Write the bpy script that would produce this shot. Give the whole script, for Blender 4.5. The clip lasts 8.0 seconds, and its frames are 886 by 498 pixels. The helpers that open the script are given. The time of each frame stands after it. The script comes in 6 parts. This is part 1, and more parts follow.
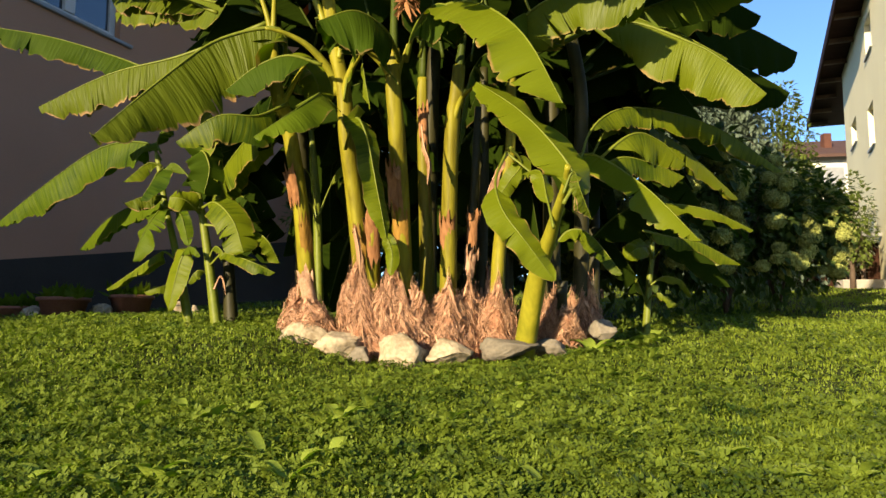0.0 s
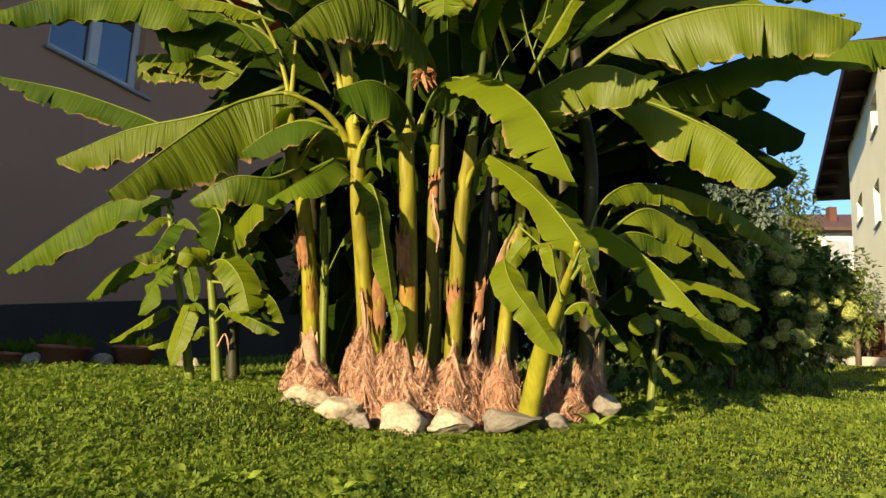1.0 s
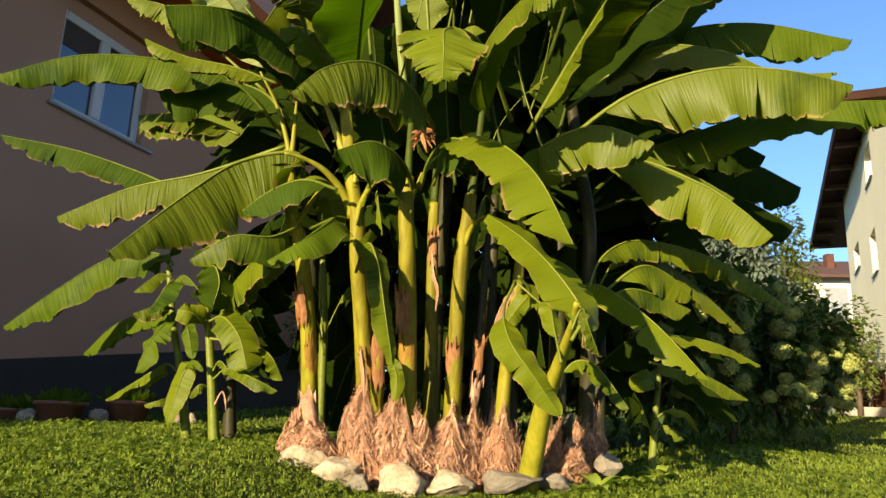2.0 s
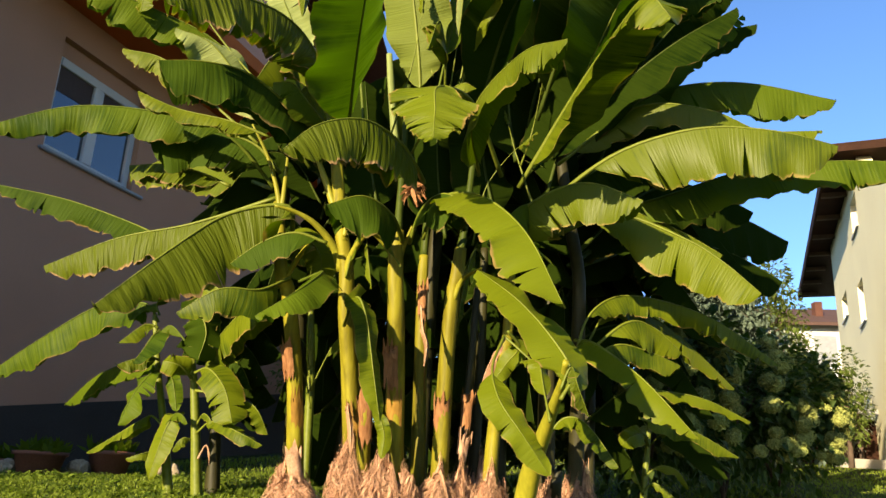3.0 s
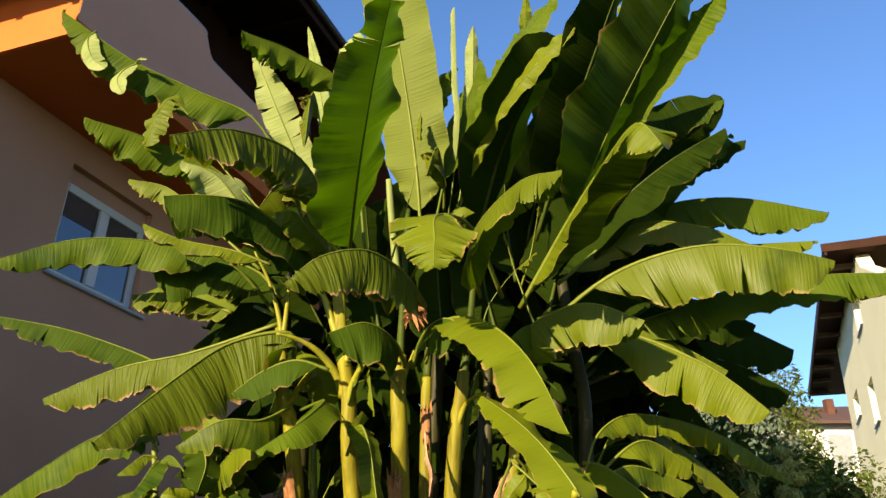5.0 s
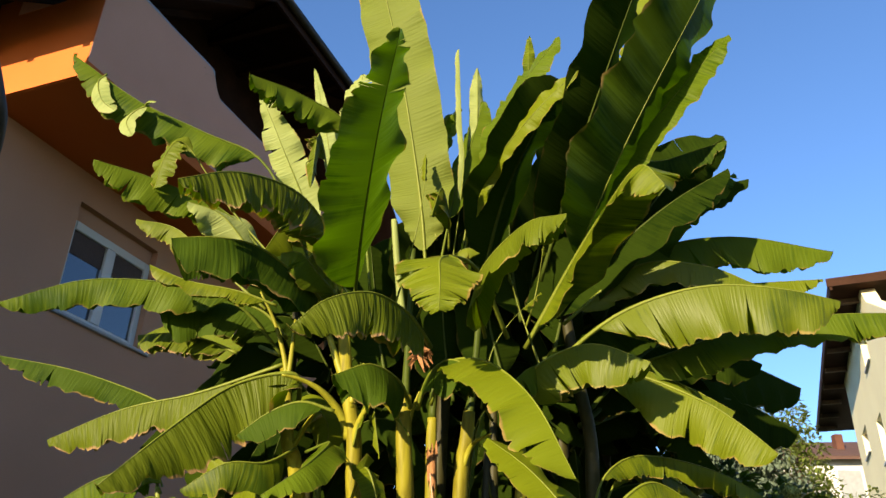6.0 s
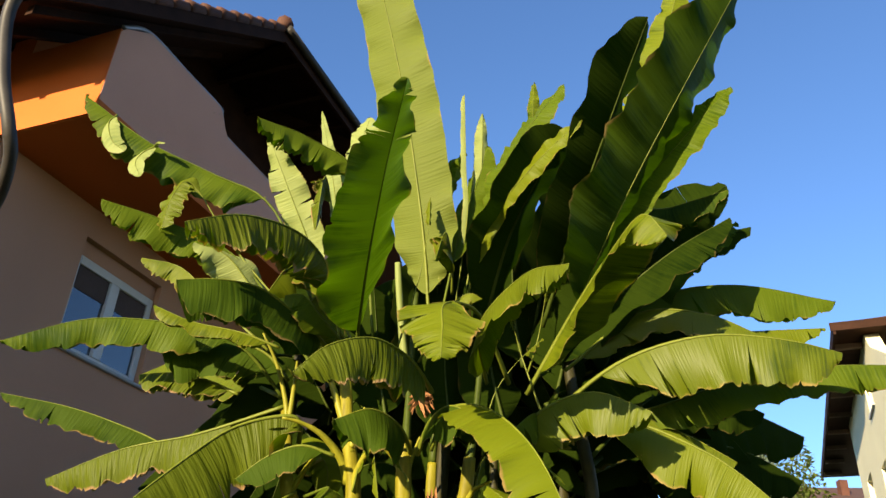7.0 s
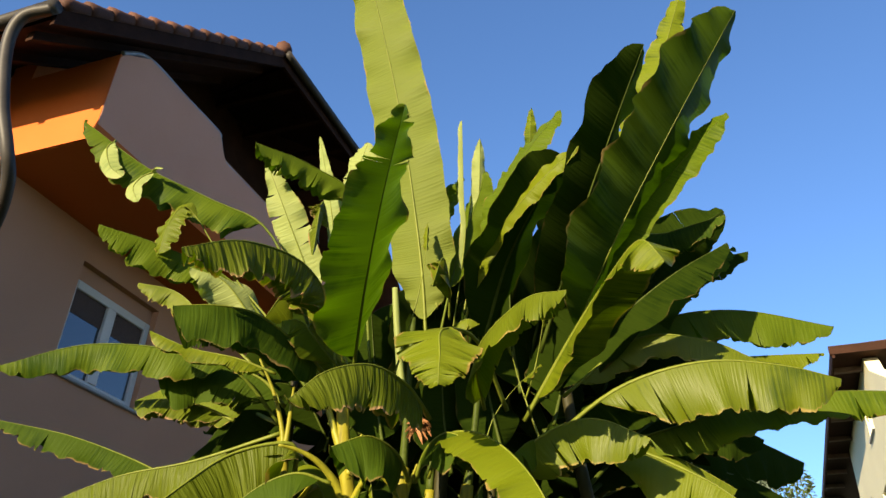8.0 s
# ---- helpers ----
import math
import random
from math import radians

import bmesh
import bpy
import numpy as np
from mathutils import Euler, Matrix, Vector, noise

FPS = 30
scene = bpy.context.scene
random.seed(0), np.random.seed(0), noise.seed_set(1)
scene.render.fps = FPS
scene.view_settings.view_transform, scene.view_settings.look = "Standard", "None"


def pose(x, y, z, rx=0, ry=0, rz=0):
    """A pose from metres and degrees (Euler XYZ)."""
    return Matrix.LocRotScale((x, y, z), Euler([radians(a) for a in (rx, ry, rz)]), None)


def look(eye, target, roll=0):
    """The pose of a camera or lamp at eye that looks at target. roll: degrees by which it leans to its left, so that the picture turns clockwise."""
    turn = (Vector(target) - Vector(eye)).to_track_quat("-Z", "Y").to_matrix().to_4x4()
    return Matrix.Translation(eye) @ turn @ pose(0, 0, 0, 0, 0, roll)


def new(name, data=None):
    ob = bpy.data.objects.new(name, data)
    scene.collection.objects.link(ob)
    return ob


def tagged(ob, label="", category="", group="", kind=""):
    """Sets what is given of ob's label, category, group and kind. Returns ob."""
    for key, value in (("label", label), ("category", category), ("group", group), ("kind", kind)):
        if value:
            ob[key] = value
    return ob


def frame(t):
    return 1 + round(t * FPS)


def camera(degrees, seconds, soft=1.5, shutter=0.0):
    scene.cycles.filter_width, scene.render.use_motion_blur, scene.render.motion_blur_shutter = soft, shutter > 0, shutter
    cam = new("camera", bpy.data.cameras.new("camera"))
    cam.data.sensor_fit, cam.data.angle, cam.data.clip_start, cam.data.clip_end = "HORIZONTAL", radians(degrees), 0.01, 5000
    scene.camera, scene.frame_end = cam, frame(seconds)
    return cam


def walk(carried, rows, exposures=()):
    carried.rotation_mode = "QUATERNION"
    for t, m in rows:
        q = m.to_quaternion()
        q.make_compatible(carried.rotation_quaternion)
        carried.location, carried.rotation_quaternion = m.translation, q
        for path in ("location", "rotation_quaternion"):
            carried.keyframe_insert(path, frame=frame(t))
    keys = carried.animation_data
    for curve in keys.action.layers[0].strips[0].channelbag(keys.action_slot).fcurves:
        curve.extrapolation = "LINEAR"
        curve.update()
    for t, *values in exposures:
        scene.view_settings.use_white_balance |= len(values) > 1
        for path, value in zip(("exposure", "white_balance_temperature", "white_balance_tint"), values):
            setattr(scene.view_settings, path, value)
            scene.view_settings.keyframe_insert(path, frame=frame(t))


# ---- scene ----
cam = camera(59.0, 8.0)
METRES, EYE, TILT, LEAN, TURN = 0.5, 0.165, 6.5, 0.0, 0.0
ROWS = [
    (0.0, 0.0, 0.0, 0.0, 0.0, 0.0, -0.0),
    (0.5, -0.0282, -0.0043, 0.0834, 0.07, 1.88, -1.14),
    (1.0, -0.0484, -0.0187, 0.1451, 0.19, 4.08, -2.38),
    (1.5, -0.0689, -0.0335, 0.2184, 0.19, 6.07, -2.59),
    (2.0, -0.0665, -0.0483, 0.2829, 0.06, 7.48, -2.29),
    (3.5, -0.0641, -0.0495, 0.4743, -1.09, 12.32, -2.86),
    (4.0, -0.0794, -0.0578, 0.5221, -0.86, 14.01, -2.18),
    (4.5, -0.0633, -0.0979, 0.5981, -0.55, 16.32, -1.61),
    (6.0, -0.0844, -0.2011, 0.7267, 0.04, 20.59, -1.42),
    (6.5, -0.0883, -0.2529, 0.7687, 0.07, 21.8, -1.61),
    (7.0, -0.0894, -0.2969, 0.8142, -0.09, 23.19, -2.34),
    (7.5, -0.0956, -0.3171, 0.8582, -0.32, 24.53, -2.99),
    (8.0, -0.0829, -0.3031, 0.8481, -0.21, 24.86, -2.25),
]
walk(cam, [(t, pose(0, 0, EYE, TILT, LEAN, TURN) @ pose(METRES * x, METRES * y, METRES * z, 90 + pitch, roll, yaw)) for t, x, y, z, yaw, pitch, roll in ROWS], exposures=[(0.0, 1.42), (2.0, 1.52), (4.0, 1.58), (6.0, 1.56), (8.0, 1.55)])

# ---- light: a low evening sun from behind on the left, and a clear sky ----
SUN_WAY, SUN_HEIGHT = 32.0, 14.5  # degrees: the way it shines, from +y towards +x; its height
world = bpy.data.worlds.new("evening_sky")
scene.world = world
world.use_nodes = True
sky = world.node_tree.nodes.new("ShaderNodeTexSky")
sky.sky_type, sky.sun_disc = "NISHITA", False
sky.sun_elevation, sky.sun_rotation = radians(SUN_HEIGHT), radians(180 + SUN_WAY)
sky.air_density, sky.dust_density, sky.ozone_density = 1.0, 0.3, 4.0
background = world.node_tree.nodes["Background"]
background.inputs["Strength"].default_value = 0.091
tint = world.node_tree.nodes.new("ShaderNodeMix")
tint.data_type, tint.blend_type = "RGBA", "MULTIPLY"
tint.inputs["Factor"].default_value = 1.0
tint.inputs["B"].default_value = (0.95, 1.0, 1.12, 1)  # a clear, deep blue evening
world.node_tree.links.new(sky.outputs["Color"], tint.inputs["A"])
world.node_tree.links.new(tint.outputs["Result"], background.inputs["Color"])
sun = new("sun", bpy.data.lights.new("sun", "SUN"))
sun.data.energy, sun.data.angle, sun.data.color = 5.8, radians(0.5), (1.0, 0.81, 0.51)
sun_aim = Vector((math.sin(radians(SUN_WAY)), math.cos(radians(SUN_WAY)), -math.tan(radians(SUN_HEIGHT))))
sun.matrix_world = look((-8, -14, 12), Vector((-8, -14, 12)) + sun_aim)

# ---- materials ----
def material(name, rough=0.6, spec=0.4):
    m = bpy.data.materials.new(name)
    m.use_nodes = True
    b = m.node_tree.nodes["Principled BSDF"]
    b.inputs["Roughness"].default_value = rough
    b.inputs["Specular IOR Level"].default_value = spec
    return m, m.node_tree.nodes, m.node_tree.links, b


def ramp(nodes, stops):
    r = nodes.new("ShaderNodeValToRGB")
    while len(r.color_ramp.elements) < len(stops):
        r.color_ramp.elements.new(0.5)
    for e, (at, c) in zip(r.color_ramp.elements, stops):
        e.position, e.color = at, (*c, 1)
    return r


def surface(name, dark, light, scale=8.0, fine=60.0, rough=0.8, bump=0.3, spec=0.3, vary=0.0, stretch=(1, 1, 1), strands=0.0):
    """A weathered surface: broad stains and fine grain between two colours, with relief."""
    m, nodes, links, b = material(name, rough, spec)
    co = nodes.new("ShaderNodeTexCoord")
    mp = nodes.new("ShaderNodeMapping")
    mp.inputs["Scale"].default_value = stretch
    links.new(co.outputs["Object"], mp.inputs["Vector"])
    n1, n2 = nodes.new("ShaderNodeTexNoise"), nodes.new("ShaderNodeTexNoise")
    n1.inputs["Scale"].default_value, n2.inputs["Scale"].default_value = scale, fine
    n1.inputs["Detail"].default_value, n2.inputs["Detail"].default_value = 5, 6
    mix = nodes.new("ShaderNodeMath")
    mix.operation = "MULTIPLY_ADD"
    mix.inputs[1].default_value, mix.inputs[2].default_value = 0.45, 0.0
    add = nodes.new("ShaderNodeMath")
    add.operation = "MULTIPLY_ADD"
    add.inputs[1].default_value = 0.55
    for n in (n1, n2):
        links.new(mp.outputs["Vector"], n.inputs["Vector"])
    links.new(n2.outputs["Fac"], mix.inputs[0])
    links.new(n1.outputs["Fac"], add.inputs[0])
    links.new(mix.outputs[0], add.inputs[2])
    r = ramp(nodes, [(0.32, dark), (0.68, light)])
    links.new(add.outputs[0], r.inputs["Fac"])
    out = r.outputs["Color"]
    if vary:
        info = nodes.new("ShaderNodeObjectInfo")
        rng = nodes.new("ShaderNodeMapRange")
        rng.inputs["To Min"].default_value, rng.inputs["To Max"].default_value = 1 - vary, 1 + vary
        hsv = nodes.new("ShaderNodeHueSaturation")
        links.new(info.outputs["Random"], rng.inputs["Value"])
        links.new(rng.outputs["Result"], hsv.inputs["Value"])
        links.new(out, hsv.inputs["Color"])
        out = hsv.outputs["Color"]
    if strands:
        geo = nodes.new("ShaderNodeNewGeometry")
        rng = nodes.new("ShaderNodeMapRange")
        rng.inputs["To Min"].default_value, rng.inputs["To Max"].default_value = 1 - strands, 1 + 0.6 * strands
        hsv = nodes.new("ShaderNodeHueSaturation")
        links.new(geo.outputs["Random Per Island"], rng.inputs["Value"])
        links.new(rng.outputs["Result"], hsv.inputs["Value"])
        links.new(out, hsv.inputs["Color"])
        out = hsv.outputs["Color"]
    links.new(out, b.inputs["Base Color"])
    bp = nodes.new("ShaderNodeBump")
    bp.inputs["Strength"].default_value, bp.inputs["Distance"].default_value = bump, 0.01
    links.new(add.outputs[0], bp.inputs["Height"])
    links.new(bp.outputs["Normal"], b.inputs["Normal"])
    return m


def blade_material(name, deep, bright, edge, glow, gloss=0.46, dry=0.35, shine=0.12, pleats=(42, 0.55, 0.008)):
    """A banana leaf: side veins, pale midrib, browned margin, light shining through."""
    m, nodes, links, b = material(name, gloss, shine)
    uv = nodes.new("ShaderNodeUVMap")
    uv.uv_map = "blade"
    sep = nodes.new("ShaderNodeSeparateXYZ")
    links.new(uv.outputs["UV"], sep.inputs["Vector"])
    wave = nodes.new("ShaderNodeTexNoise")
    wave.noise_dimensions = "2D"
    wave.inputs["Scale"].default_value, wave.inputs["Detail"].default_value = 1.0, 3
    mp = nodes.new("ShaderNodeMapping")
    mp.inputs["Scale"].default_value = (pleats[0], 0.5, 1)
    links.new(uv.outputs["UV"], mp.inputs["Vector"])
    links.new(mp.outputs["Vector"], wave.inputs["Vector"])
    co = nodes.new("ShaderNodeTexCoord")
    blot = nodes.new("ShaderNodeTexNoise")
    blot.inputs["Scale"].default_value, blot.inputs["Detail"].default_value = 3.5, 4
    links.new(co.outputs["Object"], blot.inputs["Vector"])
    info = nodes.new("ShaderNodeObjectInfo")
    sum1 = nodes.new("ShaderNodeMath")
    sum1.operation = "MULTIPLY_ADD"
    sum1.inputs[1].default_value = 0.5
    links.new(wave.outputs["Fac"], sum1.inputs[0])
    links.new(blot.outputs["Fac"], sum1.inputs[2])
    sum2 = nodes.new("ShaderNodeMath")
    sum2.operation = "MULTIPLY_ADD"
    sum2.inputs[1].default_value = 0.35
    links.new(info.outputs["Random"], sum2.inputs[0])
    links.new(sum1.outputs[0], sum2.inputs[2])
    vein = nodes.new("ShaderNodeTexNoise")
    vein.noise_dimensions = "2D"
    vein.inputs["Scale"].default_value, vein.inputs["Detail"].default_value = 1.0, 2
    vmap = nodes.new("ShaderNodeMapping")
    vmap.inputs["Scale"].default_value = (3.6 * pleats[0], 0.35, 1)
    links.new(uv.outputs["UV"], vmap.inputs["Vector"])
    links.new(vmap.outputs["Vector"], vein.inputs["Vector"])
    sum3 = nodes.new("ShaderNodeMath")
    sum3.operation = "MULTIPLY_ADD"
    sum3.inputs[1].default_value = 0.3
    links.new(vein.outputs["Fac"], sum3.inputs[0])
    links.new(sum2.outputs[0], sum3.inputs[2])
    r = ramp(nodes, [(0.70, deep), (1.0, bright)])
    links.new(sum3.outputs[0], r.inputs["Fac"])
    # margin
    av = nodes.new("ShaderNodeMath")
    av.operation = "ABSOLUTE"
    links.new(sep.outputs["Y"], av.inputs[0])
    edge_n = nodes.new("ShaderNodeTexNoise")
    edge_n.inputs["Scale"].default_value = 9
    links.new(co.outputs["Object"], edge_n.inputs["Vector"])
    ed = nodes.new("ShaderNodeMath")
    ed.operation = "MULTIPLY_ADD"
    ed.inputs[1].default_value = dry
    links.new(edge_n.outputs["Fac"], ed.inputs[0])
    links.new(av.outputs[0], ed.inputs[2])
    em = nodes.new("ShaderNodeMapRange")
    em.inputs["From Min"].default_value, em.inputs["From Max"].default_value = 1.13, 1.2
    links.new(ed.outputs[0], em.inputs["Value"])
    mix = nodes.new("ShaderNodeMix")
    mix.data_type = "RGBA"
    mix.inputs["B"].default_value = (*edge, 1)
    links.new(em.outputs["Result"], mix.inputs["Factor"])
    links.new(r.outputs["Color"], mix.inputs["A"])
    colour = mix.outputs["Result"]
    links.new(colour, b.inputs["Base Color"])
    bp = nodes.new("ShaderNodeBump")
    bp.inputs["Strength"].default_value, bp.inputs["Distance"].default_value = pleats[1], pleats[2]
    links.new(wave.outputs["Fac"], bp.inputs["Height"])
    links.new(bp.outputs["Normal"], b.inputs["Normal"])
    tr = nodes.new("ShaderNodeBsdfTranslucent")
    tint = nodes.new("ShaderNodeMix")
    tint.data_type, tint.blend_type = "RGBA", "MULTIPLY"
    tint.inputs["Factor"].default_value = 1
    tint.inputs["B"].default_value = (*glow, 1)
    links.new(colour, tint.inputs["A"])
    links.new(tint.outputs["Result"], tr.inputs["Color"])
    addsh = nodes.new("ShaderNodeAddShader")
    links.new(b.outputs["BSDF"], addsh.inputs[0])
    links.new(tr.outputs["BSDF"], addsh.inputs[1])
    links.new(addsh.outputs["Shader"], nodes["Material Output"].inputs["Surface"])
    return m


LEAF = blade_material("banana_leaf", (0.020, 0.035, 0.0016), (0.068, 0.084, 0.0028), (0.15, 0.10, 0.03), (0.47, 0.62, 0.05), 0.48, 0.35, 0.08)
LEAF_OLIVE = blade_material("banana_leaf_olive", (0.018, 0.031, 0.0015), (0.056, 0.071, 0.0025), (0.15, 0.11, 0.03), (0.47, 0.62, 0.05))
LEAF_PALE = blade_material("banana_leaf_waxy", (0.085, 0.112, 0.030), (0.145, 0.170, 0.052), (0.16, 0.12, 0.04), (0.3, 0.38, 0.08), 0.55)
LEAF_BLUE = blade_material("banana_leaf_deep", (0.016, 0.032, 0.0018), (0.044, 0.064, 0.0032), (0.10, 0.07, 0.02), (0.5, 0.75, 0.06), 0.5, 0.32, 0.04)
# Darker leaf copy: shade is put into blades that get no direct sun.
LEAF_HALF_SHADE = blade_material("banana_leaf_half_shaded", (0.008, 0.019, 0.0014), (0.024, 0.041, 0.0026), (0.12, 0.08, 0.03), (0.5, 0.7, 0.06), 0.62, 0.33, 0.03)
LEAF_TALL = blade_material("banana_leaf_young", (0.030, 0.045, 0.006), (0.072, 0.088, 0.014), (0.15, 0.11, 0.03), (0.4, 0.5, 0.05), 0.55, 0.3, 0.06, (70, 0.7, 0.008))
# Same leaf made near-black: shade inside the clump is put into its colour.
LEAF_SHADE = blade_material("banana_leaf_shaded", (0.00434, 0.00992, 0.00112), (0.0112, 0.0198, 0.00186), (0.05, 0.035, 0.012), (0.35, 0.5, 0.05), 0.8, 0.32, 0.008)
LEAF_DRY = blade_material("banana_leaf_dry", (0.12, 0.06, 0.032), (0.22, 0.125, 0.07), (0.13, 0.07, 0.03), (0.1, 0.07, 0.03), 0.8)
# Browned margins; darker banded colour also stands in for shade in the pleats.
LEAF_SCORCHED = blade_material("banana_leaf_scorched", (0.012, 0.024, 0.0014), (0.048, 0.062, 0.0026), (0.17, 0.105, 0.05), (0.42, 0.55, 0.05), 0.5, 0.43, 0.08, (22, 0.8, 0.025))
RIB = surface("leaf_rib", (0.070, 0.088, 0.007), (0.125, 0.142, 0.015), 5, 40, 0.5, 0.15, 0.2)
# Rib darkened to carry the clump's shade; upper stems use it too.
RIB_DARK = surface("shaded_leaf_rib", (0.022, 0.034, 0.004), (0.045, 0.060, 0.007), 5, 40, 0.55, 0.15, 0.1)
RIB_MID = surface("deep_green_leaf_rib", (0.042, 0.062, 0.005), (0.078, 0.098, 0.010), 5, 40, 0.55, 0.15, 0.12)
STEM = surface("banana_stem", (0.066, 0.054, 0.0035), (0.215, 0.192, 0.012), 7, 38, 0.58, 0.35, 0.15, 0.12, (1, 1, 0.1))
STALK = surface("banana_leaf_stalk", (0.105, 0.108, 0.006), (0.225, 0.205, 0.016), 6, 34, 0.5, 0.25, 0.2, 0.1, (1, 1, 0.1))
# Old and inner stems: the clump's shade is put into this dark brown.
STEM_OLD_SHADE = surface("banana_stem_old_shaded", (0.012, 0.011, 0.003), (0.032, 0.029, 0.006), 6, 40, 0.6, 0.3, 0.25, 0.12, (1, 1, 0.15))
STEM_DRY = surface("banana_stem_drying", (0.075, 0.04, 0.006), (0.25, 0.135, 0.022), 9, 60, 0.6, 0.5, 0.2, 0.12, (1, 1, 0.12))
STRAW = surface("dry_sheath", (0.20, 0.098, 0.056), (0.50, 0.315, 0.205), 16, 110, 0.85, 0.5, 0.12)
STRAW_DARK = surface("matted_sheath", (0.15, 0.062, 0.033), (0.38, 0.19, 0.11), 12, 60, 0.9, 0.9, 0.08)
FIBRE = surface("dry_sheath_fibre", (0.22, 0.098, 0.052), (0.58, 0.35, 0.22), 16, 110, 0.85, 0.5, 0.12, strands=0.5)
STRAW_RED = surface("dry_sheath_red", (0.10, 0.04, 0.014), (0.31, 0.15, 0.065), 9, 70, 0.8, 0.6, 0.15, 0.15, (1, 1, 0.2))
ROCK = surface("limestone", (0.13, 0.095, 0.055), (0.39, 0.325, 0.225), 9, 42, 0.95, 1.4, 0.08, 0.12)
ROCK_GREY = surface("grey_stone", (0.10, 0.085, 0.065), (0.21, 0.18, 0.135), 7, 45, 0.95, 0.9, 0.1, 0.15)


def part(name, bm, mat, parent=None, label=""):
    """One bmesh as one object under its thing."""
    me = bpy.data.meshes.new(name)
    bm.to_mesh(me)
    bm.free()
    for m in mat if isinstance(mat, (list, tuple)) else [mat]:
        me.materials.append(m)
    ob = new(name, me)
    if parent:
        ob.parent = parent
        ob.matrix_parent_inverse = parent.matrix_basis.inverted()
    return tagged(ob, label)


def thing(name, at, label, category, group="", kind=""):
    ob = new(name)
    ob.matrix_basis = Matrix.Translation(at)
    return tagged(ob, label, category, group, kind)


def smooth(bm):
    for f in bm.faces:
        f.smooth = True
    return bm


def spline(points, u):
    """A point of the smooth curve through the points, u from 0 to 1."""
    p = [Vector(q) for q in points]
    p = [2 * p[0] - p[1], *p, 2 * p[-1] - p[-2]]
    k = min(int(u * (len(p) - 3)), len(p) - 4)
    f = u * (len(p) - 3) - k
    a, b, c, d = p[k:k + 4]
    return 0.5 * (2 * b + (c - a) * f + (2 * a - 5 * b + 4 * c - d) * f * f + (3 * b - a - 3 * c + d) * f ** 3)


def tube(bm, points, radii, rings=12, sides=8, lobes=0.0, squash=1.0):
    """A tapered tube along a curve, closed at both ends."""
    loops, x = [], None
    for i in range(rings + 1):
        u = i / rings
        c, d = spline(points, u), spline(points, min(1, u + 0.01)) - spline(points, max(0, u - 0.01))
        d.normalize()
        if x is None:
            x = d.orthogonal() if abs(d.z) < 0.7 else Vector((1, 0, 0)).cross(d)
        x = (x - d * x.dot(d)).normalized()
        y = d.cross(x)
        k = u * (len(radii) - 1)
        j = min(int(k), len(radii) - 2)
        r = radii[j] + (radii[j + 1] - radii[j]) * (k - j)
        loops.append([bm.verts.new(c + (x * math.cos(a) + y * squash * math.sin(a)) * r * (1 + lobes * math.sin(3 * a + 5 * u))) for a in (2 * math.pi * s / sides for s in range(sides))])
    for l0, l1 in zip(loops, loops[1:]):
        for s in range(sides):
            bm.faces.new((l0[s], l0[s - 1], l1[s - 1], l1[s]))
    bm.faces.new(loops[0])
    bm.faces.new(loops[-1][::-1])
    return smooth(bm)


def box(bm, lo, hi, m=Matrix()):
    """An upright box between two corners, turned by m."""
    v = [bm.verts.new(m @ Vector((x, y, z))) for x in (lo[0], hi[0]) for y in (lo[1], hi[1]) for z in (lo[2], hi[2])]
    for f in ((0, 1, 3, 2), (4, 6, 7, 5), (0, 4, 5, 1), (2, 3, 7, 6), (0, 2, 6, 4), (1, 5, 7, 3)):
        bm.faces.new([v[i] for i in f])
    return bm


def prism(bm, outline, depth, m=Matrix()):
    """An outline in x and z, given depth along y, turned by m."""
    a = [bm.verts.new(m @ Vector((x, 0, z))) for x, z in outline]
    b = [bm.verts.new(m @ Vector((x, depth, z))) for x, z in outline]
    bm.faces.new(a)
    bm.faces.new(b[::-1])
    for i in range(len(a)):
        bm.faces.new((a[i - 1], b[i - 1], b[i], a[i]))
    bmesh.ops.recalc_face_normals(bm, faces=bm.faces)
    return bm


def ground_z(x, y):
    """The lawn climbs away from the eye, with a low bank on the house side of the bed."""
    def ease(t):
        t = min(max(t, 0), 1)
        return t * t * (3 - 2 * t)
    r = 0.1 * (min(y, 30) - 4.65) + 0.15 * ease((-x - 0.3) / 1.0) * ease((y - 3.6) / 1.2) * (1 - ease((y - 6.2) / 1.8)) + 0.06 * ease((x - 0.4) / 0.7) * ease((y - 4.0) / 0.8) * (1 - ease((y - 6.5) / 2))
    return r + 0.018 * math.sin(1.3 * x + 0.6 * y) + 0.012 * math.sin(2.9 * x - 1.7 * y + 1)


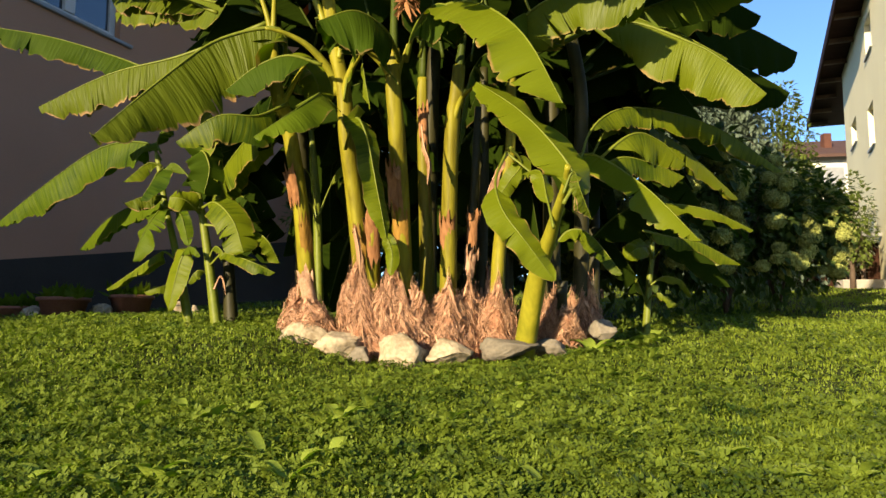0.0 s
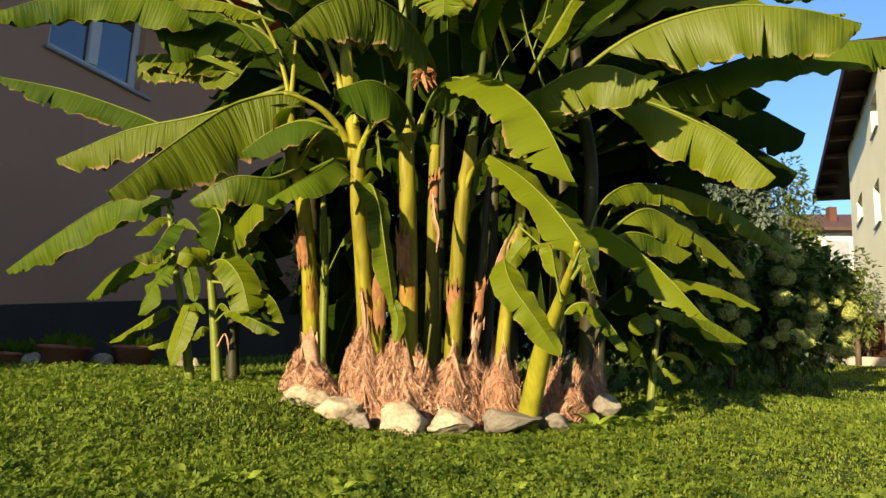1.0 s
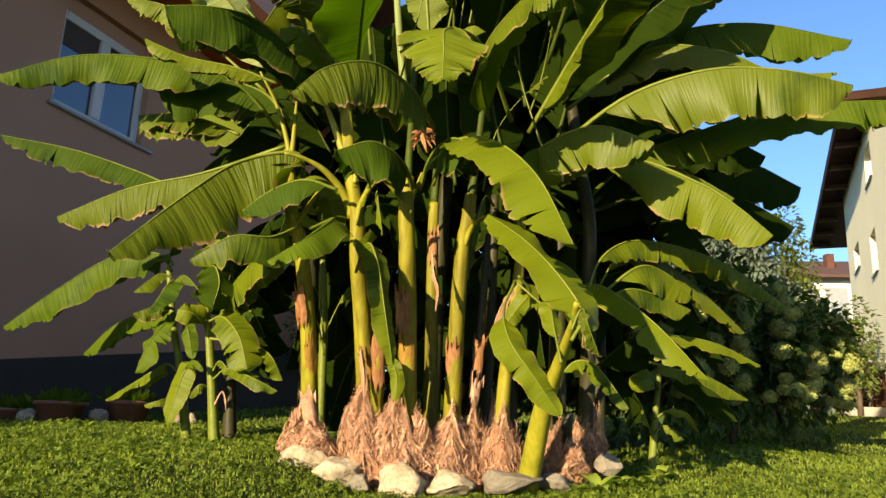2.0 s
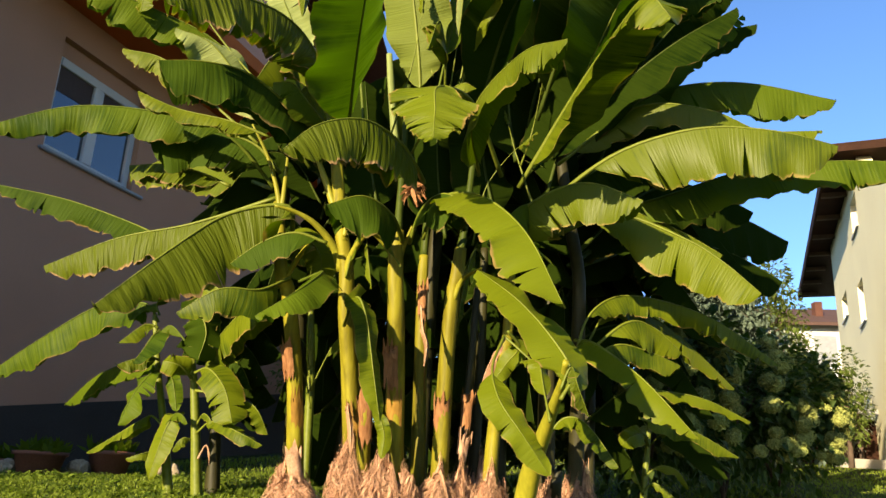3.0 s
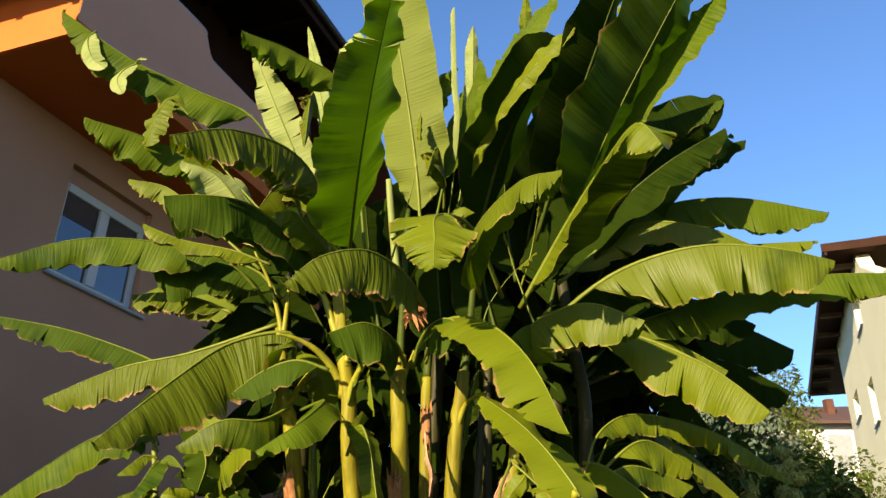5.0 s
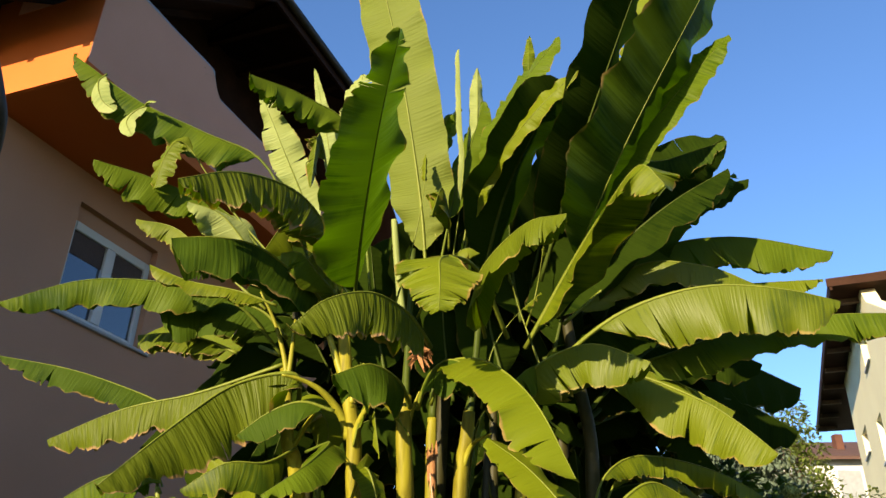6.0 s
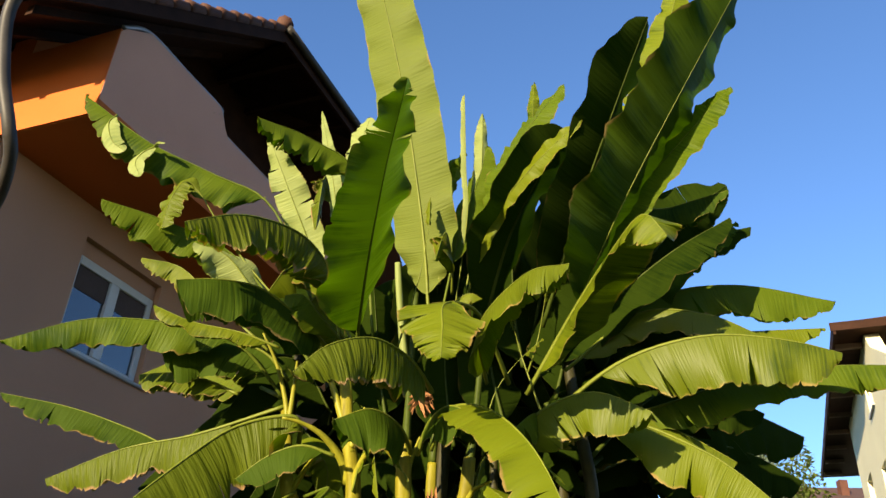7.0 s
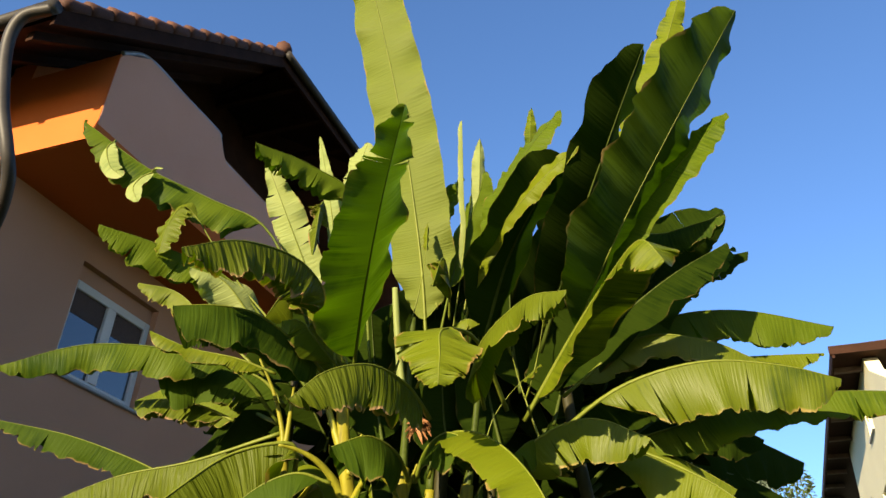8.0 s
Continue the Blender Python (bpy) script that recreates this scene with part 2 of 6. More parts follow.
# ---- banana plants ----
def leaf(plant, path, width, fold=(84, 62), face=(0, -0.25, 1), mat=None, torn=6, ripple=0.012, petiole=0.2, blunt=0.75, rib=None, label=""):
    """A banana leaf on a curve from the stem to its tip. width: half its breadth; fold: degrees by which the near and the far half
    hang from the rib; face: where its upper side looks; torn: tears a half."""
    rnd = random.Random(hash((round(path[0][0] * 100), round(path[-1][0] * 100), round(path[-1][2] * 100))) & 0xFFFF)
    mat = mat or LEAF
    rib = rib or 0.005 + 0.022 * width
    length = sum((spline(path, (i + 1) / 20) - spline(path, i / 20)).length for i in range(20))
    ns, nv = (max(24, min(110, int(length * 68))), 7) if mat is not LEAF_SHADE else (30, 5)
    key = rnd.uniform(0, 99)
    bm = bmesh.new()
    uvl = bm.loops.layers.uv.new("blade")
    start = petiole

    def frame_at(u):
        t = (spline(path, min(1, u + 0.02)) - spline(path, max(0, u - 0.02))).normalized()
        n = Vector(face) - t * Vector(face).dot(t)
        n.normalize()
        return t, n, t.cross(n)

    mid_b = frame_at(0.6)[2]
    near = 1 if mid_b.y < 0 else -1
    phase, skew = rnd.random() * 6.28, rnd.uniform(0.25, 0.4)
    for side in (1, -1):
        angle = radians(fold[0] if side == near else fold[1])
        cuts = sorted(rnd.sample(range(3, ns - 2), min(torn + int(1.3 * length if width > 0.1 and mat is not LEAF_SHADE else 0), ns - 6))) if torn else []
        cols, strip, sway, gap = [], 0, 0.0, 0.0
        grid = []
        for i in range(ns + 1):
            s = i / ns
            grid.append((s, strip, sway, 0.0))
            if i in cuts:
                g = rnd.uniform(0.3, 1.0) if rnd.random() < 0.35 else 0.06
                grid[-1] = (s, strip, sway, -g)
                strip += 1
                sway = rnd.gauss(0, 0.13 if g > 0.2 else 0.045)
                grid.append((s, strip, sway, g))
        rows = []
        for s, strip, sway, gap in grid:
            u = start + (1 - start) * s
            c = spline(path, u)
            t, n, bvec = frame_at(u)
            prof = min(1, (s / 0.16) ** 0.6) * min(1, ((1 - s) / (1 - blunt)) ** 0.55) * (1 - 0.16 * s)
            w = width * max(prof, 0.02) * (1 + 0.05 * math.sin(9 * s + phase))
            row = []
            pos = c.copy()
            for j in range(nv + 1):
                v = j / nv
                if j:
                    a = angle * (0.78 + 0.26 * v) + sway * v * 1.5
                    a += 0.16 * math.sin(14 * s * length + phase + side) * v
                    step = bvec * side * math.cos(a) - n * math.sin(a) + t * skew * (0.3 + 0.5 * v)
                    pos = pos + step.normalized() * (w / nv)
                q = pos + n * ripple * v * v * math.sin(23 * s * length + 2 * phase + 5 * noise.noise((s * length * 4, key, 1))) + n * ripple * 0.25 * v * math.sin(41 * s * length + phase)
                if mat is not LEAF_SHADE:
                    stripe = mat is LEAF_SCORCHED
                    pleat = noise.noise((s * length * (9 if stripe else 7), key + 7 * side, 0)) + 0.5 * noise.noise((s * length * (24 if stripe else 17), key, 3 + side))
                    depth = 0.16 if stripe else 0.055
                    q = q + n * pleat * depth * width * v ** 0.7
                    q = q + n * 0.11 * width * v * v * noise.noise((s * length * 5, key + 3 * side, 8))
                q = q + t * gap * v * v * 0.028 * (1 if width > 0.1 else 0.4)
                if j == nv:
                    q = q + step * (rnd.uniform(-0.003, 0.003) - (rnd.uniform(0, 0.035) if torn and width > 0.12 and rnd.random() < (0.16 if s > 0.72 else 0.02) else 0))
                row.append(((s * length, side * v), bm.verts.new(q)))
            rows.append((strip, row))
        for (k0, r0), (k1, r1) in zip(rows, rows[1:]):
            if k0 != k1:
                continue
            for j in range(nv):
                q = [r0[j], r1[j], r1[j + 1], r0[j + 1]]
                q = q if side > 0 else q[::-1]
                f = bm.faces.new([e[1] for e in q])
                f.smooth = True
                for loop, e in zip(f.loops, q):
                    loop[uvl].uv = e[0]
    ob = part("leaf", bm, mat, plant, label)
    stalk = bmesh.new()
    ribs = [spline(path, i / 12) for i in range(13)]
    tube(stalk, ribs, [rib * 1.7, rib * 1.25, rib * 0.9, rib * 0.6, rib * 0.4, rib * 0.15], 24, 6, 0, 0.8)
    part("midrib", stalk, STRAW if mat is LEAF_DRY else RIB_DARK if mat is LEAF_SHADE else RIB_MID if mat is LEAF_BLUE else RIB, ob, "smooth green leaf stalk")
    return ob


def pseudostem(plant, path, low, high, mat=None, name="pseudostem"):
    """A stem of wrapped leaf sheaths."""
    bm = bmesh.new()
    tube(bm, path, [low * 1.4, low * 1.14, (low + high) * 0.57, high * 1.14, high], 26, 14, 0.05)
    return part(name, bm, mat or STEM, plant)


def stalk(plant, path, low, high):
    """A thick channelled leaf stalk that springs from the stem."""
    bm = bmesh.new()
    tube(bm, path, [low, (low + high) / 2, high * 0.85, high * 0.45], 18, 10, 0.06)
    return part("leaf_stalk", bm, STALK, plant, "smooth yellow-green leaf stalk")


def skirt(plant, at, radius, height, count, lean=(0, 0)):
    """The shaggy mound of dry fibrous sheaths round the foot of a stem."""
    rnd = random.Random(int(at[0] * 977) + 5)
    at = Vector(at)

    def girth(k):
        return radius * (0.88 + 0.13 * math.sin(3.1 * k) - 0.42 * k * k)

    phase = rnd.uniform(0, 6.28)

    def rise(a):
        return height * (0.82 + 0.16 * math.sin(a + phase) + 0.12 * math.sin(3 * a + 2 * phase) + 0.08 * math.sin(7 * a))

    def bulge(a, k):
        return 1 + 0.16 * math.sin(2 * a + 5 * k + phase) + 0.09 * math.sin(5 * a - 7 * k)

    core = bmesh.new()
    tube(core, [at + Vector((lean[0] * k, lean[1] * k, height * k - 0.03)) for k in (0, 0.33, 0.67, 1)], [girth(k / 6) * 0.97 for k in range(7)], 22, 24, 0.05)
    for v in core.verts:
        a, k = math.atan2(v.co.y - at.y - lean[1] * (v.co.z - at.z) / height, v.co.x - at.x - lean[0] * (v.co.z - at.z) / height), (v.co.z - at.z) / height
        mid = at + Vector((lean[0] * k, lean[1] * k, 0))
        k2 = k * rise(a) / height
        v.co = at + Vector((lean[0] * k2, lean[1] * k2, rise(a) * k)) + Vector((v.co.x - mid.x, v.co.y - mid.y, 0)) * bulge(a, k)
    for v in core.verts:
        v.co += (v.co - at).normalized() * (0.05 * noise.noise(v.co * 9) + 0.03 * noise.noise(v.co * 23)) + Vector([rnd.uniform(-1, 1) * 0.006 for _ in range(3)])
    part("root_collar", core, STRAW_DARK, plant, "fibrous straw-brown stem foot")
    bm = bmesh.new()
    for _ in range(int(count * 1.7)):
        a, k, off = rnd.uniform(0, 6.283), rnd.random() ** 0.8 * 1.15, rnd.uniform(-0.004, 0.012)
        step, w = rnd.uniform(0.010, 0.026), rnd.uniform(0.0008, 0.0028)
        head, bend, lift = rnd.gauss(0, 0.26), rnd.gauss(0, 0.05), rnd.gauss(0.0012, 0.003)
        spin, turn = rnd.uniform(0, 6.28), rnd.gauss(0, 0.3)
        kind = rnd.random()
        if kind < 0.05:  # a broad scrap of sheath that hangs and curls
            step, w, k = rnd.uniform(0.012, 0.022), rnd.uniform(0.007, 0.016), rnd.uniform(0.2, 1.15)
            head, bend, lift = rnd.gauss(0, 0.22), rnd.gauss(0, 0.04), rnd.gauss(0.002, 0.002)
            spin, turn = rnd.gauss(0, 0.4), rnd.gauss(0, 0.14)
        elif kind < 0.2:  # a loose strand that curls away
            step, w, bend, lift = rnd.uniform(0.010, 0.018), rnd.uniform(0.001, 0.0025), rnd.gauss(0, 0.3), rnd.uniform(0.003, 0.009)
        last = None
        for i in range(11):
            out = Vector((math.cos(a), math.sin(a), 0))
            tan = Vector((-out.y, out.x, 0))
            up = max(rise(a) * k, -0.02)
            q = at + Vector((lean[0] * up / height, lean[1] * up / height, up)) + out * (girth(max(k, 0)) * bulge(a, k) + off)
            side = tan * math.cos(head) + Vector((0, 0, 1)) * math.sin(head)
            wd = (side * math.cos(spin) + out * math.sin(spin)) * w * (1 - 0.07 * i)
            pair = (bm.verts.new(q - wd), bm.verts.new(q + wd))
            if last:
                bm.faces.new((last[0], last[1], pair[1], pair[0]))
            last = pair
            head += bend + rnd.gauss(0, 0.19)
            spin += turn
            a += step * math.sin(head) / max(girth(max(k, 0)), 0.03)
            k -= step * math.cos(head) / height
            off = min(max(off + lift + rnd.gauss(0, 0.003), -0.004), 0.05)
    tagged(part("dry_fibre", smooth(bm), FIBRE, plant, "tangled pale dry sheath strips"), kind="stuff")


def sheath_wrap(plant, a, b, r, mat, seed, spread=1.7, flare=0.0):
    """A dried sheath that still clasps the stem, with torn ends."""
    rnd = random.Random(seed)
    a, b = Vector(a), Vector(b)
    d = (b - a).normalized()
    x = d.cross(Vector((0, 1, 0))).normalized()
    y = x.cross(d)
    if y.y > 0:
        y = -y
    bm = bmesh.new()
    rows, turn = [], rnd.uniform(-0.5, 0.5)
    ends = [(rnd.uniform(-0.04, 0.05), rnd.uniform(-0.09, 0.05)) for _ in range(13)]
    for i in range(9):
        s = i / 8
        row = []
        for k in range(13):
            ang = turn + spread * (k / 6 - 1)
            rr = r * (1.03 + 0.07 * math.sin(3 * ang + seed)) + 0.6 * flare * max(0, s - 0.55) * (1 + 0.5 * math.sin(5 * ang))
            lo, hi = ends[k]
            q = a + d * ((b - a).length * s + (lo if i == 0 else hi if i == 8 else 0))
            row.append(bm.verts.new(q + (x * math.sin(ang) + y * math.cos(ang)) * rr + Vector([rnd.uniform(-0.002, 0.002) for _ in range(3)])))
        rows.append(row)
    for r0, r1 in zip(rows, rows[1:]):
        for k in range(12):
            bm.faces.new((r0[k], r0[k + 1], r1[k + 1], r1[k]))
    part("dry_sheath", smooth(bm), mat, plant, "peeling reddish-brown dried sheath")


def withered_flower(plant, at):
    """A withered flower head: a tuft of curled brown bracts."""
    rnd = random.Random(3)
    bm = bmesh.new()
    for _ in range(34):
        d = Vector((rnd.uniform(-1, 1), rnd.uniform(-1, 0.6), rnd.uniform(-1, 0.5))).normalized()
        s = d.orthogonal().normalized()
        last = None
        for i in range(5):
            k = i / 4
            q = Vector(at) + d * 0.085 * k + Vector((0, 0, -0.05 * k * k)) + s * 0.02 * math.sin(4 * k)
            w = d.cross(s) * 0.012 * math.sin(0.5 + 2.4 * k)
            pair = (bm.verts.new(q - w), bm.verts.new(q + w))
            if last:
                bm.faces.new((last[0], last[1], pair[1], pair[0]))
            last = pair
    part("withered_flower", smooth(bm), STRAW_RED, plant, "withered orange-brown flower bracts")


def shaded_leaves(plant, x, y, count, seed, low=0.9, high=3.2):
    """Leaves that hang about a stem at the back, in the shade-darkened leaf colour."""
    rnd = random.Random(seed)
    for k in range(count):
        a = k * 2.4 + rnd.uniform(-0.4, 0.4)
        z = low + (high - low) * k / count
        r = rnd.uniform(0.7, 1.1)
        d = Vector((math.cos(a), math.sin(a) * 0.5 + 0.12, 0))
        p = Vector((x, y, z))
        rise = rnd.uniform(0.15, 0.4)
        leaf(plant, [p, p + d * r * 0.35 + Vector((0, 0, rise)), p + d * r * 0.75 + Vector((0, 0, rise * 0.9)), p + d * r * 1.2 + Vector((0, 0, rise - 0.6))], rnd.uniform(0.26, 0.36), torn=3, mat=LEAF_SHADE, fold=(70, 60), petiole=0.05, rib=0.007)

# ---- setting materials ----
SOIL = surface("lawn_soil", (0.014, 0.020, 0.004), (0.040, 0.052, 0.009), 3, 60, 0.95, 0.8, 0.1)
PLASTER = surface("apricot_render", (0.33, 0.182, 0.118), (0.39, 0.216, 0.140), 0.9, 120, 0.9, 0.5, 0.12)
# Same apricot render, paler: extra skylight is put into the colour.
RENDER_SKYLIT = surface("apricot_render_skylit", (0.42, 0.215, 0.145), (0.50, 0.265, 0.185), 0.9, 120, 0.9, 0.5, 0.12)
# Same apricot render, reddened to hold warm sun and bounced light.
RENDER_WARMLIT = surface("apricot_render_warmlit", (0.36, 0.088, 0.019), (0.42, 0.108, 0.026), 0.9, 120, 0.9, 0.5, 0.12)
PLINTH = surface("charcoal_render", (0.032, 0.029, 0.025), (0.048, 0.043, 0.037), 1.5, 70, 0.9, 0.3, 0.1)
CREAM = surface("cream_render", (0.66, 0.61, 0.41), (0.75, 0.70, 0.47), 0.6, 80, 0.9, 0.3, 0.15)
WHITE = surface("white_paint", (0.432, 0.426, 0.408), (0.48, 0.474, 0.456), 3, 60, 0.5, 0.1, 0.4)
TIMBER = surface("brown_stained_timber", (0.016, 0.0075, 0.0048), (0.034, 0.0155, 0.0098), 4, 50, 0.75, 0.4, 0.05, 0.1, (0.2, 1, 1))
TILE = surface("clay_roof_tile", (0.0429, 0.0161, 0.00969), (0.0774, 0.03, 0.0183), 3, 40, 0.8, 0.4, 0.3, 0.2)
TILE_FAR = surface("brown_roof_tile", (0.050, 0.027, 0.021), (0.085, 0.045, 0.035), 2, 30, 0.8, 0.4)
METAL = surface("painted_gutter", (0.022, 0.0195, 0.0175), (0.040, 0.036, 0.032), 5, 50, 0.5, 0.1, 0.2)
ZINC = surface("grey_metal", (0.18, 0.186, 0.192), (0.252, 0.258, 0.264), 5, 50, 0.35, 0.1, 0.6)
TERRACOTTA = surface("terracotta", (0.12, 0.051, 0.03), (0.198, 0.09, 0.054), 5, 60, 0.85, 0.3)
CONCRETE = surface("pale_concrete", (0.228, 0.21, 0.18), (0.312, 0.288, 0.252), 3, 60, 0.9, 0.3)
DARKWOOD = surface("weathered_wood", (0.054, 0.036, 0.027), (0.114, 0.078, 0.054), 4, 50, 0.8, 0.4)
SHUTTER = surface("brown_blind", (0.036, 0.021, 0.015), (0.06, 0.036, 0.027), 3, 40, 0.6, 0.2)


def glass(name):
    m, nodes, links, b = material(name, 0.03, 0.5)
    b.inputs["Base Color"].default_value = (0.02, 0.025, 0.035, 1)
    b.inputs["Metallic"].default_value = 0.0
    b.inputs["IOR"].default_value = 1.9
    return m


GLASS = glass("window_glass")

# ---- ground ----
bm = bmesh.new()
xs = [-300, -90, -40, -20, -12] + [-9 + 0.45 * i for i in range(41)] + [12, 20, 40, 90, 300]
ys = [-200, -60, -20, -8] + [-3 + 0.45 * i for i in range(41)] + [18, 22, 26, 30, 40, 70, 150, 500]
grid = [[bm.verts.new((x, y, ground_z(x, y))) for x in xs] for y in ys]
for r0, r1 in zip(grid, grid[1:]):
    for i in range(len(xs) - 1):
        bm.faces.new((r0[i], r0[i + 1], r1[i + 1], r1[i]))
tagged(part("ground", smooth(bm), SOIL), "mown lawn that climbs gently towards the houses", "lawn", kind="structure")

# ---- the apricot house ----
HOUSE = Matrix.Translation((-3.89, 9.47, 0)) @ Matrix.Rotation(radians(69.5), 4, "Z")  # x along the gable wall, y into the house
house = thing("house", HOUSE @ Vector((1.4, 2, 0.3)), "apricot rendered house with brown half-hipped roof and balcony", "house")
ax, bx, z0, z1 = -1.63, -0.22, 3.79, 5.18
zt = 4.98  # head of the casements


def pierced_wall(xs, zs, gaps, depth, m):
    """One wall of cells between the cuts, open where a gap's middle lies, with its reveals."""
    bm, at = bmesh.new(), {}

    def corner(i, j, back):
        key = (i, j, back)
        if key not in at:
            at[key] = bm.verts.new(m @ Vector((xs[i], depth * back, zs[j])))
        return at[key]

    solid = {(i, j) for i in range(len(xs) - 1) for j in range(len(zs) - 1) if not any(g[0] < (xs[i] + xs[i + 1]) / 2 < g[1] and g[2] < (zs[j] + zs[j + 1]) / 2 < g[3] for g in gaps)}
    for i, j in sorted(solid):
        ring = [(i, j), (i + 1, j), (i + 1, j + 1), (i, j + 1)]
        bm.faces.new([corner(*c, 0) for c in ring])
        bm.faces.new([corner(*c, 1) for c in ring[::-1]])
        for (c, d), side in zip(zip(ring, ring[1:] + ring[:1]), ((i, j - 1), (i + 1, j), (i, j + 1), (i - 1, j))):
            if side not in solid:
                bm.faces.new((corner(*c, 1), corner(*d, 1), corner(*d, 0), corner(*c, 0)))
    return bm


part("gable_wall", pierced_wall([-3.12, ax, bx, 5.0], [-1, z0, z1, 5.66], [(ax, bx, z0, z1)], 0.35, HOUSE), PLASTER, house)
part("upper_wall", box(bmesh.new(), (-3.12, 0, 5.66), (5.0, 0.35, 7.5), HOUSE), RENDER_WARMLIT, house, "apricot rendered upper wall, reddened for warm bounced light")
part("gable_top", prism(bmesh.new(), [(-1.7, 7.5), (3.5, 7.5), (2.9, 8.2), (-1.1, 8.2)], 0.35, HOUSE), PLASTER, house)
# Added dark panel in place of the deep shade under the roof.
bm = prism(bmesh.new(), [(-2.9, 7.5), (4.7, 7.5), (2.2, 9.2), (-0.4, 9.2)], 0.2, HOUSE @ Matrix.Translation((0, 0.1, 0)))
part("gable_boarding", bm, TIMBER, house, "upper gable, dark brown to stand in for shade under the roof")
for lo, hi in (((-3.12, 0.35, -1), (-2.77, 9, 6.9)), ((4.65, 0.35, -1), (5.0, 9, 6.9)), ((-2.77, 8.65, -1), (4.65, 9, 6.9))):
    part("outer_wall", box(bmesh.new(), lo, hi, HOUSE), PLASTER, house)
part("room_floor", box(bmesh.new(), (-2.77, 0.35, 2.7), (4.65, 8.65, 2.9), HOUSE), DARKWOOD, house)
bm = prism(bmesh.new(), [(-3.14, -0.6), (5.02, 0.3), (5.02, 1.95), (-3.14, 0.74)], -0.03, HOUSE)
part("plinth", bm, PLINTH, house, "dark charcoal plinth")

# Added out of view in line with the house, to shade the lawn.
tagged(part("shade_wall", box(bmesh.new(), (-14, 0, -1.5), (-3.14, 0.3, 2.5), HOUSE), PLASTER), "added wall out of view that shades the lawn by the house", "wall", kind="structure")

# window of the gable wall
win = part("window", bmesh.new(), WHITE, house, "white double casement window")
bm = bmesh.new()
for lo, hi in (((ax, 0.08, z0), (ax + 0.09, 0.16, zt)), ((bx - 0.09, 0.08, z0), (bx, 0.16, zt)), ((ax + 0.09, 0.08, z0), (bx - 0.09, 0.16, z0 + 0.09)), ((ax + 0.09, 0.08, zt - 0.11), (bx - 0.09, 0.16, zt)), (((ax + bx) / 2 - 0.075, 0.07, z0 + 0.09), ((ax + bx) / 2 + 0.075, 0.16, zt - 0.11))):
    box(bm, lo, hi, HOUSE)
bmesh.ops.bevel(bm, geom=bm.edges[:], offset=0.008, segments=1, affect="EDGES")
part("window_frame", bm, WHITE, win)
mid = (ax + bx) / 2
for lo, hi in ((ax + 0.09, mid - 0.075), (mid + 0.075, bx - 0.09)):
    part("pane", box(bmesh.new(), (lo, 0.12, z0 + 0.09), (hi, 0.13, zt - 0.11), HOUSE), GLASS, win)
    part("blind", box(bmesh.new(), (lo, 0.112, zt - 0.11 - 0.3), (hi, 0.118, zt - 0.11), HOUSE), SHUTTER, win, "dark brown half-lowered blind")
part("shutter_box", box(bmesh.new(), (ax, 0.1, zt + 0.002), (bx, 0.3, z1), HOUSE), PLASTER, win, "rendered shutter box")
bm = box(bmesh.new(), (ax - 0.06, -0.05, z0 - 0.04), (bx + 0.18, 0.14, z0), HOUSE)
bmesh.ops.bevel(bm, geom=bm.edges[:], offset=0.01, segments=2, affect="EDGES")
part("window_sill", bm, ZINC, win, "grey metal sill")

# balcony
balcony = part("balcony", box(bmesh.new(), (-3.12, -1.31, 5.57), (5.0, 0, 5.75), HOUSE), RENDER_WARMLIT, house)
bm = prism(bmesh.new(), [(-3.138, 5.75), (5.0, 5.75), (5.0, 6.72), (-1.1, 6.74), (-1.19, 6.83), (-1.30, 7.0), (-1.36, 7.06), (-2.74, 7.04), (-3.08, 6.79), (-3.138, 6.7)], 0.14, HOUSE @ Matrix.Translation((0, -1.31, 0)))
part("parapet", bm, RENDER_SKYLIT, balcony, "apricot rendered balcony front, paler to carry the sky's light")
bm = bmesh.new()
tube(bm, [HOUSE @ Vector((x, -1.27, z + 0.02)) for x, z in ((-3.1, 6.79), (-2.74, 7.04), (-2.0, 7.05), (-1.36, 7.06), (-1.28, 6.98), (-1.19, 6.83), (-1.1, 6.74), (2, 6.73), (5.0, 6.72))], [0.028, 0.028], 90, 8)
part("coping", bm, ZINC, balcony, "thin grey metal coping")
bm = box(bmesh.new(), (-3.144, -1.304, 5.575), (-3.0, 0, 6.74), HOUSE)
part("side_parapet", bm, RENDER_WARMLIT, balcony)
bm = bmesh.new()
rnd = random.Random(11)
for k in range(26):
    c = HOUSE @ Vector((-1.4 + rnd.uniform(-0.12, 0.2), -1.24, 6.85 + rnd.uniform(0, 0.1)))
    d = Vector((rnd.uniform(-1, 1), rnd.uniform(-1, 1), rnd.uniform(-0.4, 1))).normalized()
    s = d.orthogonal().normalized() * 0.012
    bm.faces.new([bm.verts.new(q) for q in (c, c + d * 0.06 + s, c + d * 0.13, c + d * 0.06 - s)])
tagged(part("trailing_plant", bm, LEAF_BLUE), "small green plant leaning over the balcony coping", "plant")

# roof: two slopes, a half hip over the gable
EAVE, VERGE, RIDGE, PITCH = -4.1, -1.45, 0.9, 0.775
HIP0 = -0.52


def roof_z(s):
    return 6.43 + PITCH * (s - EAVE if s < RIDGE else 2 * RIDGE - s - EAVE)


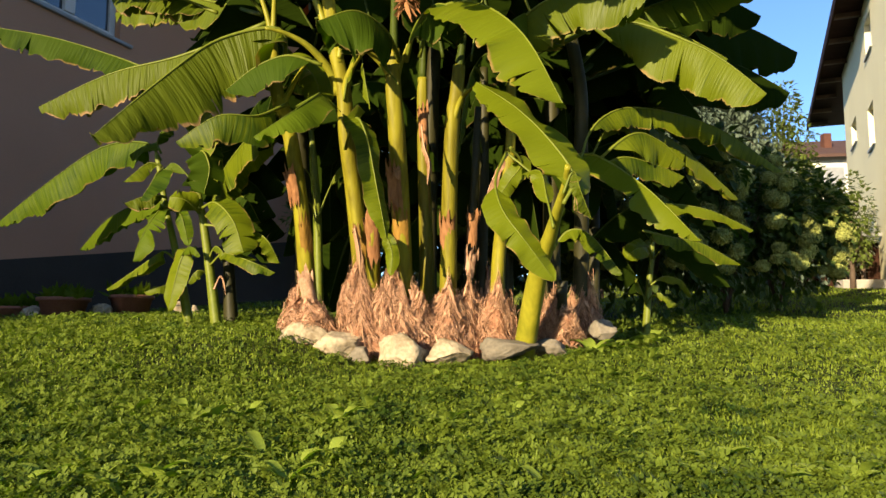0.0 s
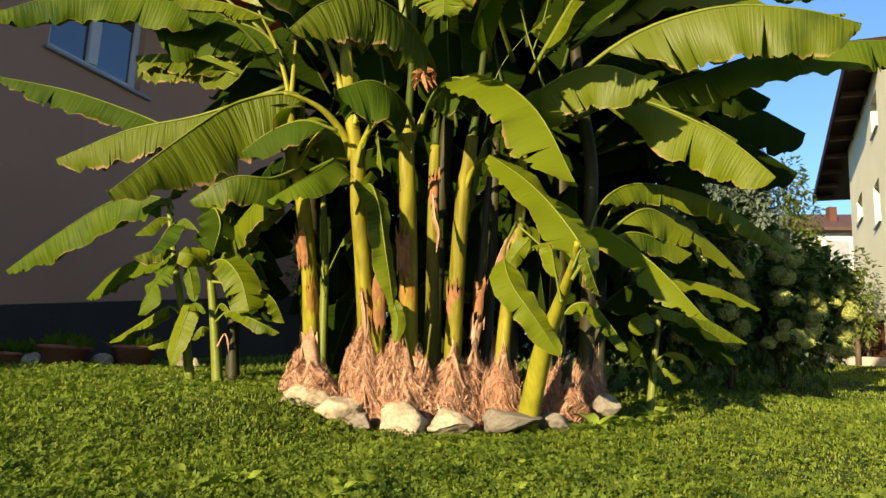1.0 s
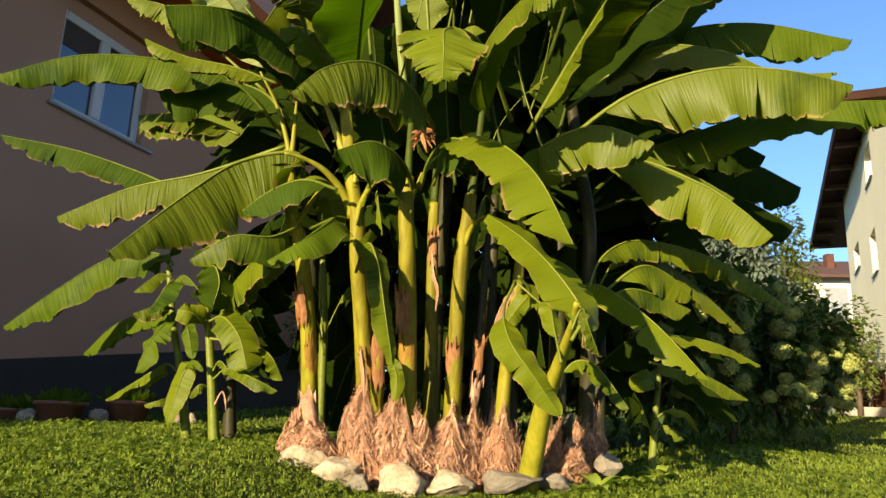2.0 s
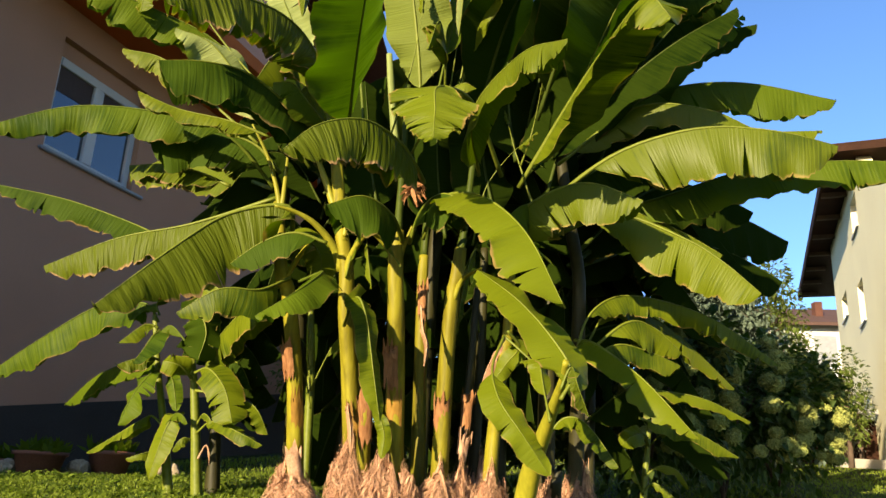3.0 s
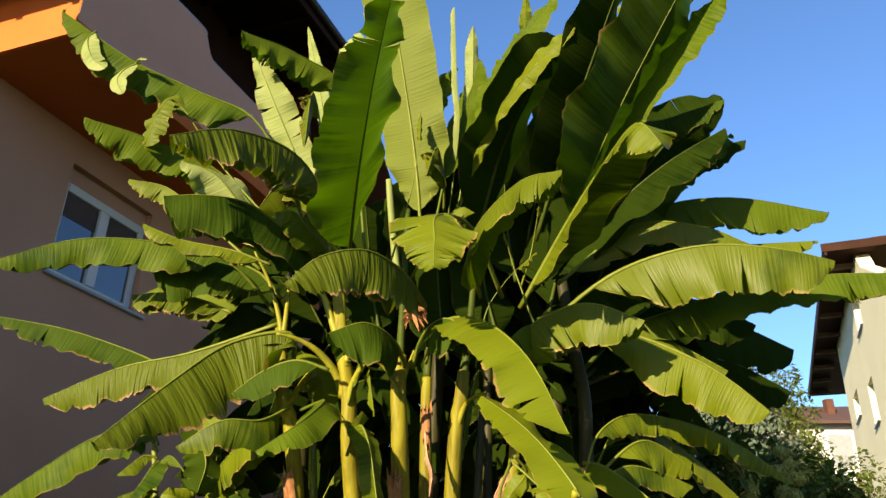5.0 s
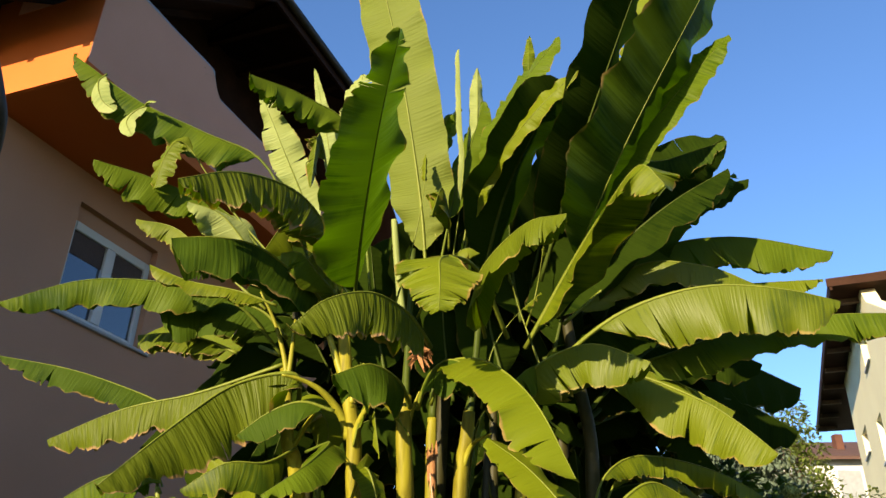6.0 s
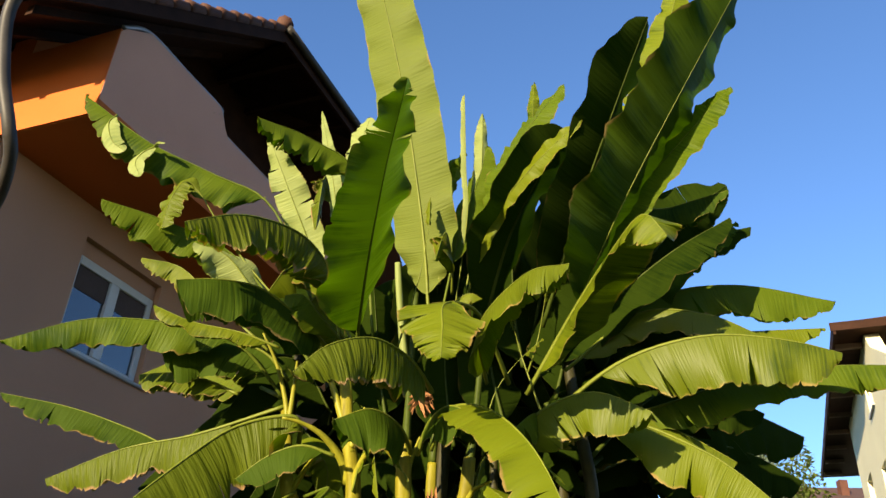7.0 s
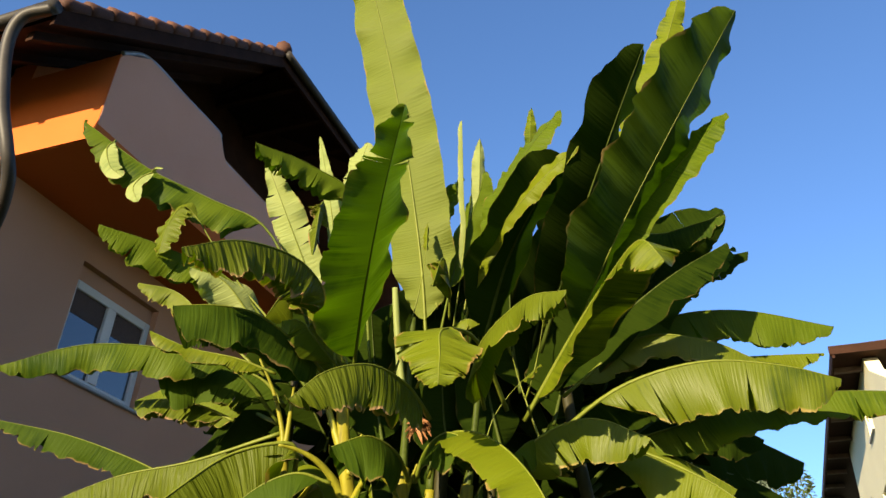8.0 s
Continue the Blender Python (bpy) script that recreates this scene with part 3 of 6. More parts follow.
def slab(bm, corners, thick, m):
    top = [bm.verts.new(m @ Vector(c)) for c in corners]
    low = [bm.verts.new(m @ (Vector(c) - Vector((0, 0, thick)))) for c in corners]
    bm.faces.new(top)
    bm.faces.new(low[::-1])
    for i in range(len(top)):
        bm.faces.new((top[i - 1], low[i - 1], low[i], top[i]))
    bmesh.ops.recalc_face_normals(bm, faces=bm.faces)
    return bm


far_s = 2 * RIDGE - EAVE
hip1 = 2 * RIDGE - HIP0
roof = part("roof", slab(bmesh.new(), [(EAVE, VERGE, 6.43), (HIP0, VERGE, roof_z(HIP0)), (RIDGE, 1.3, roof_z(RIDGE)), (RIDGE, 10, roof_z(RIDGE)), (EAVE, 10, 6.43)], 0.05, HOUSE), TILE, house)
part("roof_slope", slab(bmesh.new(), [(far_s, VERGE, 6.43), (far_s, 10, 6.43), (RIDGE, 10, roof_z(RIDGE)), (RIDGE, 1.3, roof_z(RIDGE)), (hip1, VERGE, roof_z(HIP0))], 0.05, HOUSE), TILE, roof)
part("half_hip", slab(bmesh.new(), [(HIP0, VERGE, roof_z(HIP0)), (hip1, VERGE, roof_z(HIP0)), (RIDGE, 1.3, roof_z(RIDGE))], 0.05, HOUSE), TILE, roof)
dz = 0.07
part("roof_boarding", slab(bmesh.new(), [(EAVE + 0.05, VERGE + 0.03, 6.47 - dz), (HIP0, VERGE + 0.03, roof_z(HIP0) - dz), (RIDGE, 1.35, roof_z(RIDGE) - dz), (RIDGE, 9.9, roof_z(RIDGE) - dz), (EAVE + 0.05, 9.9, 6.47 - dz)], 0.08, HOUSE), TIMBER, roof, "dark brown boarded roof underside")
part("roof_boarding", slab(bmesh.new(), [(HIP0 + 0.1, VERGE + 0.03, roof_z(HIP0) - dz), (hip1 - 0.1, VERGE + 0.03, roof_z(HIP0) - dz), (RIDGE, 1.28, roof_z(RIDGE) - dz)], 0.08, HOUSE), TIMBER, roof)
# barge boards, hip fascia, rafters
bm = slab(bmesh.new(), [(EAVE, VERGE - 0.02, 6.43 - 0.02), (HIP0, VERGE - 0.02, roof_z(HIP0) - 0.02), (HIP0, VERGE + 0.03, roof_z(HIP0) - 0.02), (EAVE, VERGE + 0.03, 6.41)], 0.24, HOUSE)
part("barge_board", bm, TIMBER, roof)
part("fascia", box(bmesh.new(), (HIP0, VERGE - 0.02, roof_z(HIP0) - 0.24), (hip1, VERGE + 0.03, roof_z(HIP0) - 0.03), HOUSE), TIMBER, roof)
for k in range(5):
    yy = VERGE + 0.35 + 0.75 * k
    part("rafter", slab(bmesh.new(), [(EAVE + 0.1, yy, 6.30), (HIP0, yy, roof_z(HIP0) - 0.15), (HIP0, yy + 0.09, roof_z(HIP0) - 0.15), (EAVE + 0.1, yy + 0.09, 6.30)], 0.12, HOUSE), TIMBER, roof)
for k in range(6):
    part("purlin", box(bmesh.new(), (HIP0 + 0.5 + 0.8 * k, VERGE + 0.05, roof_z(HIP0) - 0.2), (HIP0 + 0.58 + 0.8 * k, 0.2, roof_z(HIP0) - 0.06), HOUSE), TIMBER, roof)
bm = bmesh.new()
tube(bm, [HOUSE @ Vector((x, VERGE - 0.08, roof_z(HIP0) - 0.05)) for x in (HIP0 - 0.05, 1, hip1 + 0.05)], [0.065, 0.065], 4, 10)
part("hip_gutter", bm, METAL, roof, "dark brown gutter")
# verge tiles: overlapping half rounds up the gable edge
step = 0.34
for k in range(13):
    s0 = EAVE + 0.02 + step * k * 0.78
    bm = bmesh.new()
    a0, a1 = Vector((s0, VERGE, roof_z(s0) + 0.03)), Vector((s0 + step * 0.86, VERGE, roof_z(s0 + step * 0.86) + 0.0))
    tube(bm, [HOUSE @ a0, HOUSE @ ((a0 + a1) / 2), HOUSE @ a1], [0.085, 0.07, 0.06], 4, 8)
    part("verge_tile", bm, TILE, roof)
bm = bmesh.new()
tube(bm, [HOUSE @ Vector((HIP0 - 0.1, VERGE - 0.03, roof_z(HIP0) + 0.02)), HOUSE @ Vector((0.4, VERGE + 0.8, roof_z(0.4) + 0.06)), HOUSE @ Vector((RIDGE, 1.3, roof_z(RIDGE) + 0.06))], [0.13, 0.11, 0.11], 9, 8)
part("hip_ridge", bm, TILE, roof)
# eave gutter and its downpipe
bm = bmesh.new()
tube(bm, [HOUSE @ Vector((EAVE - 0.06, y, 6.34)) for y in (VERGE - 0.05, 3, 10)], [0.075, 0.075], 4, 12)
part("gutter", bm, METAL, house, "grey-brown eave gutter")
bm = bmesh.new()
tube(bm, [HOUSE @ Vector(q) for q in ((EAVE - 0.06, VERGE - 0.02, 6.31), (-4.24, -1.22, 6.2), (-4.2, -1.11, 5.9), (-4.09, -1.22, 5.25), (-3.95, -1.33, 4.78), (-3.76, -1.24, 4.55), (-3.48, -0.86, 4.33), (-3.26, -0.3, 4.1), (-3.22, 0.05, 3.6), (-3.22, 0.2, 2), (-3.22, 0.2, 0.1))], [0.06, 0.06], 90, 12)
part("downpipe", bm, METAL, house, "grey-brown downpipe")

# ---- the cream house ----
CREAM_AT = Matrix.Translation((12.07, 22.95, 0)) @ Matrix.Rotation(radians(248), 4, "Z")  # x towards the eye along the wall, y into the house
cream = thing("house", CREAM_AT @ Vector((5, 4, 1.6)), "cream rendered house with a dark overhanging roof", "house")
openings = [(1.55, 2.75, 5.42, 6.1), (5.0, 5.95, 4.6, 5.6), (5.3, 6.35, 6.75, 7.6)]
cuts_x = sorted({0.0, 7.2} | {v for o in openings for v in o[:2]})
cuts_z = sorted({0.5, 8.1} | {v for o in openings for v in o[2:]})
part("wall", pierced_wall(cuts_x, cuts_z, openings, 0.3, CREAM_AT), CREAM, cream)
part("side_wall", box(bmesh.new(), (0, 0.3, 0.5), (0.3, 9, 8.1), CREAM_AT), CREAM, cream)
part("gable_wall", prism(bmesh.new(), [(7.2, 0.5), (14, 0.5), (14, 5.8), (10, 6.5), (7.7, 7.6), (7.2, 8.1)], 0.3, CREAM_AT), CREAM, cream)
for x0, x1, lo, hi in openings:
    w = part("window", bmesh.new(), WHITE, cream, "white window")
    bm = box(bmesh.new(), (x0, 0.12, lo), (x1, 0.18, lo + 0.1), CREAM_AT)
    box(bm, (x0, 0.12, hi - 0.1), (x1, 0.18, hi), CREAM_AT)
    box(bm, (x0, 0.12, lo + 0.1), (x0 + 0.1, 0.18, hi - 0.1), CREAM_AT)
    box(bm, (x1 - 0.1, 0.12, lo + 0.1), (x1, 0.18, hi - 0.1), CREAM_AT)
    part("window_frame", bm, WHITE, w)
    part("roller_shutter", box(bmesh.new(), (x0 + 0.1, 0.14, lo + 0.1), (x1 - 0.1, 0.17, hi - 0.1), CREAM_AT), WHITE, w, "closed white roller shutter")
    part("window_sill", box(bmesh.new(), (x0 - 0.05, -0.05, lo - 0.04), (x1 + 0.05, 0.12, lo), CREAM_AT), ZINC, w)
bm = slab(bmesh.new(), [(-6.3, -0.62, 8.25), (7.7, -0.62, 8.25), (3.5, 5, 10.2), (-6.3, 5, 10.2)], 0.12, CREAM_AT)
croof = part("roof", bm, TILE_FAR, cream)
part("soffit", box(bmesh.new(), (-6.3, -0.6, 8.1), (7.6, 7, 8.16), CREAM_AT), TIMBER, croof, "dark timber soffit")
part("fascia", box(bmesh.new(), (-6.3, -0.66, 7.98), (7.7, -0.6, 8.24), CREAM_AT), TIMBER, croof)
for k in range(8):
    part("rafter_end", box(bmesh.new(), (-5.6 + 1.75 * k, -0.6, 7.98), (-5.48 + 1.75 * k, 0.0, 8.1), CREAM_AT), DARKWOOD, croof)
part("end_wall", box(bmesh.new(), (-6.2, 3.0, 0.5), (-5.9, 9, 8.1), CREAM_AT), CREAM, cream)
bm = slab(bmesh.new(), [(7.65, -0.7, 8.26), (7.65, 7, 8.3), (7.72, 7, 8.3), (7.72, -0.7, 8.26)], 0.2, CREAM_AT)
part("barge_board", bm, TIMBER, croof)

# ---- far house ----
far = thing("house", (24, 47, 2.5), "distant white house with a brown tiled roof", "house")
part("wall", box(bmesh.new(), (17, 45.5, 2), (32, 53, 10.9)), WHITE, far)
bm = slab(bmesh.new(), [(16.2, 44.8, 10.7), (33, 44.8, 11.2), (33, 49, 13.0), (16.2, 49, 12.4)], 0.2, Matrix())
froof = part("roof", bm, TILE_FAR, far)
part("chimney", box(bmesh.new(), (23.15, 46.5, 11.2), (23.6, 47.0, 12.55)), TILE, froof, "brick chimney")
for x in (19.5, 22.4):
    part("window", box(bmesh.new(), (x, 45.44, 8.4), (x + 1.3, 45.5, 10.2)), ZINC, far, "grey shuttered window")

# ---- the clump of bananas ----

plant = thing("banana_plant", (-0.84, 5.08, 0.15), "old banana plant with yellow-green stem and straw foot", "banana plant", "banana plants in the clump")
pseudostem(plant, [(-0.84, 5.08, 0.1), (-0.89, 4.86, 0.95), (-0.96, 4.7, 1.49), (-1.01, 4.66, 1.62), (-1.1, 4.78, 2.12)], .043, .036)
skirt(plant, (-0.84, 5.055, 0.15), .14, .29, 1800, (-0.019, -0.097))
stalk(plant, [(-1.08, 4.70, 1.97), (-1.09, 4.70, 2.13), (-1.18, 4.66, 2.39), (-1.29, 4.60, 2.59)], 0.022, 0.014)
stalk(plant, [(-1.06, 4.68, 1.96), (-1.05, 4.66, 2.14), (-1.06, 4.70, 2.44)], 0.022, 0.016)
stalk(plant, [(-0.98, 4.66, 1.58), (-0.90, 4.60, 1.71), (-0.81, 4.50, 1.80)], 0.019, 0.014)
sheath_wrap(plant, (-0.85, 5, 0.49), (-0.88, 4.84, 0.94), .046, STEM_DRY, 1, 0.9)
sheath_wrap(plant, (-0.91, 4.82, 1), (-0.94, 4.76, 1.22), .045, STRAW_RED, 2, 1.0, .04)
sheath_wrap(plant, (-0.85, 5, 0.39), (-0.89, 4.93, 0.6), .058, STRAW, 3, 0.9, .05)
leaf(plant, [(-1.1, 4.75, 2.15), (-1.67, 4.85, 1.97), (-2.16, 4.92, 1.87), (-2.65, 4.99, 1.67)], 0.225, mat=LEAF_SCORCHED, torn=3)
leaf(plant, [(-0.96, 4.62, 1.83), (-0.98, 4.5, 2), (-1.3, 4.4, 1.9), (-1.54, 4.25, 1.64), (-1.85, 4.03, 1.22)], 0.362, mat=LEAF_SCORCHED, torn=3, petiole=.12)
leaf(plant, [(-0.71, 4.45, 1.76), (-0.90, 4.40, 1.80), (-1.09, 4.40, 1.73), (-1.26, 4.40, 1.59)], 0.17, mat=LEAF_HALF_SHADE, torn=2, petiole=.1, fold=(70, 60))
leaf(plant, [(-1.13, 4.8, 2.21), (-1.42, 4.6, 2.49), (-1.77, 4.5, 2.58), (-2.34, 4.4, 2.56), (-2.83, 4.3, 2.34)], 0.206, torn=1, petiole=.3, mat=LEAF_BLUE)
leaf(plant, [(-1.11, 4.75, 2.32), (-1.30, 4.70, 2.50), (-1.65, 4.65, 2.56), (-1.94, 4.60, 2.46)], 0.3, mat=LEAF_HALF_SHADE, torn=9, petiole=.1, blunt=.9)
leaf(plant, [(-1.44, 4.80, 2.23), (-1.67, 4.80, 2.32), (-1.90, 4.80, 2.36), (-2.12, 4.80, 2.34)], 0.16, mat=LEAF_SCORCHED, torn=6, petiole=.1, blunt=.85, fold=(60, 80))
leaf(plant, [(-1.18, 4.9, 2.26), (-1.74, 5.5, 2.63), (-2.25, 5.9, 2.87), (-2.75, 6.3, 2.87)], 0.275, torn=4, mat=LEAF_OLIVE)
leaf(plant, [(-1.26, 5.12, 1.79), (-1.77, 5.12, 1.88), (-2.13, 5.08, 2.02), (-2.61, 5.03, 2.16), (-3.13, 5.00, 2.24)], 0.16, torn=4, petiole=.2, mat=LEAF_HALF_SHADE, fold=(84, 62))
leaf(plant, [(-1.34, 5.00, 2.63), (-1.83, 5.05, 3.05), (-2.14, 5.10, 3.32), (-2.45, 5.10, 3.39)], 0.15, torn=3, petiole=.35)
leaf(plant, [(-0.98, 4.65, 1.72), (-0.9, 4.7, 1.86), (-0.79, 4.75, 1.76), (-0.79, 4.8, 1.55)], .12, mat=LEAF, fold=(15,20), face=(0,-1,.4), torn=1, petiole=.1)
leaf(plant, [(-0.94, 4.6, 1.57), (-1.07, 4.4, 1.44), (-1.27, 4.3, 1.41), (-1.5, 4.3, 1.26)], 0.175, torn=3, petiole=.15)
leaf(plant, [(-0.87, 4.55, 1.54), (-0.7, 4.3, 1.54), (-0.75, 3.9, 1.33), (-0.94, 3.8, 1.16)], 0.15, torn=2, mat=LEAF_BLUE, fold=(35,40))
leaf(plant, [(-0.97, 4.7, 1.57), (-1.24, 5, 1.5), (-1.51, 5.3, 1.32), (-1.62, 5.4, 1.1)], 0.2, torn=2)

plant = thing("banana_plant", (-0.44, 4.96, 0.04), "tall banana plant with a forked yellow-green stem", "banana plant", "banana plants in the clump")
pseudostem(plant, [(-0.44, 4.96, -0.01), (-0.54, 4.78, 0.98), (-0.59, 4.68, 1.38), (-0.61, 4.65, 1.67), (-0.67, 4.6, 1.98), (-0.75, 4.7, 2.53)], .047, .038)
stalk(plant, [(-0.59, 4.66, 1.51), (-0.59, 4.60, 1.68), (-0.52, 4.50, 1.80), (-0.42, 4.42, 1.87), (-0.31, 4.36, 1.88)], 0.025, 0.017)
stalk(plant, [(-0.64, 4.66, 1.65), (-0.69, 4.60, 1.78), (-0.80, 4.50, 1.89), (-0.92, 4.42, 1.94), (-1.03, 4.36, 1.95)], 0.03, 0.017)
stalk(plant, [(-0.63, 4.60, 1.82), (-0.71, 4.60, 2.04), (-0.79, 4.60, 2.24), (-0.85, 4.55, 2.38), (-0.88, 4.50, 2.47)], 0.03, 0.019)
stalk(plant, [(-0.63, 4.58, 1.85), (-0.61, 4.56, 1.97), (-0.56, 4.50, 2.08)], 0.019, 0.013)
skirt(plant, (-0.44, 4.935, 0.04), .15, .52, 2250, (-0.055, -0.115))
sheath_wrap(plant, (-0.46, 4.9, 0.35), (-0.52, 4.78, 0.85), .050, STEM_DRY, 4, 1.0)
leaf(plant, [(-0.15, 4.40, 2.16), (-0.21, 4.00, 2.13), (-0.28, 3.75, 2.13), (-0.44, 3.50, 2.12), (-0.64, 3.35, 2.01), (-0.79, 3.30, 1.84)], 0.24, torn=4, petiole=.12, mat=LEAF_SCORCHED)
leaf(plant, [(-0.58, 4.55, 1.28), (-0.5, 4.38, 1.42), (-0.43, 4.32, 1.29), (-0.37, 4.3, 1), (-0.31, 4.3, 0.7)], 0.1, torn=0, fold=(15,35), face=(.5,-.8,.2), petiole=.12, mat=LEAF)
leaf(plant, [(-0.4, 4.62, 0.85), (-0.33, 4.6, 0.75), (-0.3, 4.6, 0.65), (-0.31, 4.6, 0.53)], .045, fold=(15,15), face=(0,-1,0), torn=0)

leaf(plant, [(-0.51, 4.72, 0.76), (-0.53, 4.66, 0.82), (-0.5, 4.64, 0.68), (-0.49, 4.64, 0.53)], .03, mat=LEAF_DRY, torn=1, fold=(60,60), face=(0,-.9,.2), petiole=.1)
leaf(plant, [(-0.6, 4.6, 1.59), (-0.54, 4.5, 1.81), (-0.4, 4.3, 1.83), (-0.26, 4.3, 1.59)], .02, torn=0, petiole=.1)
leaf(plant, [(-0.84, 4.60, 2.48), (-0.94, 4.30, 2.52), (-1.17, 4.00, 2.61), (-1.37, 3.80, 2.57), (-1.59, 3.70, 2.51)], 0.27, mat=LEAF_HALF_SHADE, torn=2, petiole=.12, blunt=.9, fold=(74, 96))
leaf(plant, [(-1.11, 4.35, 2.39), (-1.35, 4.30, 2.46), (-1.65, 4.25, 2.50), (-1.89, 4.20, 2.58)], 0.085, torn=14, petiole=.1, fold=(70, 88), blunt=.85)
leaf(plant, [(-0.76, 4.6, 2.36), (-0.83, 4.4, 2.87), (-1, 4.1, 3.05), (-1.27, 3.7, 2.95), (-1.5, 3.4, 2.71)], 0.27, torn=6, mat=LEAF_SCORCHED)
leaf(plant, [(-0.79, 4.6, 2.36), (-1.31, 4.6, 2.8), (-1.59, 4.5, 3.1), (-1.81, 4.4, 3.15)], .2, mat=LEAF_PALE, torn=2, fold=(20,35), face=(-.2,-.8,.5), ripple=0.004)
leaf(plant, [(-0.92, 4.75, 2.37), (-1.52, 4.6, 3.11), (-2.02, 4.4, 3.3), (-2.41, 4.2, 3.34)], 0.23, torn=6, mat=LEAF_BLUE)
leaf(plant, [(-0.94, 4.7, 2.55), (-1.57, 4.6, 3.2), (-1.93, 4.45, 3.65), (-2.01, 4.35, 3.48), (-2.01, 4.3, 3.18)], .12, mat=LEAF_OLIVE, torn=2, fold=(20,30), face=(-.3,-.9,.2), petiole=.45)
leaf(plant, [(-0.87, 4.7, 2.56), (-1.35, 4.6, 3.54), (-1.8, 4.5, 3.77), (-2.3, 4.4, 3.97), (-2.82, 4.3, 4.31)], 0.24, torn=5, petiole=.3, mat=LEAF_BLUE)
leaf(plant, [(-2.21, 4.36, 3.91), (-2.28, 4.33, 3.84), (-2.31, 4.3, 3.72), (-2.24, 4.28, 3.59)], .07, mat=LEAF_PALE, torn=1, fold=(10,25), face=(-.2,-.9,.3), petiole=.05, ripple=0.004)
leaf(plant, [(-2.23, 4.35, 3.9), (-2.19, 4.3, 3.9), (-2.15, 4.27, 3.88), (-2.11, 4.25, 3.86)], .025, mat=LEAF_PALE, torn=0, fold=(20,40), face=(-.2,-.7,.6), petiole=.05, ripple=0.004)
leaf(plant, [(-2.57, 4.36, 4.18), (-2.6, 4.33, 4.08), (-2.52, 4.3, 3.9), (-2.4, 4.28, 3.8)], .08, mat=LEAF_PALE, torn=1, fold=(10,20), face=(-.2,-.9,.3), petiole=.05, ripple=0.004)
leaf(plant, [(-0.8, 4.8, 2.56), (-1.04, 4.75, 3.22), (-1.28, 4.6, 3.74), (-1.47, 4.5, 4.15)], .15, mat=LEAF_PALE, torn=1, fold=(12,18), face=(-.3,-.9,.2), petiole=.3, blunt=.5, ripple=0.004)
leaf(plant, [(-0.58, 4.8, 2.65), (-0.78, 4.7, 3.89), (-1.13, 4.5, 4.12), (-1.48, 4.2, 4.08)], 0.2, torn=4, petiole=.35, mat=LEAF_BLUE)
leaf(plant, [(-0.82, 5, 2.9), (-1.01, 5, 3.97), (-1.21, 5, 4.81)], .07, mat=LEAF_PALE, torn=1, fold=(15,15), face=(-.3,-.9,.2), petiole=.3, blunt=.5, ripple=0.004)
leaf(plant, [(-0.75, 5.1, 2.95), (-0.88, 5.1, 3.94), (-0.87, 5.1, 4.5), (-0.81, 5.1, 4.84)], .15, mat=LEAF_PALE, torn=1, fold=(15,15), face=(-.3,-.9,.2), petiole=.35, ripple=0.004)
leaf(plant, [(-0.84, 4.7, 2.94), (-0.95, 4.6, 3.61), (-1.01, 4.5, 3.79), (-1, 4.4, 3.29)], 0.112, mat=LEAF_SCORCHED, torn=8, petiole=.35)
leaf(plant, [(-0.64, 4.40, 2.46), (-0.56, 3.90, 2.74), (-0.45, 3.40, 3.08), (-0.33, 3.00, 3.42)], 0.36, mat=LEAF_BLUE, torn=1, fold=(10, 14), face=(.78, -.6, -.18), petiole=.06, ripple=.011, blunt=.55, rib=0.009)
leaf(plant, [(-0.61, 4.6, 2.37), (-0.86, 4.3, 2.58), (-0.97, 4.2, 2.68), (-1.09, 4.2, 2.68)], 0.2, torn=2, mat=LEAF_BLUE)
leaf(plant, [(-0.61, 4.6, 2.41), (-0.98, 4.5, 3), (-1.12, 4.4, 3.02), (-1.24, 4.3, 2.72)], 0.2, torn=4)
leaf(plant, [(-0.62, 4.7, 2.37), (-0.79, 4.6, 2.64), (-0.95, 4.5, 2.83), (-1.03, 4.4, 2.46)], 0.22, torn=2, mat=LEAF)

plant = thing("banana_plant", (-0.23, 4.92, 0.02), "tall banana plant with a straight yellow-green stem", "banana plant", "banana plants in the clump")
pseudostem(plant, [(-0.23, 4.92, -0.03), (-0.26, 4.72, 0.97), (-0.28, 4.6, 1.37), (-0.3, 4.57, 1.67), (-0.3, 4.58, 1.9)], .049, .042)
# Upper stem takes the shade-darkened rib colour, sinking into the inner clump.
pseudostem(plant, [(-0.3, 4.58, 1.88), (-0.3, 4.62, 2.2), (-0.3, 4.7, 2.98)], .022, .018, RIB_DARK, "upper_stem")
skirt(plant, (-0.23, 4.895, 0.02), .175, .5, 2550, (-0.015, -0.112))
stalk(plant, [(-0.31, 4.58, 1.66), (-0.33, 4.55, 1.75), (-0.39, 4.50, 1.81), (-0.47, 4.42, 1.85), (-0.56, 4.36, 1.83)], 0.027, 0.017)
stalk(plant, [(-0.29, 4.58, 1.66), (-0.26, 4.56, 1.78), (-0.21, 4.50, 1.91)], 0.019, 0.013)
sheath_wrap(plant, (-0.23, 4.87, 0.36), (-0.26, 4.71, 0.93), .052, STEM_DRY, 5, 1.0)
sheath_wrap(plant, (-0.26, 4.7, 0.93), (-0.28, 4.62, 1.23), .046, STRAW_RED, 6, .8, .04)
sheath_wrap(plant, (-0.3, 4.64, 0.96), (-0.31, 4.6, 1.19), .03, STRAW_RED, 7, 1.2, .08)
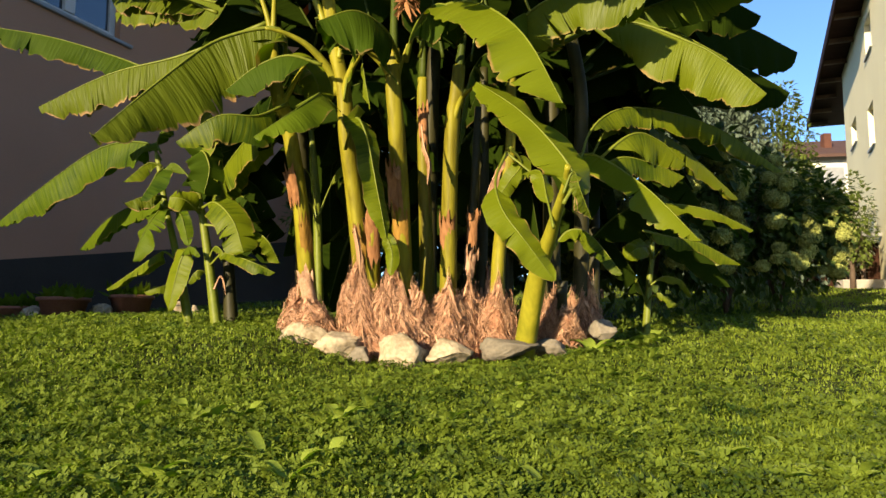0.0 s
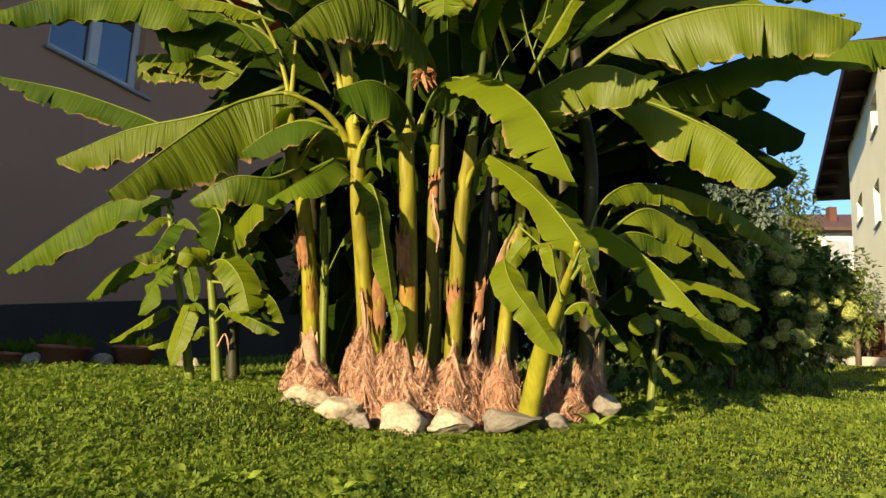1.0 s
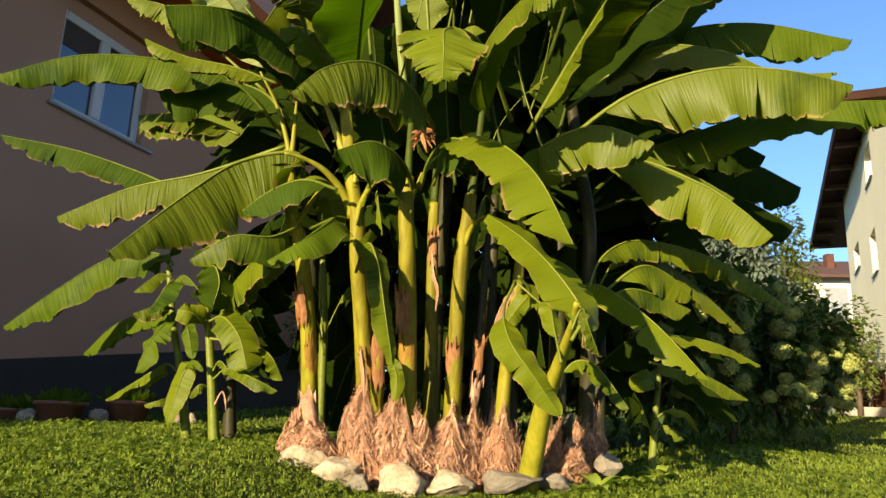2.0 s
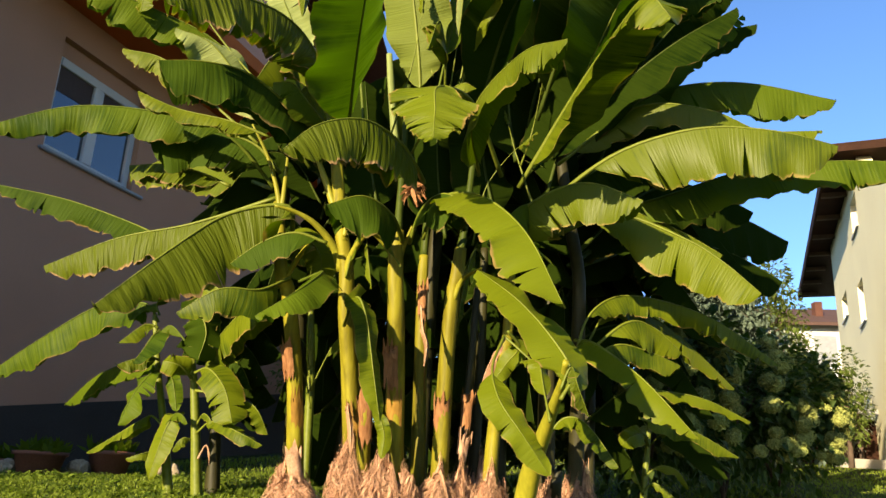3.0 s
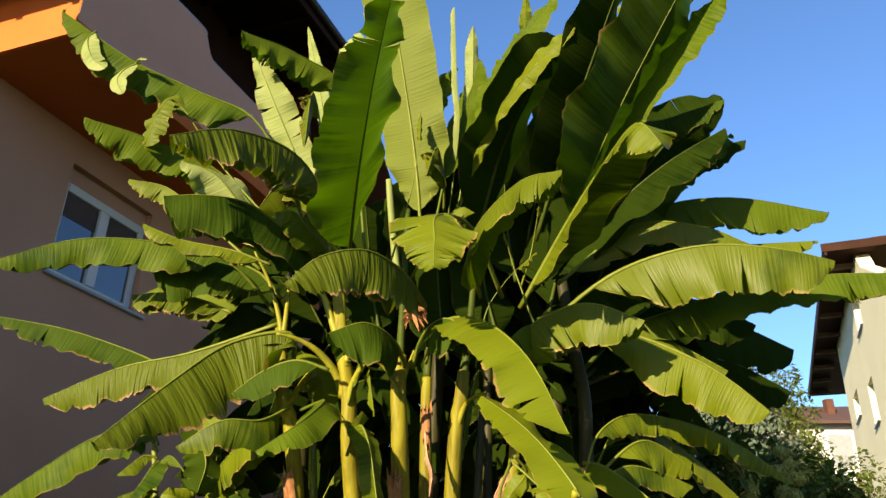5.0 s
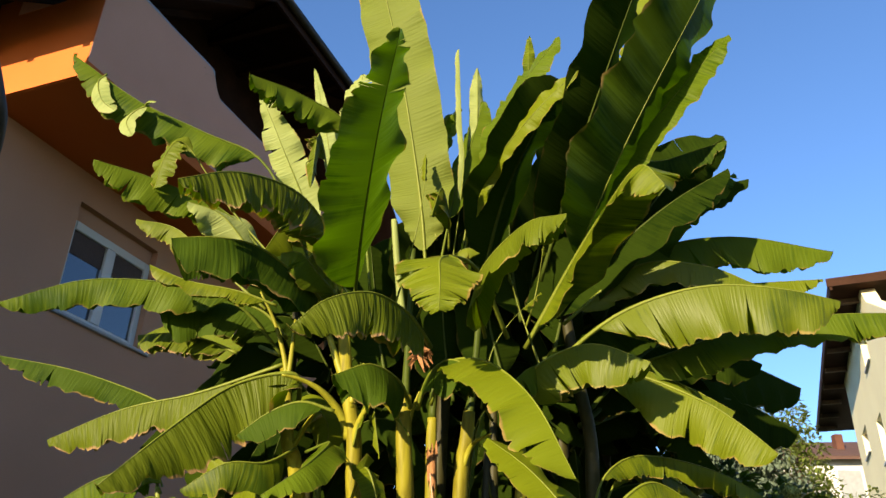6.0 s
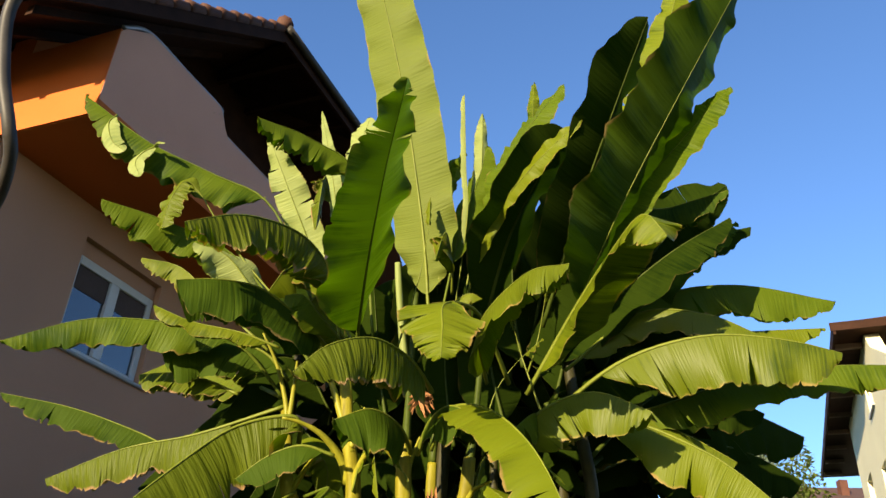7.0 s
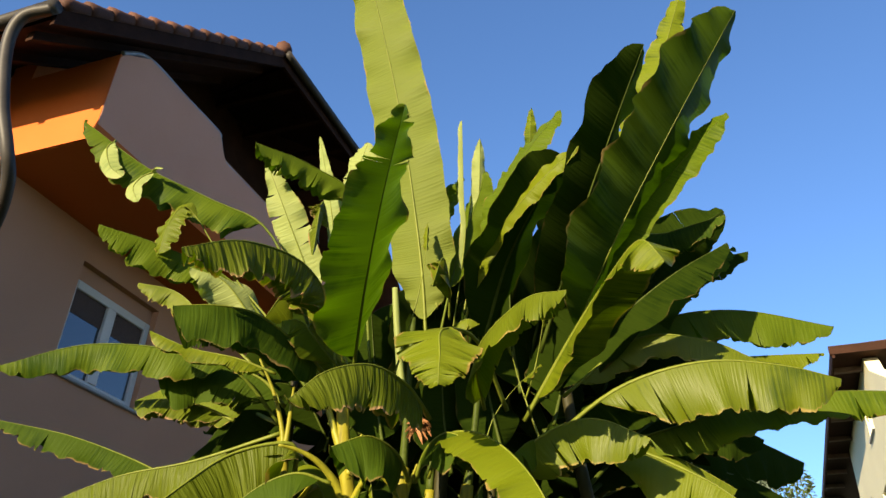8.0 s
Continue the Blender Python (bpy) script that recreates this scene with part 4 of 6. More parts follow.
leaf(plant, [(-0.20, 4.75, 2.77), (-0.28, 4.65, 3.47), (-0.50, 4.50, 4.67), (-0.82, 4.40, 5.97), (-0.93, 4.38, 6.38)], 0.27, torn=0, fold=(10, 14), face=(-.35, -.9, .1), petiole=.08, ripple=.018, blunt=.7, mat=LEAF_TALL)
leaf(plant, [(0.33, 4.5, 2.27), (0.12, 4, 2.5), (-0.08, 3.6, 2.38), (-0.09, 3.42, 2.15), (-0.09, 3.35, 1.97)], 0.24, torn=5, petiole=0.45, fold=(15,15), face=(0,-.8,.6), blunt=0.3)
leaf(plant, [(-0.14, 4.5, 1.83), (-0.05, 4.3, 2.02), (0.17, 3.95, 1.92), (0.38, 3.6, 1.61), (0.53, 3.34, 1.18)], 0.26, torn=1, fold=(30, 52), face=(.15,-.3,.9), petiole=.3)
leaf(plant, [(-0.22, 4.50, 1.80), (-0.15, 4.30, 1.95), (-0.03, 4.10, 1.98), (0.12, 4.00, 1.88)], 0.27, mat=LEAF_HALF_SHADE, torn=2, fold=(66, 50))
leaf(plant, [(-0.26, 4.55, 1.82), (-0.33, 4.30, 1.91), (-0.48, 4.10, 1.94), (-0.67, 4.00, 1.84)], 0.3, mat=LEAF_HALF_SHADE, torn=3, fold=(66, 50))
leaf(plant, [(-0.35, 4.6, 1.82), (-0.46, 4.5, 1.93), (-0.47, 4.4, 1.78), (-0.42, 4.4, 1.48)], .03, torn=0, petiole=.7, rib=0.006)
leaf(plant, [(-0.25, 4.6, 2.43), (-0.08, 4.3, 2.66), (0.05, 4.2, 2.74), (0.14, 4.2, 2.71)], .07, torn=1, rib=0.006)
leaf(plant, [(-0.13, 4.6, 1.44), (-0.11, 4.5, 1.28), (-0.08, 4.48, 1.18), (-0.09, 4.48, 1.05)], .025, mat=LEAF_DRY, torn=1, fold=(50,60), face=(0,-.9,.2), petiole=.2)
leaf(plant, [(-0.4, 4.6, 2.5), (-0.28, 4.4, 2.9), (-0.23, 4.4, 3.29), (-0.23, 4.5, 3.64)], .05, torn=0, petiole=.75, rib=0.006)
pseudostem(plant, [(-0.35, 4.75, 2.48), (-0.41, 4.68, 2.91), (-0.44, 4.64, 3.18)], 0.022, 0.02, LEAF_PALE, "cut_stalk")
withered_flower(plant, (-0.21, 4.36, 2.12))

plant = thing("banana_plant", (-0.08, 5.15, 0.04), "slender banana stem among taller ones", "banana plant", "banana plants in the clump")
pseudostem(plant, [(-0.08, 5.15, -0.01), (-0.12, 5.15, 1.04), (-0.14, 5.15, 1.67), (-0.14, 5.15, 1.92)], .040, .032)
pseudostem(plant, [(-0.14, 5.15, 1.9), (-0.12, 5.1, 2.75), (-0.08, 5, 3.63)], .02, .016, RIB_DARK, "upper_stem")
sheath_wrap(plant, (-0.11, 5.15, 0.97), (-0.14, 5.15, 1.69), .036, STEM_DRY, 8, 1.0)
sheath_wrap(plant, (-0.13, 5.12, 1.46), (-0.14, 5.12, 1.72), .036, STRAW_RED, 9, 1.0, .05)
leaf(plant, [(-0.04, 4.9, 2.81), (0.04, 4.65, 3.6), (0.02, 4.6, 3.97), (-0.01, 4.59, 4.69)], 0.042, torn=0, fold=(88,88), petiole=.2, blunt=.95, mat=LEAF_PALE, ripple=0, face=(1,0,0))
leaf(plant, [(0.02, 4.9, 2.9), (0.12, 4.75, 3.62), (0.14, 4.7, 4.1), (0.14, 4.7, 4.6)], 0.07, mat=LEAF_PALE, torn=1, fold=(20,30), face=(.2,-.9,.3), petiole=.35, ripple=0.004)
leaf(plant, [(-0.12, 4.7, 2.8), (-0.01, 4.7, 3.49), (0.1, 4.7, 3.89), (0.19, 4.7, 4.27)], .14, torn=2, mat=LEAF_BLUE, fold=(25,35), face=(-.2,-.9,.4), petiole=.2)
leaf(plant, [(-0.14, 4.7, 3.06), (-0.2, 4.8, 3.53), (-0.14, 4.9, 4.01), (0, 4.9, 4.4)], 0.1, torn=1, mat=LEAF, fold=(40,45), petiole=.3)
leaf(plant, [(0.15, 4.6, 2.69), (0.22, 4.5, 3.66), (0.42, 4.45, 4.17), (0.74, 4.4, 4.66)], 0.15, torn=0, fold=(15,25), petiole=.25, face=(-.3,-.8,.4), mat=LEAF_BLUE)
leaf(plant, [(0.2, 4.9, 2.91), (0.31, 4.9, 3.88), (0.53, 4.9, 4.49), (0.58, 4.9, 5.13)], .07, torn=1, fold=(30,40), petiole=.5)
leaf(plant, [(0.04, 4.4, 2.76), (0.16, 4.1, 3.18), (0.42, 3.8, 3.44), (0.71, 3.6, 3.68)], 0.085, torn=1, fold=(10,12), face=(-.3,-.9,.2), mat=LEAF, petiole=.15)
leaf(plant, [(-0.05, 4.7, 2.98), (-0.06, 4.5, 3.14), (-0.11, 4.4, 3.3), (-0.17, 4.3, 3.02)], 0.125, torn=3, petiole=.2)

plant = thing("banana_plant", (0.03, 4.98, 0.02), "banana plant with a smooth green stem and broad leaves", "banana plant", "banana plants in the clump")
pseudostem(plant, [(0.03, 4.98, -0.03), (0.04, 4.82, 0.99), (0.06, 4.75, 1.52), (0.08, 4.72, 1.65), (0.1, 4.71, 1.85)], .043, .038)
pseudostem(plant, [(0.1, 4.71, 1.83), (0.13, 4.7, 2.1), (0.18, 4.7, 2.79)], .022, .018, RIB_DARK, "upper_stem")
skirt(plant, (0.03, 4.955, 0.02), .14, .42, 1800, (0.004, -0.084))
stalk(plant, [(0.06, 4.74, 1.50), (0.12, 4.65, 1.63), (0.22, 4.40, 1.64)], 0.022, 0.014)
sheath_wrap(plant, (0.03, 4.86, 0.72), (0.03, 4.82, 0.92), .045, STRAW_RED, 10, 1.3, .02)
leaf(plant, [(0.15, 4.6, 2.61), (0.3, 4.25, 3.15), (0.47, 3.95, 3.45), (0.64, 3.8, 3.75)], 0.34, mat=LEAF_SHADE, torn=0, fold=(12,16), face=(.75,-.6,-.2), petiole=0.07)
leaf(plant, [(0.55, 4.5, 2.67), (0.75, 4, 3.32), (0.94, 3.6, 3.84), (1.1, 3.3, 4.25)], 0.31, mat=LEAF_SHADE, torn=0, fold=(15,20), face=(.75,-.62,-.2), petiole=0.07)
leaf(plant, [(0.67, 4.60, 2.56), (0.97, 4.00, 3.22), (1.33, 3.60, 3.89), (1.74, 3.35, 4.64)], 0.41, mat=LEAF_HALF_SHADE, torn=0, fold=(12, 20), face=(.75, -.62, -.2), petiole=.12, blunt=.72, rib=.006)
leaf(plant, [(0.75, 4.85, 2.71), (1.23, 4.45, 4.14), (1.48, 4.3, 4.92), (1.78, 4.2, 5.91)], 0.2, mat=LEAF, torn=1, fold=(20,30), face=(-.2,-.9,-.1), petiole=.2, blunt=.6)
leaf(plant, [(0.75, 4.9, 2.73), (1.17, 4.6, 4.04), (1.29, 4.5, 4.24), (1.36, 4.5, 4.32)], .06, torn=1, petiole=.4, mat=LEAF_PALE, ripple=0.004)
leaf(plant, [(0.67, 4.65, 2.48), (1.01, 4.20, 3.30), (1.37, 3.95, 3.73), (1.71, 3.70, 4.07)], 0.175, torn=0, fold=(8, 8), face=(-.42, -.85, .3), petiole=.22, blunt=.7, mat=LEAF_BLUE)
leaf(plant, [(0.45, 4.6, 2.24), (0.71, 4.25, 2.67), (0.89, 3.9, 2.9), (1.02, 3.6, 2.99), (1.12, 3.5, 2.8)], 0.3, torn=2, fold=(40,25), face=(-.3,-.2,.95), petiole=0.07, mat=LEAF)
leaf(plant, [(0.19, 4.5, 2.27), (0.11, 3.8, 2.34), (0.31, 3.3, 2.41), (0.49, 3, 2.32)], 0.163, torn=2, petiole=0.07, mat=LEAF_OLIVE)
leaf(plant, [(0.5, 4.8, 2.39), (1.01, 4.55, 2.88), (1.4, 4.35, 3.18), (1.79, 4.25, 3.41)], .26, mat=LEAF_SHADE, torn=2, fold=(35,40), face=(0,-.5,.8), petiole=0.07)
leaf(plant, [(0.67, 4.9, 2.52), (1.15, 4.65, 3.57), (1.45, 4.4, 3.57), (1.78, 4.17, 3.58)], 0.188, torn=3, mat=LEAF_HALF_SHADE, petiole=0.07)
leaf(plant, [(0.71, 5.2, 2.55), (1.34, 5.2, 3.4), (1.87, 5.2, 3.79), (2.34, 5.2, 3.94)], 0.225, torn=3, mat=LEAF_SHADE, petiole=0.07)

plant = thing("banana_plant", (0.49, 4.92, 0.03), "leaning banana plant with drooping leaves beside the stones", "banana plant", "banana plants in the clump")
pseudostem(plant, [(0.49, 4.92, -0.02), (0.54, 4.5, 0.49), (0.58, 4.2, 0.72), (0.61, 3.88, 0.92), (0.61, 3.75, 1)], .05, .016, STALK)
leaf(plant, [(0.59, 3.80, 0.82), (0.65, 3.82, 0.96), (0.54, 3.90, 1.17), (0.38, 4.00, 1.37), (0.18, 4.10, 1.54)], 0.16, torn=1, fold=(12, 20), face=(.3, -.8, .5), petiole=.1, blunt=.8)
leaf(plant, [(0.59, 3.8, 0.87), (0.64, 3.78, 0.98), (0.68, 3.8, 0.88), (0.74, 3.85, 0.75)], .06, torn=10, mat=LEAF_SCORCHED, petiole=.2)
leaf(plant, [(0.57, 4, 0.73), (0.55, 4.1, 0.91), (0.53, 4.2, 1.07), (0.45, 4.3, 1.08)], .07, torn=1, fold=(30,40), petiole=.25)

plant = thing("banana_plant", (0.35, 5, 0.03), "stout old banana stem stripped of its leaves", "banana plant", "banana plants in the clump")
pseudostem(plant, [(0.35, 5, -0.02), (0.34, 4.8, 0.57), (0.39, 4.95, 1.02), (0.44, 5, 1.44), (0.45, 5, 2.06)], .038, .03)
skirt(plant, (0.35, 4.975, 0.03), .1, .42, 900, (-0.008, -0.171))
leaf(plant, [(0.38, 4.6, 1.27), (0.3, 4.4, 1.06), (0.33, 4.25, 0.86), (0.45, 4.2, 0.68), (0.6, 4.2, 0.47)], 0.11, torn=1, fold=(15,25), face=(.1,-.9,.4), petiole=.3)
leaf(plant, [(0.41, 4.7, 1.33), (0.49, 4.8, 1.25), (0.42, 4.85, 1.15), (0.32, 4.85, 1)], .07, torn=1, fold=(20,20), face=(0,-1,.2), petiole=.2)
leaf(plant, [(0.39, 4.64, 1.27), (0.34, 4.6, 1.19), (0.28, 4.6, 1.07), (0.24, 4.62, 0.93)], .04, torn=0, mat=LEAF_DRY, fold=(40,60), face=(-.5,-.8,.2), petiole=.15)
leaf(plant, [(0.39, 4.75, 1.31), (0.55, 4.7, 1.16), (0.63, 4.7, 1.09), (0.65, 4.7, 1.02)], .06, torn=1, petiole=.3)

plant = thing("banana_plant", (0.92, 5.3, 0.11), "banana plant at the back with a wide spread of leaves", "banana plant", "banana plants in the clump")
pseudostem(plant, [(0.92, 5.3, 0.06), (0.93, 5.2, 0.84), (0.9, 5, 1.38), (0.89, 4.92, 1.75), (0.81, 4.8, 2.1), (0.72, 4.7, 2.62)], .042, .036, STEM_OLD_SHADE)
skirt(plant, (0.92, 5.275, 0.11), .12, .4, 900, (0.005, -0.07))
leaf(plant, [(0.73, 4.8, 2.52), (1.35, 4.8, 3.04), (1.97, 4.8, 3.19), (2.67, 4.8, 3.09)], 0.27, torn=6, mat=LEAF_BLUE)
leaf(plant, [(0.7, 4.6, 2.41), (1.18, 4.5, 2.79), (1.59, 4.4, 2.76), (1.92, 4.4, 2.63)], 0.175, torn=2, mat=LEAF_OLIVE, petiole=0.07)
leaf(plant, [(0.79, 5.2, 2.55), (1.68, 5.3, 2.99), (2.33, 5.4, 3.11), (2.87, 5.4, 3.16)], 0.163, torn=2)
leaf(plant, [(0.53, 4.7, 2.06), (0.98, 4.35, 2.37), (1.45, 4.15, 2.49), (1.88, 4.05, 2.45), (2.24, 4.06, 2.38)], 0.338, torn=5, petiole=.2, mat=LEAF_OLIVE)
leaf(plant, [(0.59, 4.9, 2.12), (1.25, 4.7, 2.21), (1.86, 4.5, 2.39), (2.36, 4.4, 2.44), (2.92, 4.3, 2.42)], 0.22, torn=2, petiole=.2, mat=LEAF_BLUE)
leaf(plant, [(0.27, 4.60, 1.84), (0.52, 4.40, 2.07), (0.80, 4.20, 2.13), (1.08, 4.00, 1.96)], 0.29, torn=2, petiole=.07, mat=LEAF_OLIVE)
leaf(plant, [(0.65, 4.7, 1.94), (1.04, 4.5, 2.05), (1.42, 4.4, 1.89), (1.63, 4.35, 1.74), (1.83, 4.3, 1.54)], 0.275, torn=3, mat=LEAF, petiole=.18)
leaf(plant, [(0.66, 4.8, 2.01), (1.09, 4.7, 2.16), (1.45, 4.7, 2.06), (1.77, 4.7, 1.89)], 0.25, torn=2, mat=LEAF_OLIVE)
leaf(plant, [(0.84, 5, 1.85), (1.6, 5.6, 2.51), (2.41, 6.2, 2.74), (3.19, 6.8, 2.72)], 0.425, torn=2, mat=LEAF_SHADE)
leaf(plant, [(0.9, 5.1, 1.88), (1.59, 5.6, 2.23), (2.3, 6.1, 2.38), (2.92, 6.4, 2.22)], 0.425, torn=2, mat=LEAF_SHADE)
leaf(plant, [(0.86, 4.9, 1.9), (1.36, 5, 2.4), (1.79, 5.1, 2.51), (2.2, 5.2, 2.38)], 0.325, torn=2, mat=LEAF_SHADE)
leaf(plant, [(0.86, 4.9, 1.23), (0.97, 4.9, 1.52), (1.26, 5, 1.67), (1.81, 5.1, 1.57), (2.35, 5.3, 1.3)], 0.14, torn=1, petiole=.22)
leaf(plant, [(0.88, 5, 1.17), (1.17, 5.1, 1.62), (1.6, 5.3, 1.52), (2.14, 5.6, 1.17)], 0.13, torn=3)
leaf(plant, [(0.87, 4.95, 1.34), (0.98, 4.80, 1.29), (1.22, 4.60, 1.05), (1.46, 4.40, 0.71)], 0.175, torn=1, fold=(32, 58), face=(.1, -.4, .9), petiole=.1)
leaf(plant, [(0.9, 5, 1.21), (1.21, 5, 1.48), (1.43, 5.1, 1.48), (1.64, 5.2, 1.34)], 0.188, torn=1)
leaf(plant, [(0.9, 5, 1.17), (1.14, 5, 1.33), (1.38, 5.1, 1.32), (1.63, 5.2, 1.25)], 0.138, torn=1)
leaf(plant, [(0.68, 4.9, 0.7), (0.78, 4.85, 0.83), (0.91, 4.8, 0.8), (1.08, 4.7, 0.55)], 0.112, torn=2, fold=(45,60), petiole=.15)
leaf(plant, [(1.40, 5.40, 1.11), (1.67, 5.45, 1.10), (1.92, 5.50, 1.06), (2.24, 5.60, 0.94)], 0.07, torn=1, petiole=.1)
leaf(plant, [(1.39, 5.40, 0.91), (1.60, 5.45, 0.87), (1.83, 5.50, 0.83), (2.14, 5.60, 0.69)], 0.09, torn=1, petiole=.1)
leaf(plant, [(0.86, 4.9, 2.06), (0.63, 4.6, 2.1), (0.47, 4.4, 2.05), (0.32, 4.3, 1.9)], 0.175, torn=2, mat=LEAF_BLUE)
leaf(plant, [(0.17, 4.6, 1.84), (0.23, 4.55, 2.18), (0.36, 4.5, 2.39), (0.55, 4.5, 2.59)], .02, torn=0, petiole=.8)
leaf(plant, [(0.55, 4.6, 2.1), (0.43, 4.6, 2.47), (0.39, 4.6, 2.62), (0.36, 4.7, 2.83)], .03, torn=0, petiole=.8, rib=0.006)
leaf(plant, [(0.46, 4.6, 2.39), (0.51, 4.5, 2.55), (0.55, 4.5, 2.75), (0.59, 4.5, 3)], .03, torn=0, petiole=.8)

plant = thing("banana_plant", (-0.43, 4.98, 0.04), "dead banana stump wrapped in straw among the stones", "banana plant", "banana plants in the clump")
pseudostem(plant, [(-0.43, 4.98, -0.01), (-0.43, 4.76, 0.62), (-0.42, 4.7, 0.84), (-0.43, 4.7, 0.89)], .038, .034)
sheath_wrap(plant, (-0.42, 4.74, 0.62), (-0.43, 4.69, 0.91), .04, STRAW_RED, 11, 2.4, .05)
skirt(plant, (-0.43, 4.955, 0.04), .105, .36, 900, (0.0, -0.152))

plant = thing("banana_plant", (0.74, 5.1, 0.07), "dead banana stump bound in dry straw", "banana plant", "banana plants in the clump")
pseudostem(plant, [(0.74, 5.1, 0.02), (0.73, 4.88, 0.41), (0.74, 4.87, 0.46), (0.75, 4.87, 0.52)], .04, .03, STEM_OLD_SHADE)
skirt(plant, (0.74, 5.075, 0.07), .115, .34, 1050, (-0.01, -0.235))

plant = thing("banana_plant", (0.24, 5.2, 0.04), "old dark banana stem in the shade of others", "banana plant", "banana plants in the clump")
pseudostem(plant, [(0.24, 5.2, -0.01), (0.27, 5.2, 0.94), (0.28, 5.2, 1.53), (0.28, 5.2, 2.01)], .032, .026, STEM_OLD_SHADE)
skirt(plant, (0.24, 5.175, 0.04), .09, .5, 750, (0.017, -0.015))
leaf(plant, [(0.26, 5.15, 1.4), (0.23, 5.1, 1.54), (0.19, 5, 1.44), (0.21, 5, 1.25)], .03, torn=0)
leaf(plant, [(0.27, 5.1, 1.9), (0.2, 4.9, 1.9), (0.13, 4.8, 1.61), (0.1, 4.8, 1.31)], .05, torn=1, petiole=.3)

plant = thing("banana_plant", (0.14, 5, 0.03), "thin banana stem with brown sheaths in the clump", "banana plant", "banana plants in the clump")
pseudostem(plant, [(0.14, 5, -0.02), (0.17, 5, 0.66), (0.2, 5, 1.1), (0.23, 5, 1.67)], .028, .022, STEM_OLD_SHADE)
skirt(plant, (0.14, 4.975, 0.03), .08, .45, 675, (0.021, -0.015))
sheath_wrap(plant, (0.18, 4.98, 0.73), (0.19, 4.98, 0.99), .034, STRAW_RED, 12, 1.2, .06)
sheath_wrap(plant, (0.16, 4.98, 0.57), (0.18, 4.98, 0.73), .036, STRAW, 13, 1.4, .06)

plant = thing("banana_plant", (-0.83, 5.3, 0.17), "young banana sucker with narrow leaf stalks", "banana plant", "banana plants in the clump")
pseudostem(plant, [(-0.83, 5.3, 0.12), (-0.86, 5.3, 0.98), (-0.9, 5.3, 1.45), (-0.92, 5.3, 1.65)], .026, .018, RIB)
leaf(plant, [(-0.85, 5.25, 0.97), (-0.89, 5.2, 1.23), (-0.94, 5.15, 1.3), (-0.95, 5.1, 1.25)], .02, torn=0, petiole=.7)
leaf(plant, [(-0.85, 5.25, 0.97), (-0.77, 5.2, 1.16), (-0.69, 5.15, 1.3), (-0.57, 5.1, 1.33)], .05, torn=0, petiole=.4)
leaf(plant, [(-0.84, 5.25, 0.85), (-0.88, 5.2, 1.04), (-0.91, 5.15, 1.07), (-0.93, 5.1, 1.04)], .02, torn=0, petiole=.7)

plant = thing("banana_plant", (-1.78, 5.55, 0.25), "young banana plant with drooping small leaves beside the lawn", "banana plant", "banana plants in the clump")
pseudostem(plant, [(-1.78, 5.55, 0.2), (-1.86, 5.55, 0.59), (-1.93, 5.55, 0.87), (-2, 5.55, 1.15), (-2.07, 5.55, 1.49)], .026, .018, RIB)
leaf(plant, [(-2.04, 5.55, 1.44), (-2.15, 5.55, 1.57), (-2.52, 5.65, 1.56), (-2.97, 5.75, 1.3), (-3.37, 5.86, 1.03)], 0.213, torn=2, mat=LEAF_BLUE, petiole=.12)
leaf(plant, [(-1.99, 5.6, 1.12), (-2.25, 5.9, 1.21), (-2.72, 6.3, 1.13), (-3.08, 6.6, 0.91)], 0.15, torn=1, mat=LEAF_BLUE, petiole=.15)
leaf(plant, [(-2.01, 5.50, 1.39), (-2.08, 5.45, 1.40), (-2.14, 5.40, 1.34), (-2.22, 5.35, 1.24)], 0.085, torn=2, petiole=.1, fold=(60, 70))
leaf(plant, [(-1.98, 5.45, 1.36), (-1.99, 5.35, 1.30), (-2.02, 5.30, 1.20), (-2.06, 5.25, 1.10)], 0.125, torn=1, petiole=.08, mat=LEAF_HALF_SHADE, fold=(30, 40), face=(-.5, -.7, .5))
leaf(plant, [(-1.97, 5.50, 1.16), (-2.03, 5.45, 1.17), (-2.12, 5.40, 1.14), (-2.21, 5.35, 1.09)], 0.1, torn=2, petiole=.1, mat=LEAF_SCORCHED, fold=(60, 80))
leaf(plant, [(-1.95, 5.50, 1.09), (-1.99, 5.40, 1.04), (-2.06, 5.35, 0.89), (-2.13, 5.35, 0.69)], 0.135, torn=4, petiole=.1, fold=(15, 25), face=(-.5, -.9, .4), ripple=.02, mat=LEAF_BLUE)
leaf(plant, [(-1.88, 5.50, 0.71), (-1.96, 5.50, 0.77), (-2.02, 5.50, 0.75), (-2.20, 5.55, 0.64), (-2.41, 5.60, 0.51)], 0.085, torn=2, petiole=.28, fold=(40, 60))
leaf(plant, [(-1.73, 5.45, 0.80), (-1.80, 5.40, 0.74), (-1.85, 5.40, 0.57), (-1.89, 5.40, 0.35)], 0.1, torn=1, petiole=.1, fold=(15, 20), face=(-.3, -1, .2))
leaf(plant, [(-1.86, 5.45, 0.68), (-1.76, 5.35, 0.78), (-1.69, 5.30, 0.77), (-1.65, 5.30, 0.72)], 0.06, torn=1, petiole=.2, mat=LEAF_BLUE)
leaf(plant, [(-1.65, 5.45, 0.62), (-1.69, 5.40, 0.63), (-1.73, 5.40, 0.60), (-1.76, 5.40, 0.54)], 0.06, torn=1, petiole=.1)
leaf(plant, [(-1.82, 5.50, 0.51), (-1.91, 5.45, 0.53), (-1.97, 5.40, 0.51), (-2.06, 5.40, 0.48)], 0.05, torn=1, petiole=.35)
